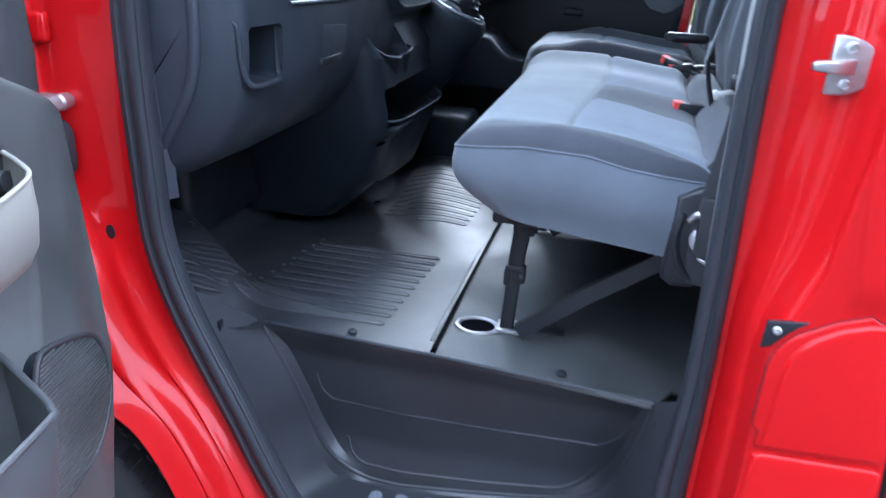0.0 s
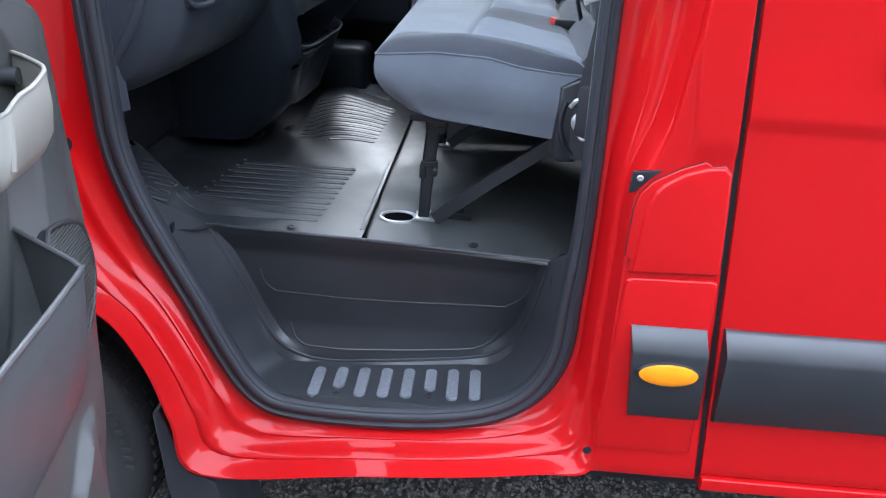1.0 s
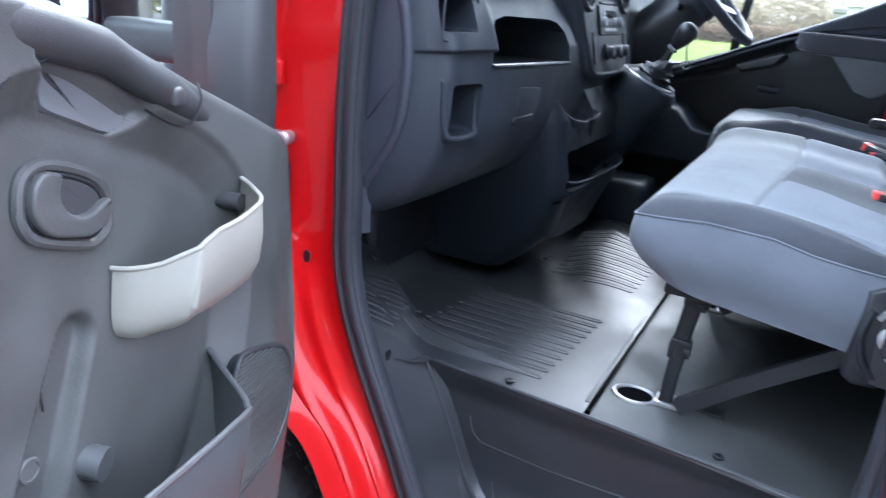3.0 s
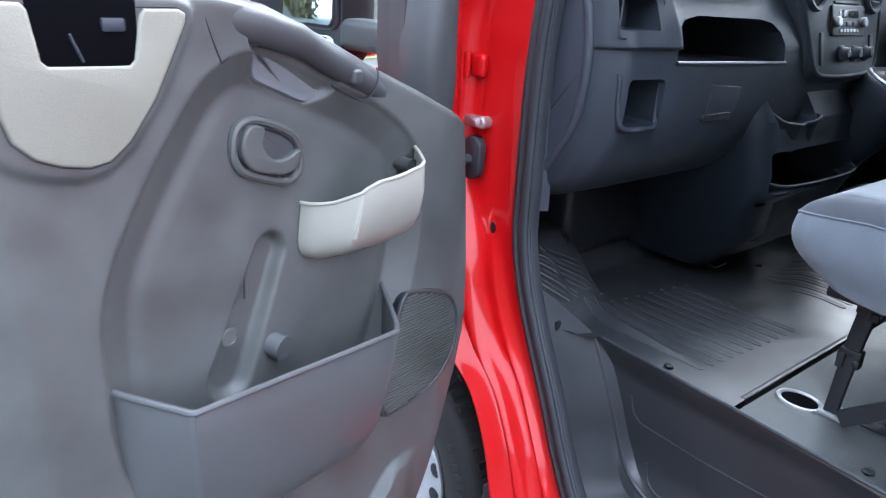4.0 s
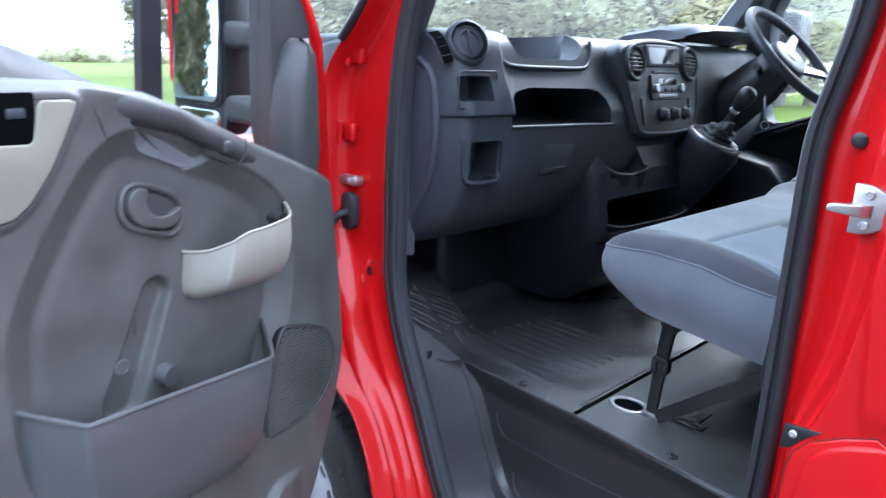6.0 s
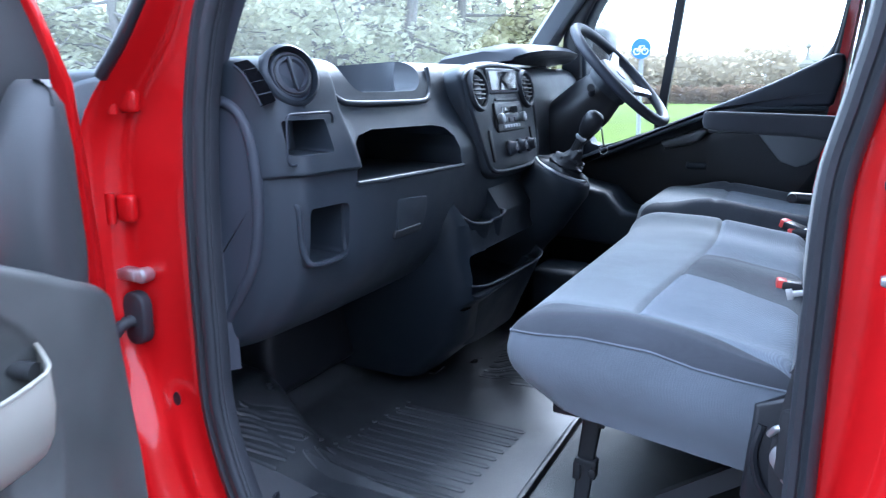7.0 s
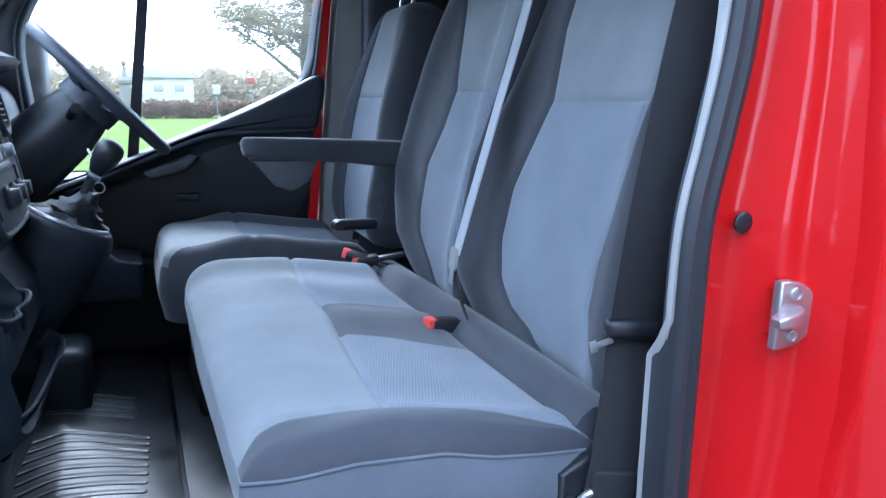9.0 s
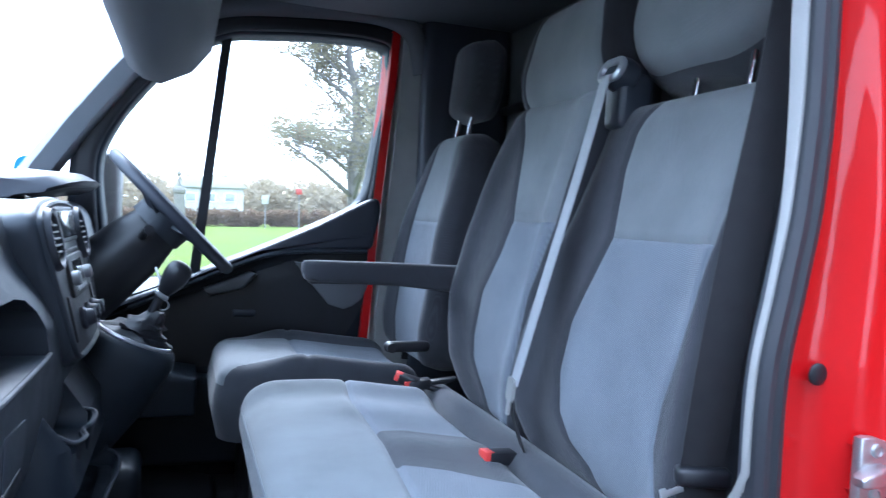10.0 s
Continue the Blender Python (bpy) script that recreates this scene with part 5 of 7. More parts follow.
# headrest of the outer place and its posts
HM = plane((.660, 0, 1.818), (.10, 0, 1), (0, 1, 0))
g = pillow(0, .25, .327, .707, lambda a, b: .060 - .030 * ((b - .517) / .19) ** 2 - .02 * ((a - .12) / .12) ** 2, .035, lambda a, b: -.055, .122, 44, 44, 5, .01)
g2 = split(g, lambda a, b, zn: "front" if zn == "top" else "side")
hr = part("headrest", xf(g2["front"], HM), CLOTH_FRONT, bench, "rounded grey headrest", angle=70)
part("headrest_shell", xf((g[0], g[1]), HM @ Matrix.Translation((-.020, 0, -.022))), CLOTH_DARK, hr, "dark rounded headrest underside", angle=70)
part("headrest_back", xf(g2["side"], HM), CLOTH_DARK, hr, angle=70)
for y in (.396, .516):
    part("headrest_post", tube([(.635, y, 1.70), (.665, y, 1.88)], .006, 12), CHROME, hr)
    part("post_guide", lathe([(.014, 0), (.014, .008), (.009, .012), (.007, .012)], Matrix.Translation((.640, y, 1.742)), 14, cap=False), BLACK, hr)
# belt guide on the shoulder of the middle place
bg = part("belt_guide", join(lathe([(.028, -.02), (.032, .0), (.030, .016), (.018, .026), (.0005, .028)], plane((.588, .636, 1.826), (0, 1, 0), (.35, 0, 1)), 24), box(.575, .64, .612, .670, 1.735, 1.83, .012, 3)), PLASTIC_MID, bench, "grey plastic belt guide")
part("guide_slot", xf(rim(rrect(-.030, .030, -.016, .016, .014), .007), plane((.566, .632, 1.832), (0, 1, 0), (.4, 0, 1))), SILVER, bg)
# frame under the bench
part("seat_pan", box(.09, .44, .29, 1.08, .998, 1.02, .006), BLACKSTEEL, bench, "black steel seat frame")
for y in (.385, .97):
    leg = part("front_leg", loft([[Vector((x + a, y + b, z)) for a, b in rrect(-w, w, -.007, .007, .004, 2)] for x, z, w in ((.121, FLOOR + .004, .0135), (.124, .80, .0135), (.130, .90, .0155), (.138, .975, .017), (.140, 1.005, .017))]), BLACKSTEEL, bench, "black folding steel leg", angle=50)
    part("leg_joint", join(box(.110, .149, y - .013, y + .010, .872, .884, .003), box(.108, .122, y - .013, y + .012, .842, .876, .003), box(.139, .149, y - .012, y + .010, .848, .874, .003), lathe([(.007, 0), (.007, .005), (.004, .007), (.0005, .007)], plane((.144, y - .012, .862), (1, 0, 0), (0, 0, 1)), 12)), BLACKSTEEL, leg)
    part("leg_head", join(box(.118, .165, y - .012, y + .012, .955, .985, .004), box(.145, .160, y - .016, y - .008, .95, .965, .002)), BLACKSTEEL, leg)
    part("leg_foot", box(.100, .150, y - .014, y + .014, FLOOR, FLOOR + .010, .003), STEEL, leg)
    part("brace", strap([(.148, y - .020, FLOOR + .016), (.27, y - .025, .852), (.40, y - .035, .952)], (0, 0, 1), .030, .010), BLACKSTEEL, bench, "black steel diagonal brace")
part("rear_bracket", prism([(.386, .958), (.402, .946), (.436, .948), (.470, .985), (.480, 1.05), (.480, 1.11), (.44, 1.125), (.392, 1.10)], -.29, -.236, XZ, b=.008), BLACK, bench, "black seat hinge cover")
part("bracket_ridge", tube(spline([(.405, .235, 1.075), (.398, .233, 1.03), (.412, .233, .985), (.440, .235, .962)], 5), .006, 8), BLACK, bench)
part("hinge_bolt", join(lathe([(.022, 0), (.022, .006), (.014, .010), (.011, .004), (.0005, .004)], plane((.440, .228, 1.037), (1, 0, 0), (0, 0, 1)), 18), tube(spline([(.415, .230, 1.065), (.425, .222, 1.080), (.445, .222, 1.080), (.458, .228, 1.070)], 4), .005, 8), tube(spline([(.432, .230, 1.012), (.445, .222, 1.004), (.458, .222, 1.008), (.466, .228, 1.025)], 4), .005, 8)), STEEL, bench, "bright steel hinge bolt and spring")

# ---- belts and buckles ----
belt = thing("centre_seat_belt", "grey lap and shoulder belt hanging from the backrest guide", "seat belt", at=(.45, .71, 1.15))
part("webbing", strap(spline([(.556, .634, 1.822), (.528, .652, 1.67), (.499, .671, 1.53), (.472, .687, 1.40), (.449, .702, 1.285)], 6), (.2, 1, 0), .046, .0012), WEB_GREY, belt)
part("tongue", xf(join(prism(rrect(-.022, .022, -.02, .02, .008), -.003, .003, None, b=.001), prism(rrect(-.009, .009, -.045, -.015, .004), -.002, .002, None, b=.001)), plane((.446, .708, 1.272), (.2, 1, 0), (.10, 0, 1))), GREYTRIM, belt, "pale belt tongue")
part("lower_webbing", strap(spline([(.446, .708, 1.268), (.452, .70, 1.22), (.470, .69, 1.16), (.487, .685, 1.12)], 5), (.2, 1, .2), .040, .0015), WEB_BLACK, belt)


def buckle(x, y, z, yaw=0, tilt=40):
    b = thing("belt_buckle", "black seat belt buckle with a red release button", "belt buckle", m=pose(x, y, z, 0, 0, yaw) @ pose(0, 0, 0, 0, -tilt, 0), group="belt buckles")
    part("buckle_body", box(-.055, .0, -.017, .017, -.012, .012, .005), BLACK, b)
    part("release_button", box(-.010, .009, -.0145, .0145, -.008, .0125, .003), REDBUTTON, b, "red button")
    part("stalk", box(-.12, -.05, -.011, .011, -.006, .006, .004), BLACK, b)
    return b


for x, y, z, w, t in ((.400, .695, 1.158, 185, 4), (.404, 1.190, 1.168, 175, -8), (.385, 1.205, 1.186, 160, 15)):
    buckle(x, y, z, w, t)
side_belt = thing("outer_seat_belt", "black outer seat belt hanging down the door pillar", "seat belt", at=(.47, .2, 1.0))
part("webbing", strap(spline([(.545, .185, 2.0), (.512, .192, 1.74), (.492, .200, 1.60), (.474, .207, 1.46), (.466, .214, 1.36), (.466, .224, 1.28)], 6), (1, -.35, 0), .050, .0015), WEB_BLACK, side_belt)
part("lower_webbing", strap(spline([(.472, .232, 1.29), (.468, .225, 1.22), (.455, .220, 1.12), (.445, .220, 1.04), (.452, .225, .96)], 6), (1, -.45, 0), .056, .004), WEB_BLACK, side_belt)
part("tongue_grip", xf(box(-.032, .032, -.012, .012, -.012, .012, .008, 3), plane((.466, .220, 1.285), (1, -.4, 0), (0, 0, 1))), BLACK, side_belt, "black belt tongue grip")
part("tongue", xf(join(box(-.050, -.02, -.005, .003, -.0012, .0012, .001), box(-.050, -.042, -.008, .006, -.0015, .0015, .0005)), plane((.462, .222, 1.279), (1, -.1, .30), (0, 0, 1))), TONGUE, side_belt, "bright steel belt tongue")
part("guide_sleeve", prism(rrect(-.028, .028, -.05, .05, .01), -.008, .008, plane((.453, .214, 1.06), (1, -.45, 0), (0, 0, 1)), b=.004), WEB_BLACK, side_belt)

# ---- driver seat ----
seat = thing("cab_chair", "single driver seat in grey and charcoal cloth with an armrest", "seat", at=(.25, 1.6, FLOOR))
DY0, DY1 = 1.345, 1.83


def drv_zone(x, y, zone):
    if zone != "top":
        return "side"
    if y < DY0 + .035 + .065 * smooth(-.02, .25, x) or y > DY1 - .09:
        return "bolster" if y < 1.6 else "far_bolster"
    return "front" if x < .20 else "insert"


g = split(pillow(-.02, .50, DY0, DY1, lambda x, y: 1.185 - .035 * smooth(.1, .5, x) + .03 * (math.exp(-((y - DY0 - .04) / .04) ** 2) + math.exp(-((y - DY1 + .04) / .04) ** 2)) * smooth(.05, .2, x) - .006 * math.exp(-((x - .2) / .006) ** 2), .05, lambda x, y: 1.0, .08, 48, 48, 5, .012), drv_zone)
for key, mt, lb in (("side", CLOTH_MID, "grey cushion side"), ("front", CLOTH_FRONT, "pale grey cushion front"), ("bolster", CLOTH_MID, "grey bolster"), ("far_bolster", CLOTH_MID, "grey bolster"), ("insert", CLOTH, "pale blue cushion panel")):
    part("cushion_" + key, g[key], mt, seat, lb, angle=70)
part("seat_base", box(.06, .46, 1.39, 1.79, FLOOR, 1.01, .02), BLACK, seat, "black seat base")
back_rest(DY0, DY1, 1.15, 1.815, .575, 8, [(0, 1.36), (.2, 1.345), (.45, 1.37), (.63, 1.42)], [(0, 1.82), (.2, 1.84), (.45, 1.80), (.63, 1.75)],
          [(0, 1.47), (.2, 1.455), (.45, 1.475), (.63, 1.50)], [(0, 1.70), (.2, 1.72), (.45, 1.70), (.63, 1.67)], .40, seat, .09)
DH = plane((.672, 0, 1.862), (.10, 0, 1), (0, 1, 0))
g = pillow(0, .22, 1.47, 1.71, lambda a, b: .05 - .03 * ((b - 1.59) / .12) ** 2, .035, lambda a, b: -.05, .07, 26, 26, 4, .01)
dh = part("headrest", xf((g[0], g[1]), DH), CLOTH_DARK, seat, "charcoal headrest", angle=70)
for y in (1.54, 1.64):
    part("headrest_post", tube([(.650, y, 1.76), (.678, y, 1.93)], .006, 10), CHROME, dh)
arm = [[Vector((x, y, z)) for y, z in rrect(1.285 - w, 1.285 + w, zc - h, zc + h, .012, 3)] for x, w, h, zc in ((.158, .012, .012, 1.434), (.165, .024, .022, 1.430), (.20, .028, .026, 1.427), (.40, .029, .028, 1.424), (.55, .030, .034, 1.415), (.60, .026, .03, 1.41))]
part("armrest", loft(arm), CLOTH_DARK, seat, "folded-down charcoal armrest", angle=60)
part("armrest_pad", box(.175, .285, 1.262, 1.308, 1.398, 1.408, .004), BLACK, seat)
part("recline_knob", join(box(.38, .50, 1.315, 1.345, 1.222, 1.25, .012, 3), lathe([(.012, 0), (.012, .02), (.0005, .02)], plane((.392, 1.315, 1.238), (1, 0, 0), (0, 0, 1)), 14)), BLACK, seat, "black recline lever")

# ---- pillar linings by the bench ----
def trim_section(z):
    """The trim's section, (x from the rim, y): set deep beside the belt's lower cover, and forward over the seal above it."""
    f, deep = smooth(1.295, 1.31, z), .119 + .012 * smooth(1.5, 1.8, z)
    low = ((-.0300, .150), (-.0300, .134), (-.0295, .1325), (-.025, .131), (-.018, .132), (-.018, .154))
    high = ((-.0345, deep), (-.0345, .1145), (-.0325, .112), (-.030, .1115), (-.028, .1125), (-.028, deep + .004))
    return [(a + (c - a) * f, b + (d - b) * f) for (a, b), (c, d) in zip(low, high)]


strip = [[Vector((p.x + a, y, p.z)) for a, y in trim_section(p.z)]
         for p in aperture()[0] if p.x > .36 and 1.0 < p.z < 2.035]
part("pillar_trim", loft(strip), GREYTRIM, van, "light grey pillar trim edge", angle=40)
part("pillar_lining", loft([[Vector((x, y, z)) for x, y in ((.485 + o, .150), (.60 + o, .150), (.62 + o, .17), (.58 + o, .185), (.52 + o, .18), (.485 + o, .165))] for z, o in ((.72, .0), (1.25, .02), (1.6, .05), (2.08, .05))]), CONSOLE, van, "near-black pillar lining")
part("belt_reel_cover", box(.50, .60, .155, .235, .95, 1.17, .02, 3), BLACK, van)


# ---- passenger door, open; built in its own frame: x from hinge to latch, y towards the cab when shut ----
pdoor = thing("passenger_door", "open red van door with grey plastic trim and pockets", "van door", m=pose(-.449, 0, 0, 0, 0, -79.24))


def lerp_at(tab, x):
    for (a, b), (c, d) in zip(tab, tab[1:]):
        if x <= c:
            return b + (d - b) * (max(x, a) - a) / (c - a)
    return tab[-1][1]


LOW = [(.060, .825), (.063, .79), (.083, .700), (.110, .640), (.158, .537), (.220, .415), (.246, .378), (.28, .364), (.965, .358)]
HIGH = [(.060, .865), (.069, .97), (.089, 1.112), (.112, 1.235), (.134, 1.250), (.241, 1.297), (.342, 1.338), (.43, 1.378), (.498, 1.408), (.554, 1.430), (.639, 1.445), (.75, 1.452), (.90, 1.457), (.965, 1.456)]
ARC = [(.808, .90), (.808, 1.0), (.805, 1.071), (.789, 1.126), (.759, 1.187), (.724, 1.248), (.695, 1.291), (.664, 1.333), (.628, 1.362), (.575, 1.376), (.50, 1.352), (.43, 1.322), (.372, 1.299), (.307, 1.261), (.258, 1.214),
       (.238, 1.15), (.236, 1.06), (.250, .97), (.285, .86), (.36, .76), (.50, .72), (.70, .73), (.785, .81)]


def poly_depth(poly, x, y):
    """Distance to the polygon's edge, positive inside."""
    best, inside = 9.0, False
    for i in range(len(poly)):
        (ax, ay), (bx, by) = poly[i - 1], poly[i]
        dx, dy = bx - ax, by - ay
        t = min(1, max(0, ((x - ax) * dx + (y - ay) * dy) / (dx * dx + dy * dy)))
        best = min(best, math.hypot(x - ax - t * dx, y - ay - t * dy))
        if (ay > y) != (by > y) and x < (bx - ax) * (y - ay) / (by - ay) + ax:
            inside = not inside
    return best if inside else -best


ARC_S = [(p.x, p.y) for p in spline([(a, b, 0) for a, b in ARC], 2, True)]
INSERT = [(.894, 1.426), (.891, 1.376), (.887, 1.322), (.880, 1.297), (.860, 1.277), (.834, 1.266), (.804, 1.260), (.780, 1.264), (.756, 1.283), (.722, 1.328), (.699, 1.372), (.680, 1.410), (.679, 1.420), (.688, 1.425)]


def latch_edge(z):
    """How far the trim's latch edge leans out with height."""
    return .054 * (z - .99)


RECESS = [(p.x, p.y) for p in spline([(a, b, 0) for a, b in [(.585, 1.392), (.572, 1.366), (.567, 1.341), (.555, 1.330), (.517, 1.314), (.478, 1.298), (.462, 1.300), (.434, 1.316), (.440, 1.345), (.50, 1.375)]], 3, True)]


def trim_depth(u, z):
    e = poly_depth(ARC_S, u, z)
    v = .010 - .030 * (.8 * min(1, max(0, e / .048)) + .2 * smooth(-.004, .058, e))
    v -= .004 * smooth(.0, .006, e) * smooth(.075, .045, e)
    # raised collar round the pale insert
    q = poly_depth(INSERT, u, z)
    v += .007 * smooth(-.020, -.008, q)
    # slanted channel
    t = min(1, max(0, ((u - .5365) * .075 - (z - 1.088) * .18) / (.075 ** 2 + .18 ** 2)))
    r = math.hypot(u - .5365 - t * .075, z - 1.088 + t * .18) / (.027 + .010 * t)
    v -= .020 * smooth(1.12, .62, r)
    # lower step, its ends curled up
    line = .522 + .075 * smooth(.375, .270, u) + .07 * smooth(.745, .81, u)
    v += .016 * smooth(.008, -.008, z - line) * smooth(.90, .83, u) * smooth(.20, .27, u)
    v += .012 * smooth(.020, .0, abs(z - line + .004)) * smooth(.79, .75, u) * smooth(.270, .310, u) * smooth(0, -.05, z - line - .03)
    if u < .62 and z > 1.28:
        v -= .016 * smooth(-.002, .005, poly_depth(RECESS, u, z))
    v -= .036 * max(0, min(1, (u - .885) / .075)) ** 1.2
    v -= .018 * smooth(.18, .07, u)
    return v


def door_trim():
    us = [.060 + .900 * i / 240 for i in range(241)]
    rows = 230
    cols = []
    for u in us:
        a, b = lerp_at(LOW, u), lerp_at(HIGH, u)
        col = []
        for k in range(rows + 1):
            z = a + (b - a) * k / rows
            e = min(z - a, b - z)
            col.append(Vector((u + latch_edge(z) * smooth(.60, .95, u), trim_depth(u, z) - .016 * (1 - math.sqrt(max(0, 1 - max(0, 1 - e / .016) ** 2))), z)))
        col.insert(0, Vector((col[0].x, -.045, a)))
        col.append(Vector((col[-1].x, -.06, b)))
        cols.append(col)
    return loft(cols, ring=False)


part("trim_panel", door_trim(), DOORTRIM, pdoor, "scuffed grey moulded trim panel", angle=60)
shell = [(u, lerp_at(LOW, u) - .022) for u in [.26, .35, .6, .92]] + [(.945, .32), (.950, .40), (.975, 1.40), (.972, 1.455)] + [(u, lerp_at(HIGH, u) - .02) for u in (.92, .63, .45, .316, .15, .10, .085, .066)] + [(.056, .85), (.058, .79), (.078, .69), (.105, .63), (.150, .53), (.215, .40), (.238, .345)]
part("lower_flange", prism([(.250, .40), (.258, .335), (.266, .298), (.30, .284), (.395, .264), (.55, .252), (.945, .248), (.945, .40)], .10, .026, XZ, b=.005), RED, pdoor, "red painted lower door edge")
part("door_shell", prism(shell, .110, .055, XZ, b=.006), RED, pdoor, "red painted door shell")


def shut_profile(z):
    """The latch side's pressed section: seal land, step, latch plate face and outer edge."""
    e, k = latch_edge(z), 1 + 1.0 * smooth(1.40, .60, z)
    return [(.948 + e, -.020), (.957 + e, -.030), (.962 + e, -.045 * k), (.972 + e, -.056 * k), (.978 + e, -.080 * k), (.990 + e, -.092 * k), (1.002 + e, -.106 * k), (1.016 + e, -.120 * k), (1.026 + e, -.145 * k), (.93 + e, -.147 * k)]


part("shut_face", loft([[Vector((u, v, z)) for u, v in shut_profile(z)] for z in (.312, .45, .6, .75, .9, 1.05, 1.2, 1.35, 1.456)]), RED, pdoor, "red painted shut face", angle=40)
part("shut_groove", tube([(.972 + latch_edge(z), -.054 * (1 + 1.0 * smooth(1.40, .60, z)), z) for z in (.36, .6, .9, 1.15, 1.3)], .005, 8), RED, pdoor)
latch = part("door_latch", prism(rrect(-.165, -.125, 1.20, 1.28, .008), 1.01, 1.040, plane((0, 0, 0), (0, 1, 0), (0, 0, 1)), b=.003), STEEL, pdoor, "steel door latch")
part("latch_slot", prism(rrect(-.155, -.137, 1.23, 1.242, .003), 1.02, 1.042, plane((0, 0, 0), (0, 1, 0), (0, 0, 1)), b=.001), BLACK, latch)
part("rear_seal", tube([(.949 + latch_edge(z), -.022, z) for z in (.335, .6, .8, 1.0, 1.2, 1.35, 1.45)], .009, 10), RUBBER, pdoor, "black door edge seal")
part("outer_skin", prism([(p[0] + latch_edge(p[1]) * (1 if p[0] > .9 else 0), p[1]) for p in inset(shell, -.006)], .250, .205, XZ, b=.020), RED, pdoor, "red outer skin")
for z in (1.400, 1.372):
    part("trim_screw", screw(.951 + latch_edge(z), -.018, z, (0, 1, 0), .007), BLACKSTEEL, pdoor)

# pale insert with a notch
notch = INSERT + [(.729, 1.425), (.735, 1.418), (.744, 1.372), (.750, 1.366), (.836, 1.369), (.842, 1.374), (.850, 1.424), (.856, 1.430), (.888, 1.431)]
part("pale_insert", prism(notch, -.004, -.0205, XZ, b=.004, seg=4), BEIGE_DARK, pdoor, "pale stone-coloured trim insert")
part("insert_gap", rim(inset(INSERT, -.0008), .0015, XZ, -.0158), BLACK, pdoor)
part("notch_well", prism(rrect(.738, .852, 1.366, 1.436, .004), -.004, -.0175, XZ, b=.001), HOLLOW_SHADE, pdoor)
part("notch_latch", join(box(.752, .778, .0165, .0200, 1.402, 1.416, .003), tube([(.80, .0185, 1.372), (.812, .0185, 1.40)], .0015, 6)), PLASTIC, pdoor)

# pull bar over a smooth recess
bar = [[Vector((u, v, z)) + Vector((0, w * math.cos(t * math.pi / 8), h * math.sin(t * math.pi / 8))) for t in range(16)] for u, v, z, w, h in
       ((.66, -.020, 1.418, .018, .024), (.60, -.006, 1.410, .019, .027), (.56, .0, 1.402, .019, .025), (.50, .004, 1.385, .018, .023), (.45, .005, 1.357, .018, .022), (.41, .003, 1.340, .019, .024), (.375, -.002, 1.322, .021, .024), (.34, -.010, 1.306, .022, .022), (.28, -.022, 1.285, .018, .018))]
part("pull_bar", loft(bar), DOORTRIM_DARK, pdoor, "grey door pull bar", angle=60)
scoop = []
for d, lift in ((-.001, -.006), (.002, .0), (.006, -.0015), (.011, -.003)):
    scoop.append([Vector((u, -.0075 + .16 * (z - 1.376) + lift, z)) for u, z in inset(RECESS, d)])
part("pull_recess", loft(scoop), PANEL, pdoor, "smooth grey recess", angle=70)
part("trim_joint", tube([(.655, .008, 1.438), (.645, .0095, 1.405), (.634, .0105, 1.375), (.628, .010, 1.362)], .0011, 6), BLACK, pdoor)
part("trim_joint", tube(spline([(.628, .010, 1.362), (.606, .008, 1.374), (.572, .006, 1.381)], 4), .0013, 6), BLACK, pdoor)
part("bar_end", tube(spline([(.358, .010, 1.343), (.366, .020, 1.325), (.385, .018, 1.300), (.405, .010, 1.302), (.445, .006, 1.322)], 4), .0016, 6), BLACK, pdoor)
part("mirror_switch", box(.400, .420, .010, .026, 1.322, 1.345, .006, 3), DOORTRIM_DARK, pdoor)

# inner handle in its dish
esc = [(p.x, p.y) for p in spline([(a, b, 0) for a, b in [(.604, 1.247), (.598, 1.274), (.580, 1.287), (.553, 1.286), (.509, 1.269), (.486, 1.249), (.478, 1.224), (.482, 1.197), (.503, 1.183), (.530, 1.187), (.582, 1.206), (.599, 1.224)]], 4, True)]
handle = part("handle_dish", prism(esc, .07, .0165, XZ, b=.003), DOORTRIM_DARK, pdoor, "oval handle dish")
part("dish_rim", rim(inset(esc, .006), .0062, XZ, .0165), DOORTRIM, handle)
part("dish_groove", rim(inset(esc, .0145), .0022, XZ, .0155), BLACK, handle)
part("dish_well", prism(inset(esc, .016), .06, .0150, XZ, b=.001), DOORTRIM_DARK, handle)
hollow = [(p.x, p.y) for p in spline([(a, b, 0) for a, b in [(.553, 1.270), (.520, 1.262), (.492, 1.246), (.484, 1.232), (.497, 1.215), (.527, 1.208), (.553, 1.225), (.560, 1.250)]], 4, True)]
part("dish_hollow", loft([[Vector((u, -y, z)) for u, z in inset(hollow, d)] for d, y in ((.0, .0150), (.001, .0162), (.004, .0152), (.009, .0146))]), DOORTRIM_DARK, handle, angle=70)
lever = [(p.x, p.y) for p in spline([(a, b, 0) for a, b in [(.552, 1.271), (.571, 1.277), (.584, 1.268), (.590, 1.249), (.585, 1.230), (.570, 1.214), (.545, 1.206), (.519, 1.201), (.498, 1.208), (.488, 1.231), (.497, 1.233), (.514, 1.225), (.534, 1.225), (.550, 1.237), (.556, 1.253)]], 3, True)]
part("lever", prism(lever, .05, .0050, XZ, b=.0042, seg=4), DOORTRIM, handle, "grey release lever")


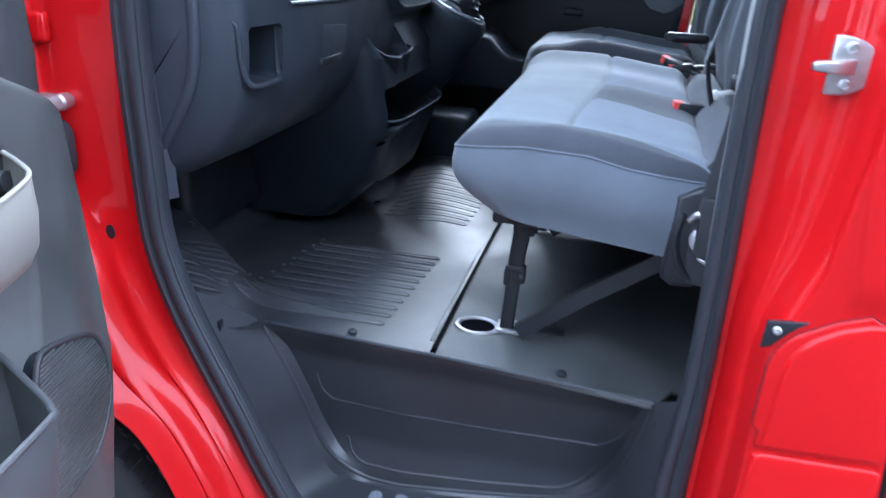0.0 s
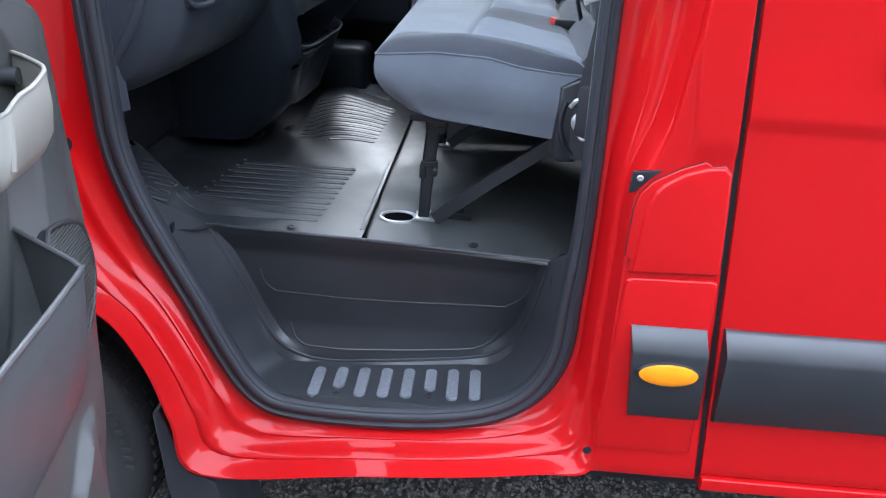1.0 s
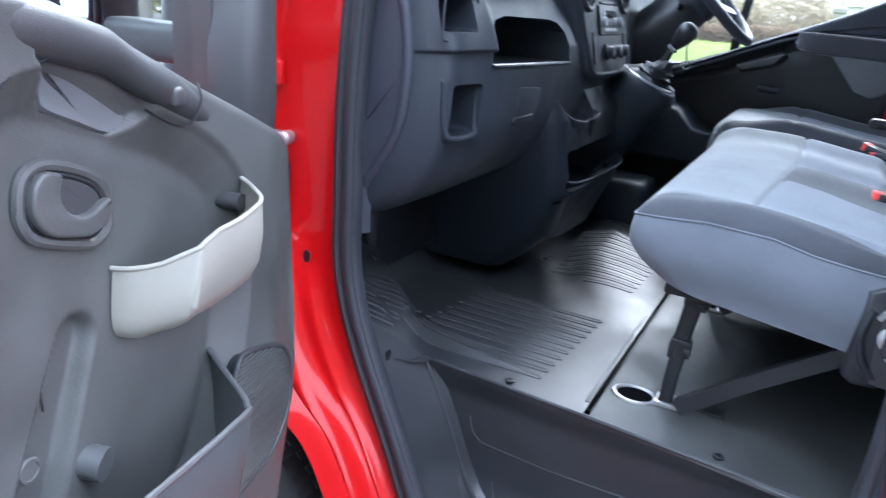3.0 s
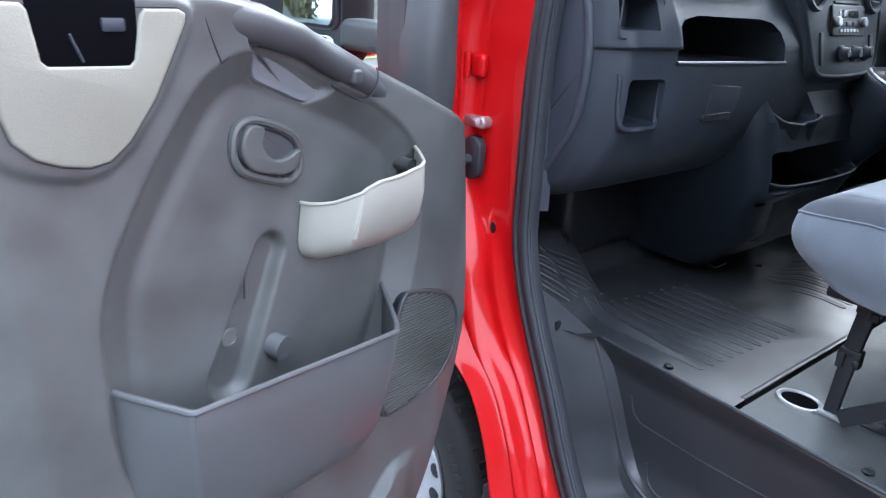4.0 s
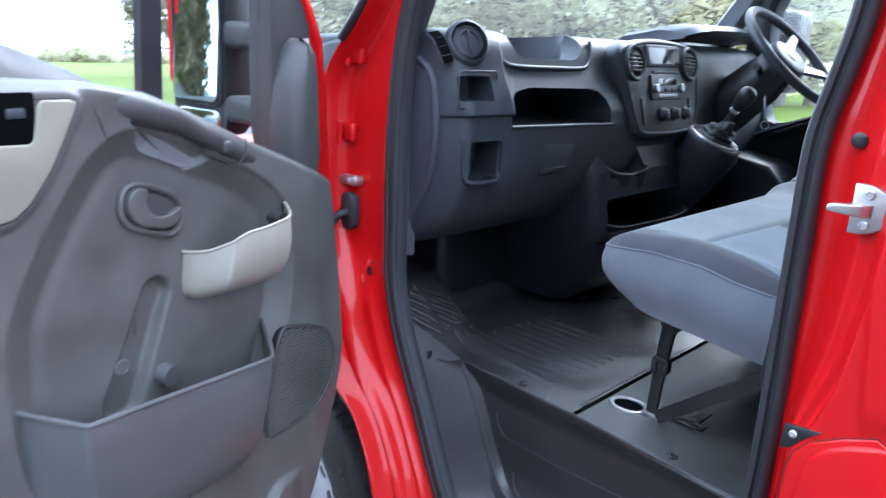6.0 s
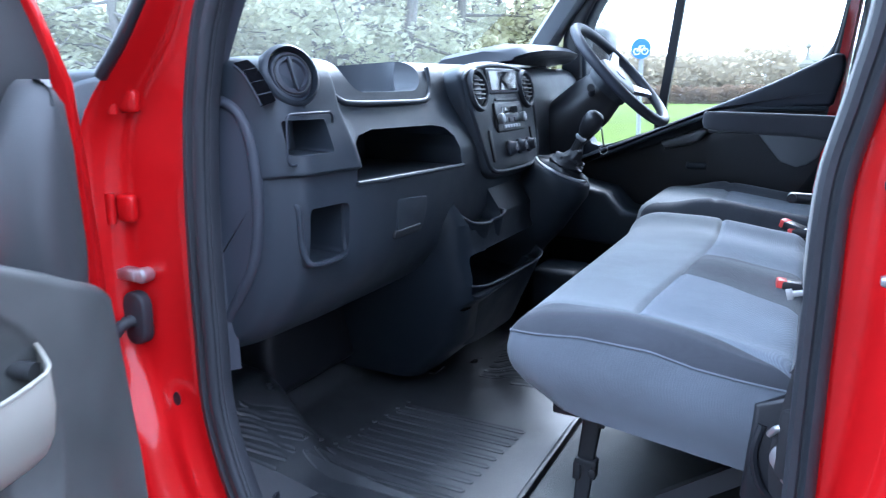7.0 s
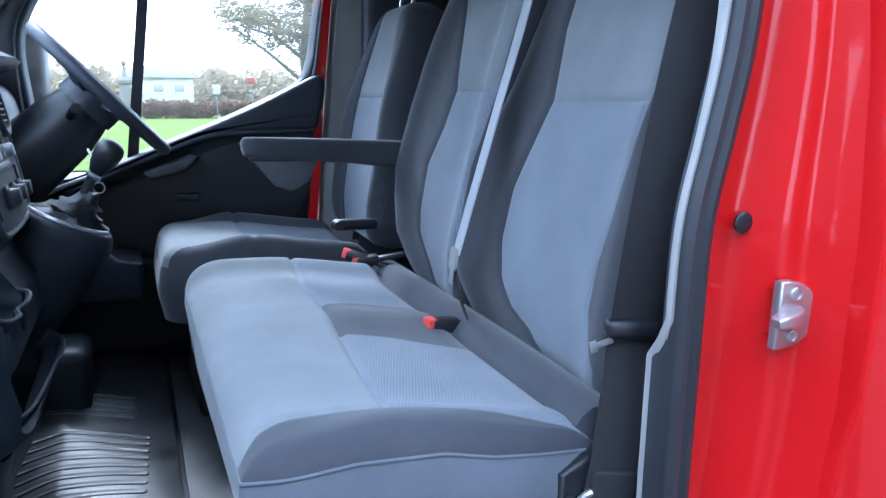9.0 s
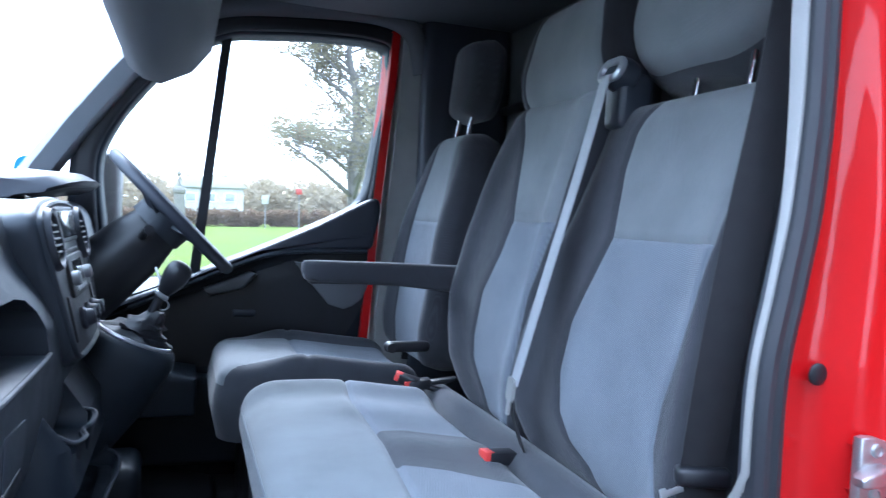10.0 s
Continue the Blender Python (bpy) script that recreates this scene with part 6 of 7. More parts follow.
def pocket_section(a, b, c, d, v, t=0.0):
    """A pocket's plan at one height: from the rear foot a over the bends b and c to the front foot d, v proud of the trim."""
    pts = [(a, -.016), (a - .008, .14 * v - t), (a + (b - a) * .8, .80 * v - t), (b, .965 * v - t), (b - .022, v - t), ((b + c) / 2, v + .003 - t), (c + .02, v - t), (c, .93 * v - t), (c - (c - d) * .25, .70 * v - t), (d, -.030)]
    return spline([(x, y, 0) for x, y in pts], 4)


def pocket_shell(levels, slope, th=.004):
    """An open-topped pocket out of plans at rising heights; slope(u) lifts its rim."""
    z0, z1 = levels[0][0], levels[-1][0]

    def ring(l, t):
        return [Vector((p.x, p.y, l[0] + slope(p.x) * (l[0] - z0) / (z1 - z0))) for p in pocket_section(*l[1:], t)]
    outer = [ring(l, 0) for l in levels]
    lip = [Vector((p.x, p.y - .0015, p.z + .003)) for p in outer[-1]]
    return loft(outer + [lip] + [ring(l, th) for l in levels[::-1]], ring=False)


def pocket_lip(levels, slope, r):
    return tube([Vector((p.x, p.y - .002, levels[-1][0] + slope(p.x))) for p in pocket_section(*levels[-1][1:])], r, 8)


def bin_slope(u):
    return lerp_at([(.29, .012), (.33, -.002), (.37, -.012), (.60, .0), (.745, .004), (.80, .016)], u)


def cup_slope(u):
    return lerp_at([(.235, .050), (.27, .042), (.30, .031), (.36, .024), (.40, .021), (.425, .014), (.445, .0), (.46, -.010), (.485, -.015)], u)


BIN = [(.694, .66, .60, .50, .43, .004), (.700, .715, .655, .46, .375, .026), (.714, .752, .692, .435, .335, .048), (.738, .778, .717, .415, .305, .068), (.775, .790, .733, .402, .292, .082), (.84, .796, .741, .390, .287, .090), (.90, .798, .744, .381, .287, .094), (.955, .799, .745, .375, .289, .096)]
part("map_pocket", pocket_shell(BIN, bin_slope), POCKET, pdoor, "deep grey door bin", angle=55)
part("bin_lip", pocket_lip(BIN, bin_slope, .0045), POCKET, pdoor)
CUP = [(1.062, .470, .420, .32, .250, .010), (1.070, .482, .435, .31, .242, .030), (1.084, .487, .444, .303, .236, .050), (1.102, .488, .447, .299, .233, .062), (1.13, .486, .442, .296, .232, .066), (1.165, .482, .430, .299, .234, .066)]
part("cup_pocket", pocket_shell(CUP, cup_slope), BEIGE, pdoor, "pale stone-coloured small pocket", angle=55)
part("cup_lip", pocket_lip(CUP, cup_slope, .0032), BEIGE, pdoor)
part("cup_ridge", tube(spline([(.427, .061, 1.176), (.437, .062, 1.140), (.446, .061, 1.106)], 4), .004, 8), BEIGE, pdoor)
part("pocket_stud", tube([(.272, -.03, 1.180), (.272, .016, 1.180)], .012, 14), DOORTRIM_DARK, pdoor)
part("bin_stud", tube([(.535, -.03, .935), (.528, .0, .932)], .020, 16), POCKET, pdoor)
part("channel_plug", lathe([(.0145, 0), (.0135, .003), (.0105, .0035), (.0100, .0015), (.0005, .0015)], plane((.610, -.0225, .972), (1, 0, 0), (0, 0, -1)), 22), DOORTRIM, pdoor)
part("moulded_mark", box(.566, .572, -.0385, -.0355, 1.015, 1.055, .001, 1), DOORTRIM, pdoor)

# loudspeaker grille
grl = [(.256, .948), (.215, .939), (.177, .926), (.140, .906), (.119, .872), (.112, .83), (.117, .792), (.144, .752), (.185, .727), (.262, .716), (.315, .722), (.318, .78), (.300, .86), (.283, .92), (.272, .942)]
grl_s = [(p.x, p.y) for p in spline([(a, b, 0) for a, b in grl], 3, True)]
grille = part("speaker_grille", prism(grl_s, .02, -.0125, XZ, b=.001), BLACK, pdoor, "louvred loudspeaker grille")
part("grille_rim", rim(grl_s, .0042, XZ, -.012), DOORTRIM_DARK, grille)
for k in range(36):
    z = .722 + k * .0062
    ins = [u for u in [.10 + .23 * i / 120 for i in range(121)] if poly_depth(grl_s, u, z) > .005]
    if len(ins) > 3:
        part("louvre", box(min(ins), max(ins), .0122, .0152, z - .0019, z + .0019, .0008, 1), DOORTRIM, grille)

# window frame, glass and corner cover
part("corner_cover", loft([[Vector((u, v, z)) for u, v in ((a, -.06), (a + .004, -.020 + i), (a + .022, -.004 + i), ((a + b) / 2 + .01, .004 + i), (b - .022, .0 + i), (b - .004, -.015 + i), (b, -.06))] for z, a, b, i in ((1.235, .122, .205, -.006), (1.30, .124, .232, .0), (1.36, .128, .234, .0), (1.435, .131, .226, .0), (1.49, .135, .206, -.004), (1.512, .142, .190, -.014), (1.522, .155, .175, -.03))]), DOORTRIM_DARK, pdoor, "grey mirror corner cover", angle=50)
part("window_frame", join(loft([[Vector((u, v, z)) for u, v in ((a, -.11), (a, -.07), (b - .03, -.066), (b - .022, -.055), (b - .006, -.055), (b, -.075), (b, -.11))] for z, a, b in ((1.24, .10, .215), (1.35, .105, .236), (1.55, .11, .236), (1.62, .14, .236), (1.72, .21, .26))]),
                          loft([[Vector((u + o, v, z)) for u, v in ((.20, -.11), (.20, -.055), (.26, -.055), (.26, -.11))] for z, o in ((1.68, 0), (2.0, .24))]),
                          box(.44, .97, -.11, -.055, 1.98, 2.04, .008), box(.945, .995, -.11, -.055, 1.44, 2.0, .008)), DOORTRIM_DARK, pdoor, "dark grey window frame")
part("window_divider", loft([[Vector((u + o, v, z)) for u, v in ((-.020, -.09), (-.020, -.07), (.020, -.07), (.020, -.09))] for z, o in ((1.36, .492), (1.60, .482), (2.0, .470))]), BLACK, pdoor, "black glass divider")
glass = part("window_glass", box(.236, .95, -.084, -.080, 1.30, 1.99, 0), GLASS, pdoor, "clear door glass")
glass.visible_shadow = False
part("sill_wedge", loft([[Vector((u, v, z)) for v, z in ((-.045, z0 - .02), (-.055, z0 + .004), (-.075, z1), (-.11, z1 + .004), (-.12, z1 - .03))] for u, z0, z1 in ((.50, 1.392, 1.396), (.58, 1.425, 1.430), (.64, 1.442, 1.462), (.72, 1.449, 1.492), (.84, 1.455, 1.525), (1.0, 1.456, 1.550))]), DOORTRIM_DARK, pdoor, "dark sloping window sill", angle=50)
part("frame_edge", loft([[Vector((u + o, v, z)) for u, v in ((.040, -.105), (.040, -.075), (.046, -.064), (.062, -.062), (.085, -.105))] for z, o in ((1.15, .0), (1.243, .004), (1.40, .016), (1.516, .030), (1.60, .070), (1.75, .15), (2.0, .33))]), RED, pdoor, "red door frame edge", angle=60)

# door mirror on two arms
mirror = part("mirror_housing", loft([[Vector((u, v, z)) for v, z in rrect(-.500 + i, -.318 - i, 1.290 + i, 1.76 - i, .03)] for u, i in ((.118, .0), (.10, -.004), (.05, .0), (.01, .02), (-.02, .05))]), BLACK, pdoor, "tall black and red door mirror")
part("mirror_cap", loft([[Vector((u, v, z)) for v, z in rrect(-.512 + i, -.472, 1.40, 1.765 - i, .03)] for u, i in ((.122, .002), (.10, -.002), (.04, .0), (.0, .02), (-.035, .06))]), RED, mirror, "red mirror cap")
part("mirror_rim", rim(rrect(-.488, -.328, 1.364, 1.752, .02), .006, plane((.121, 0, 0), (0, 1, 0), (0, 0, 1))), BLACK, mirror)
part("mirror_glass", prism(rrect(-.484, -.332, -.190, .190, .016), -.004, .004, plane((.118, 0, 1.558), (0, 1, 0), (-.07, 0, .9975)), b=.002), MIRROR, mirror, "pale reflecting mirror glass")
part("wide_angle_glass", prism(rrect(-.482, -.336, 1.302, 1.350, .02), -.006, .126, plane((0, 0, 0), (0, 1, 0), (0, 0, 1)), b=.006), MIRROR, mirror, "small convex mirror glass")
for z in (1.325, 1.490):
    part("mirror_arm", box(.05, .12, -.33, -.10, z, z + .06, .015, 3), DOORTRIM_DARK, mirror)

# ---- windscreen, far pillar and driver door ----
part("windscreen", loft([[Vector((x, y, z)) for x, z in ((-1.0, 1.475), (-.20, 2.22), (-.196, 2.217), (-.996, 1.472))] for y in (.10, 1.94)]), SCREEN, van, "clear windscreen").visible_shadow = False
part("screen_pillar", loft([[Vector((x, y, z)) for x, y in ((cx - .055, 1.86), (cx - .02, 1.80), (cx + .035, 1.82), (cx + .05, 1.88), (cx + .03, 1.95), (cx - .05, 1.95))] for cx, z in ((-.60, 1.49), (-.51, 1.62), (-.405, 1.78), (-.295, 1.93), (-.19, 2.06), (-.09, 2.19))]), PILLAR, van, "pale grey windscreen pillar", angle=50)
part("near_screen_pillar", loft([[Vector((x, y, z)) for x, y in ((cx - .10, .140), (cx - .02, .138), (cx + .02, .155), (cx - .01, .20), (cx - .10, .19))] for cx, z in ((-.62, 1.40), (-.53, 1.53), (-.45, 1.66), (-.31, 1.86), (-.15, 2.04), (-.06, 2.12))]), PLASTIC, van, "dark near windscreen pillar", angle=50)
part("dash_pillar_trim", loft([[Vector((x, y, z)) for x, y in ((-.56 + o, .15), (-.50 + o, .135), (-.465 + o, .14), (-.455 + o, .16), (-.50 + o, .20), (-.56 + o, .20))] for z, o in ((1.02, .01), (1.25, .0), (1.42, .0), (1.54, .01), (1.62, .045), (1.70, .085))]), PLASTIC, van, "dark grey door pillar trim", angle=50)
part("screen_header", box(-.24, -.10, .10, 1.94, 2.11, 2.22, .02, 3), HEADLINER, van)
visor = [[Vector((x, y, z)) for x, z in ((-.255, 2.04), (-.275, 1.98), (-.265, 1.935), (-.225, 1.905), (-.18, 1.895), (-.10, 1.935), (-.05, 2.0), (-.04, 2.06))] for y in (.70, 1.0, 1.30, 1.52, 1.72)]
part("sun_visor", loft(visor), HEADLINER, van, "dark overhead visor shelf", angle=60)

ddoor = thing("driver_door", "closed driver door with dark trim and a large window", "van door", at=(.1, 1.92, .4))
WIN = [(-.30, 1.30), (-.12, 1.345), (.026, 1.408), (.10, 1.44), (.185, 1.478), (.289, 1.528), (.413, 1.594), (.452, 1.66), (.470, 1.78), (.490, 1.93), (.497, 2.06), (.475, 2.114), (.30, 2.118), (.10, 2.100), (.003, 2.083), (-.118, 2.018), (-.225, 1.902), (-.306, 1.778), (-.34, 1.668), (-.325, 1.50)]
OUT = [(-.42, .98), (-.20, .98), (.04, .98), (.15, .98), (.25, .98), (.36, .98), (.47, 1.20), (.478, 1.50), (.505, 1.78), (.530, 1.98), (.540, 2.12), (.50, 2.172), (.30, 2.178), (.10, 2.165), (-.02, 2.145), (-.15, 2.07), (-.27, 1.94), (-.37, 1.81), (-.42, 1.70), (-.42, 1.30)]


def door_frame(y0, y1, f0, f1):
    a = [Vector((p.x, 0, p.z)) for p in spline([(x, 0, z) for x, z in WIN], 5, True)]
    b = [Vector((p.x, 0, p.z)) for p in spline([(x, 0, z) for x, z in OUT], 5, True)]
    rings = []
    for s, y in ((f0, y1 + .05), (f0, y0 + .012), (f0 + .06, y0 + .002), (f0 + .12, y0), ((f0 + f1) / 2, y0), (f1, y0), (f1, y1)):
        rings.append([p + (q - p) * s + Vector((0, y, 0)) for p, q in zip(a, b)])
    return loft([list(r) for r in zip(*rings)], ring=False, cyc=True)


part("door_trim", door_frame(1.885, 1.93, 0.0, 1.0), CONSOLE, ddoor, "dark grey door trim", angle=50)
part("door_lower", box(-.46, .505, 1.90, 1.96, .62, 1.05, .02), CONSOLE, ddoor)
part("frame_edge", door_frame(1.872, 1.90, .15, .75), BLACK, ddoor, "black window surround", angle=50)
win = part("window_glass", box(-.38, .51, 1.934, 1.938, 1.26, 2.15, 0), SIDE_GLASS, ddoor, "clear driver window")
win.visible_shadow = False
part("divider", loft([[Vector((x + o, y, z)) for x, y in ((-.016, 1.925), (.014, 1.925), (.014, 1.95), (-.016, 1.95))] for z, o in ((1.33, -.074), (2.12, .003))]), BLACK, ddoor, "black window divider")
cap = [(-.32, 1.258), (-.142, 1.332), (.026, 1.408), (.10, 1.440), (.185, 1.478), (.289, 1.527), (.413, 1.594), (.46, 1.618), (.484, 1.610), (.490, 1.57), (.474, 1.50), (.458, 1.455), (.35, 1.450), (.15, 1.430), (.04, 1.390), (-.32, 1.225)]
part("sill_cap", prism([(p.x, p.y) for p in spline([(a, b, 0) for a, b in cap], 3, True)], -1.90, -1.845, XZ, b=.016), PLASTIC, ddoor, "swept dark window sill cap")
part("sill_line", tube(spline([(-.25, 1.85, 1.262), (.04, 1.848, 1.392), (.15, 1.846, 1.430), (.26, 1.846, 1.444), (.45, 1.846, 1.450)], 6), .008, 8), PLASTIC_MID, ddoor)
part("pale_panel", prism([(.225, 1.408), (.470, 1.402), (.474, 1.355), (.444, 1.292), (.415, 1.268), (.385, 1.258), (.334, 1.273), (.285, 1.330)], -1.89, -1.870, XZ, b=.006), PANEL, ddoor, "smooth grey trim panel")
part("door_pull", prism([(-.045, 1.322), (.090, 1.375), (.112, 1.366), (.072, 1.324), (-.028, 1.296)], -1.89, -1.845, XZ, b=.012), POCKET, ddoor, "grey door pull")
dh2 = part("handle_dish", rim(rrect(.0, .125, 1.216, 1.278, .028), .008, XZ, -1.882), PLASTIC_MID, ddoor, "oval handle dish")
part("dish_well", prism(rrect(.004, .121, 1.220, 1.274, .025), -1.89, -1.881, XZ, b=.001), BLACK, dh2)
part("lever", box(.040, .112, 1.868, 1.882, 1.232, 1.258, .008, 3), PLASTIC_MID, dh2)
part("door_bin", prism([(-.40, 1.10), (.30, 1.02), (.32, .80), (-.40, .80)], -1.90, -1.80, XZ, b=.02), CONSOLE, ddoor, "dark door bin")
part("side_console", prism([(-.36, 1.19), (-.18, 1.16), (-.12, 1.10), (-.06, 1.09), (-.06, .98), (-.36, .98)], -1.86, -1.66, XZ, b=.02), CONSOLE, ddoor, "dark moulded bin edge")
part("red_frame", loft([[Vector((x + o, y, z)) for x, y in ((.505, 1.90), (.508, 1.872), (.534, 1.868), (.545, 1.93), (.50, 1.95))] for z, o in ((1.05, -.075), (1.25, -.060), (1.55, -.045), (1.80, -.026), (2.02, -.008), (2.16, .0))]), RED, ddoor, "red painted door frame")
part("far_pillar_trim", loft([[Vector((x + o, y, z)) for x, y in ((.548, 1.885), (.555, 1.862), (.60, 1.858), (.64, 1.84), (.70, 1.86), (.70, 1.95), (.55, 1.95))] for z, o in ((1.0, -.07), (1.3, -.06), (1.6, -.042), (1.9, -.02), (2.2, -.01))]), GREYTRIM, van, "light grey far pillar trim", angle=45)
part("far_pillar_lining", box(.60, .90, 1.80, 1.96, .75, 2.26, .03, 3), PLASTIC, van)
part("roof_rail_trim", tube(spline([(-.30, 1.86, 1.93), (-.16, 1.86, 2.09), (-.02, 1.86, 2.165), (.2, 1.86, 2.195), (.45, 1.86, 2.205), (.57, 1.86, 2.16), (.61, 1.86, 2.03)], 6), .035, 12), HEADLINER, van)
dm = part("door_mirror", box(-.42, -.30, 2.05, 2.22, 1.40, 1.72, .03, 3), BLACK, ddoor, "black door mirror")
part("mirror_arm", box(-.40, -.34, 1.97, 2.08, 1.44, 1.50, .01), BLACK, dm)
drv_belt = thing("driver_seat_belt", "black driver belt on the far pillar", "seat belt", at=(.6, 1.83, 1.2))
part("webbing", strap([(.66, 1.82, 1.95), (.64, 1.83, 1.5), (.60, 1.84, 1.1)], (1, 0, 0), .046, .002), WEB_BLACK, drv_belt)
part("loop", xf(rim(rrect(-.03, .03, -.012, .012, .01), .006), plane((.655, 1.812, 1.86), (1, 0, 0), (0, 0, 1))), CHROME, drv_belt)
# fittings high behind the seats
rack = thing("bulkhead_fittings", "dark straps and fittings on the cab bulkhead", "fittings", at=(.88, 1.3, 1.6))
part("rail", tube([(.88, .25, 1.93), (.88, 1.9, 1.93)], .015, 10), BLACKSTEEL, rack)
part("hook", tube(spline([(.87, 1.42, 1.92), (.84, 1.42, 1.85), (.85, 1.42, 1.79), (.88, 1.42, 1.80)], 5), .008, 8), STEEL, rack)
part("strap_end", box(.85, .88, 1.28, 1.34, 1.72, 1.92, .01), BLACK, rack)


# ---- outside: lawns, hedge, trees, signs; all tilted so that the horizon fits the camera's view ----
HORIZON_TILT = Matrix.Rotation(radians(-1.9), 4, 'Y')
indoors = {ob.name for ob in scene.objects if ob.name != "ground"}


def sheet(pts, z):
    return [Vector((x, y, GROUND + z)) for x, y in pts], [tuple(range(len(pts)))]


single("lawn", sheet([(-14, 17.5), (22, 17.5), (60, 80), (-25, 80)], .03), GRASS, "bright green mown lawn beyond the car park", "lawn", kind="structure")
single("field", sheet([(-14, -6), (-14, 9.5), (-120, 60), (-160, -90), (-30, -40)], .02), FIELD, "open green grass field", "field", kind="structure")


def leaves(centres, n, size, squash=1.0, seed=1):
    """Many small crossed leaf clumps scattered in the given blobs (x, y, z, radius)."""
    rnd = random.Random(seed)
    v, f = [], []
    total = sum(c[3] ** 2 for c in centres)
    for cx, cy, cz, r in centres:
        for _ in range(int(n * r * r / total)):
            a, b = rnd.uniform(0, 2 * math.pi), math.acos(rnd.uniform(-1, 1))
            d = r * rnd.uniform(.35, 1.0) ** .6
            p = Vector((cx + d * math.sin(b) * math.cos(a), cy + d * math.sin(b) * math.sin(a), cz + d * math.cos(b) * squash))
            t = Vector((rnd.uniform(-1, 1), rnd.uniform(-1, 1), rnd.uniform(-.6, .6))).normalized()
            s = t.orthogonal().normalized()
            w, l = size * rnd.uniform(.3, .7), size * rnd.uniform(.6, 1.4)
            k = len(v)
            v += [p - t * l, p + s * w, p + t * l, p - s * w]
            f.append((k, k + 1, k + 2, k + 3))
    return v, f


def branch_set(height, n, reach, seed, droop=.0, start=.3, twigs=3):
    """A tapered trunk with limbs and twigs; also gives the limbs' ends."""
    rnd = random.Random(seed)
    gs, ends = [], []
    trunk = [Vector((rnd.uniform(-.06, .06) * k, rnd.uniform(-.06, .06) * k, height * k / 8)) for k in range(9)]
    gs.append(tube(trunk, [height * .022 * (1 - .11 * k) for k in range(9)], 9))
    for i in range(n):
        t = start + (1 - start) * (i + rnd.random()) / n
        k = min(7, int(t * 8))
        p = trunk[k].lerp(trunk[k + 1], t * 8 - k)
        a = rnd.uniform(0, 2 * math.pi)
        l = reach * (1.15 - t) * rnd.uniform(.6, 1.2)
        d = Vector((math.cos(a), math.sin(a), rnd.uniform(.1, .8) - droop))
        q = [p, p + d * l * .5 + Vector((0, 0, rnd.uniform(0, .1) * l)), p + d * l]
        gs.append(tube(q, [height * .008 * (1.2 - t), height * .005 * (1.2 - t), height * .0018], 5))
        ends.append((q[1], l))
        ends.append((q[2], l))
        for _ in range(twigs):
            s = q[1].lerp(q[2], rnd.random())
            e = s + Vector((rnd.uniform(-1, 1), rnd.uniform(-1, 1), rnd.uniform(-.2, 1))).normalized() * l * rnd.uniform(.25, .5)
            gs.append(tube([s, e], [height * .0022, height * .0009], 4))
            ends.append((e, l))
    return join(*gs), ends


def pine(seed, height):
    t = thing("pine_tree", "tall pale olive pine with gaps in its crown", "tree", m=pose(0, 0, GROUND), group="pines")
    wood, ends = branch_set(height, 26, height * .30, seed, .45, .12, 2)
    part("trunk", wood, BARK, t)
    part("crown", leaves([(e.x, e.y, e.z, .35 + .16 * l) for e, l in ends], 3600, .16, .6, seed), LEAF, t, flat=True)
    return t


rnd = random.Random(11)
pines = [pine(3, 13.0), pine(4, 15.0), pine(8, 11.5)]
spots = []
for k in range(26):
    az = 107 + 40 * (k + rnd.random() * .7) / 26
    d = rnd.uniform(26, 44)
    spots.append((d * math.cos(radians(az)), d * math.sin(radians(az))))
for k, (x, y) in enumerate(spots):
    m = pose(x, y, GROUND, 0, 0, rnd.uniform(0, 360)) @ Matrix.Scale(rnd.uniform(.85, 1.15), 4)
    if k < 3:
        pines[k].matrix_basis = m
    else:
        c = copy_thing(pines[k % 3], m)
        c.scale = m.to_scale()


def bare_tree(name, x, y, height, seed, label):
    t = thing(name, label, "tree", m=pose(x, y, GROUND))
    wood, ends = branch_set(height, 44, height * .36, seed, .05, .14, 9)
    part("trunk", wood, BARK, t)
    part("crown", leaves([(e.x, e.y, e.z, .45) for e, l in ends], 42000, .075, 1, seed), LEAF_TWIG, t, "sparse early leaves", flat=True)
    return t


bare_tree("bare_tree", 6.4, 29, 12.5, 21, "large half-bare tree behind the hedge")
bare_tree("bare_tree", 14, 52, 10, 23, "half-bare tree far beyond the lawn")
bare_tree("bare_tree", -40.5, 19.5, 9, 29, "half-bare tree at the edge of the field")


def clumps(x0, x1, y0, y1, h0, h1, n, r, seed):
    q = random.Random(seed)
    out = []
    for _ in range(n):
        a = q.random()
        out.append((x0 + (x1 - x0) * a, q.uniform(y0, y1), GROUND + q.uniform(h0, h1), r * q.uniform(.6, 1.3)))
    return out


single("hedge", leaves(clumps(-12, 44, 59.2, 60.4, .15, 1.15, 1900, .36, 2), 76000, .11, 1, 2), LEAF_DRY, "low brown winter beech hedge", "hedge", kind="stuff", flat=True)
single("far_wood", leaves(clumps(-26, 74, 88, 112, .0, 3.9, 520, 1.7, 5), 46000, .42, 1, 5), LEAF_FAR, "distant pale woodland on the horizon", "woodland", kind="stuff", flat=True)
single("field_edge_wood", leaves([(-105 + .8 * k + .4 * math.sin(k), -40 + 2.6 * k, -.2 + .35 * math.sin(k * 1.7), 1.35) for k in range(34)], 26000, .34, 1, 7), LEAF, "dark tree line beyond the field", "woodland", kind="stuff", flat=True)
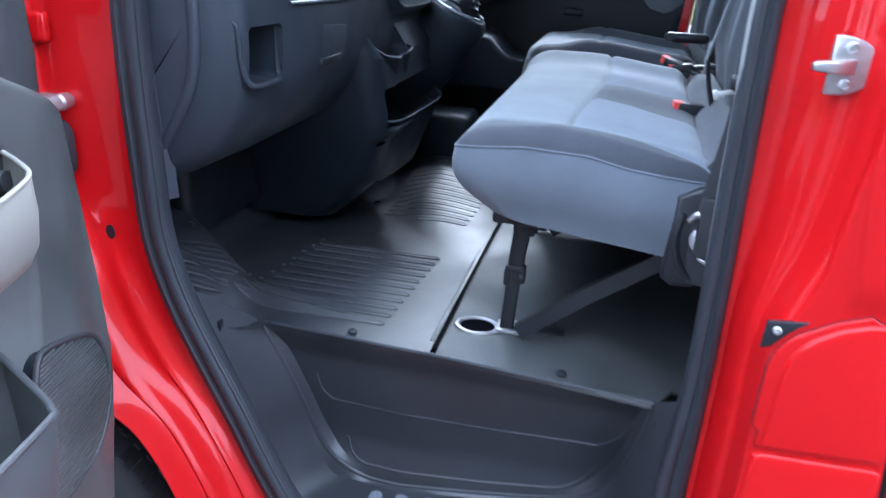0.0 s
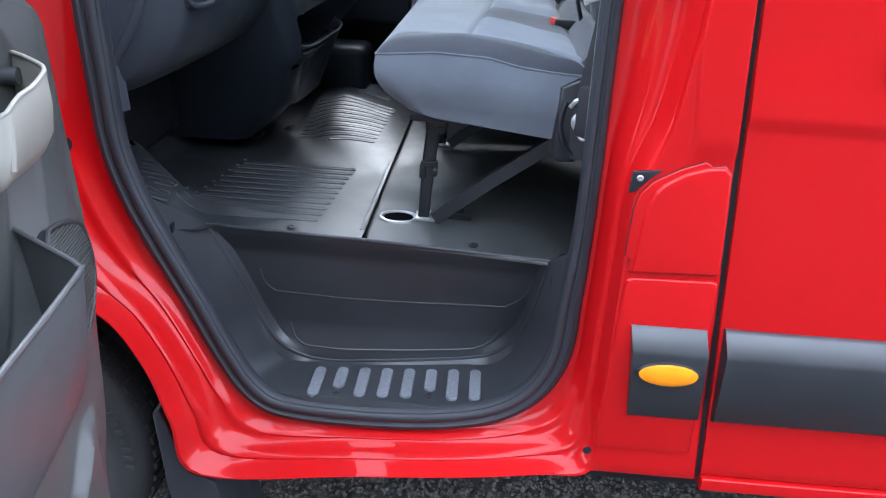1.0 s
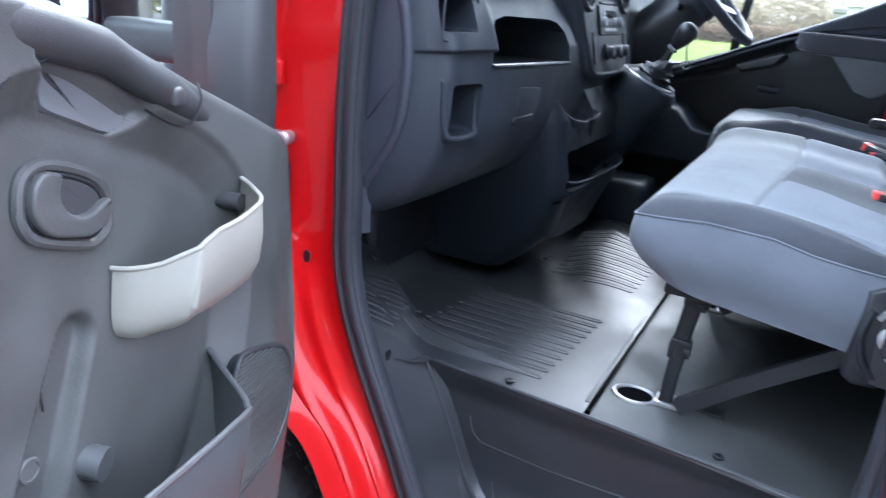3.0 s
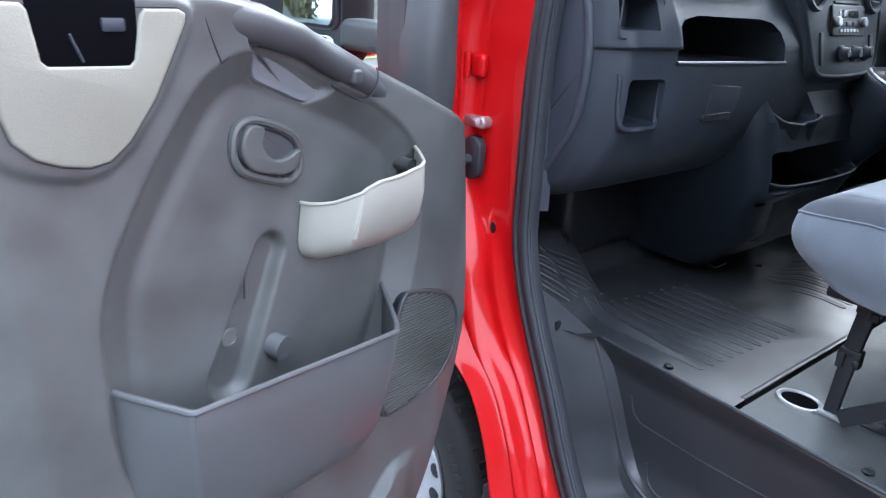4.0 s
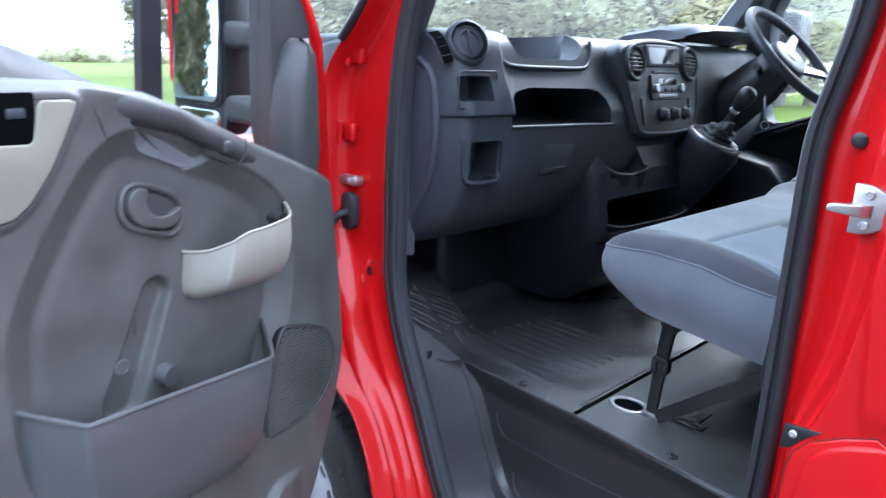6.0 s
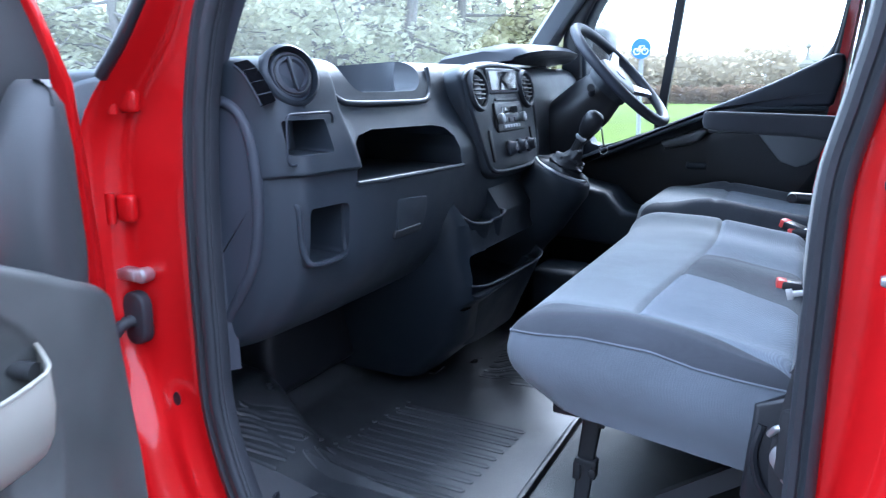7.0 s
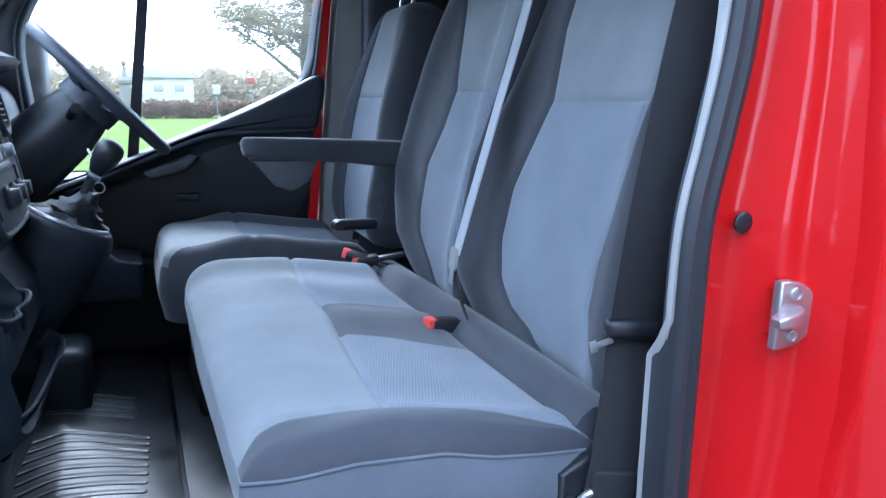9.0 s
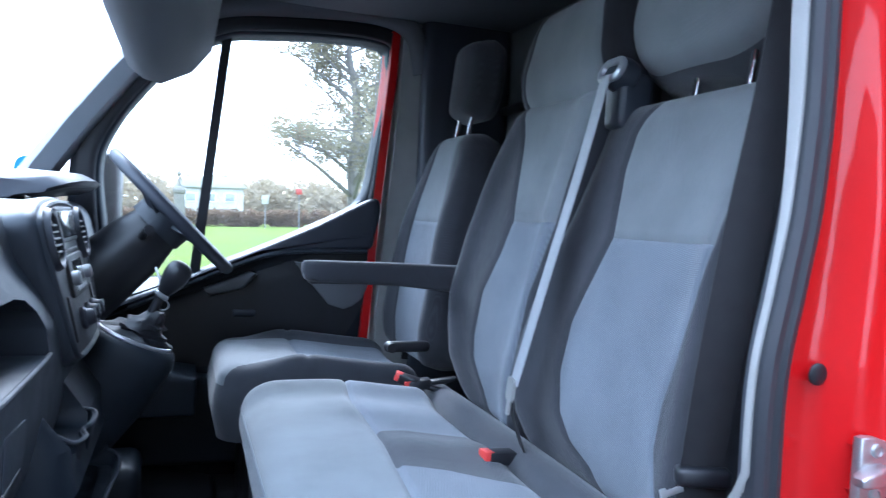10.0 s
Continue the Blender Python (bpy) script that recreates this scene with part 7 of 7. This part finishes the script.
single("wood_behind_pines", leaves([(48 * math.cos(radians(a)), 48 * math.sin(radians(a)), 3.0 + 2.5 * math.sin(a * 1.3), 3.8) for a in range(108, 150, 3)], 5000, .30, 1, 9), LEAF_OLIVE, "mixed woodland behind the pines", "woodland", kind="stuff", flat=True)

# Unseen trees, added to darken what the red paint reflects.
belt = [c for c in clumps(-34, 38, -22, -16, .2, 12.0, 690, 1.6, 15) if not -13.5 < c[0] < -4]      # a gap left so that the door mirror reflects open sky
single("wood_behind_camera", leaves(belt, 52000, .46, 1, 15), LEAF_TWIG, "dense tree belt along the car park", "woodland", kind="stuff", flat=True)

sign = thing("cycle_sign", "round blue cycle route sign on a grey post", "road sign", at=(-2.6, 13.9, GROUND))
part("post", tube([(-2.6, 13.95, GROUND), (-2.6, 13.95, 2.35)], .04, 12), GREY_GALV, sign)
part("sign_face", lathe([(.19, 0), (.19, .012), (.0005, .012)], plane((-2.6, 13.9, 2.17), (1, 0, 0), (0, 0, 1)), 36), BLUE, sign, "round blue sign face")
SG = plane((-2.6, 13.887, 2.17), (1, 0, 0), (0, 0, 1))
for cx in (-.075, .075):
    part("white_symbol", rim([(cx + .055 * math.cos(t * math.pi / 12), -.05 + .055 * math.sin(t * math.pi / 12)) for t in range(24)], .010, SG, .0), WHITE, sign)
part("white_symbol", xf(join(tube([(-.075, -.05, 0), (-.02, .05, 0), (.06, .05, 0), (.075, -.05, 0)], .010, 6), tube([(-.03, .05, 0), (.02, -.05, 0)], .010, 6)), SG), WHITE, sign)
MX = -0.35
mon = thing("stone_monument", "grey stone monument with a finial beyond the lawn", "monument", at=(MX, 55, GROUND))
part("plinth", loft([[Vector((MX + r * math.cos(radians(45 + 90 * k)), 55 + r * math.sin(radians(45 + 90 * k)), GROUND + z)) for k in range(4)] for r, z in ((.70, 0), (.70, .5), (.56, .6), (.52, 2.4), (.64, 2.5), (.64, 2.7), (.30, 2.95))]), STONE, mon, angle=20)
part("finial", lathe([(.17, 0), (.11, .3), (.09, .75), (.20, .9), (.15, 1.05), (.0005, 1.2)], Matrix.Translation((MX, 55, GROUND + 2.9)), 16), STONE, mon)
board = thing("notice_board", "pale notice board on a post beside the hedge", "notice board", at=(5.5, 55, GROUND))
part("board", box(5.3, 5.8, 54.95, 55, 1.75, 2.40, .01), FARWALL, board)
part("post", tube([(5.55, 55.04, GROUND), (5.55, 55.04, 1.8)], .03, 8), GREY_GALV, board)
disc = thing("red_road_sign", "small red and white road sign by the trees", "road sign", at=(8.0, 55, GROUND))
part("post", tube([(8.0, 55.05, GROUND), (8.0, 55.05, 2.6)], .03, 8), GREY_GALV, disc)
part("sign_face", box(7.75, 8.2, 54.96, 55, 2.5, 2.9, .01), SIGNRED, disc)
house = thing("white_house", "pale rendered house far beyond the hedge", "house", at=(2.6, 74, GROUND))
part("wall", box(-.6, 5.4, 74, 80, GROUND, 3.3, .02), FARWALL, house)
part("roof", prism([(-.9, 3.26), (5.7, 3.26), (4.6, 4.3), (.2, 4.3)], -80.3, -73.7, XZ, b=.05), FARWALL, house)
for x in (.0, 1.8, 3.6):
    w = part("window", box(x, x + 1.1, 73.93, 74.02, 1.9, 2.8, .02), WHITE, house)
    part("pane", box(x + .1, x + 1.0, 73.90, 73.94, 2.0, 2.7, .01), GREY_GALV, w)


def pebbles(n, seed):
    """Loose wet stones pressed into the surface beside and under the van."""
    q = random.Random(seed)
    v, f = [], []
    for _ in range(n):
        c = Vector((q.uniform(-1.2, 1.6), q.uniform(-.35, .9), GROUND))
        r = q.uniform(.003, .009)
        k = len(v)
        a = q.uniform(0, 3.14)
        for t in range(5):
            w = r * q.uniform(.7, 1.2)
            v.append(c + Vector((w * math.cos(a + t * 1.2566), w * math.sin(a + t * 1.2566), 0)))
        v.append(c + Vector((q.uniform(-.3, .3) * r, q.uniform(-.3, .3) * r, r * q.uniform(.5, 1.0))))
        f += [(k + t, k + (t + 1) % 5, k + 5) for t in range(5)]
    return v, f


single("loose_gravel", pebbles(26000, 4), GRAVEL, "dark wet loose gravel on the car park", "gravel", kind="stuff", flat=True)

for ob in list(scene.objects):
    if ob.parent is None and ob.name not in indoors:
        ob.matrix_basis = HORIZON_TILT @ ob.matrix_basis
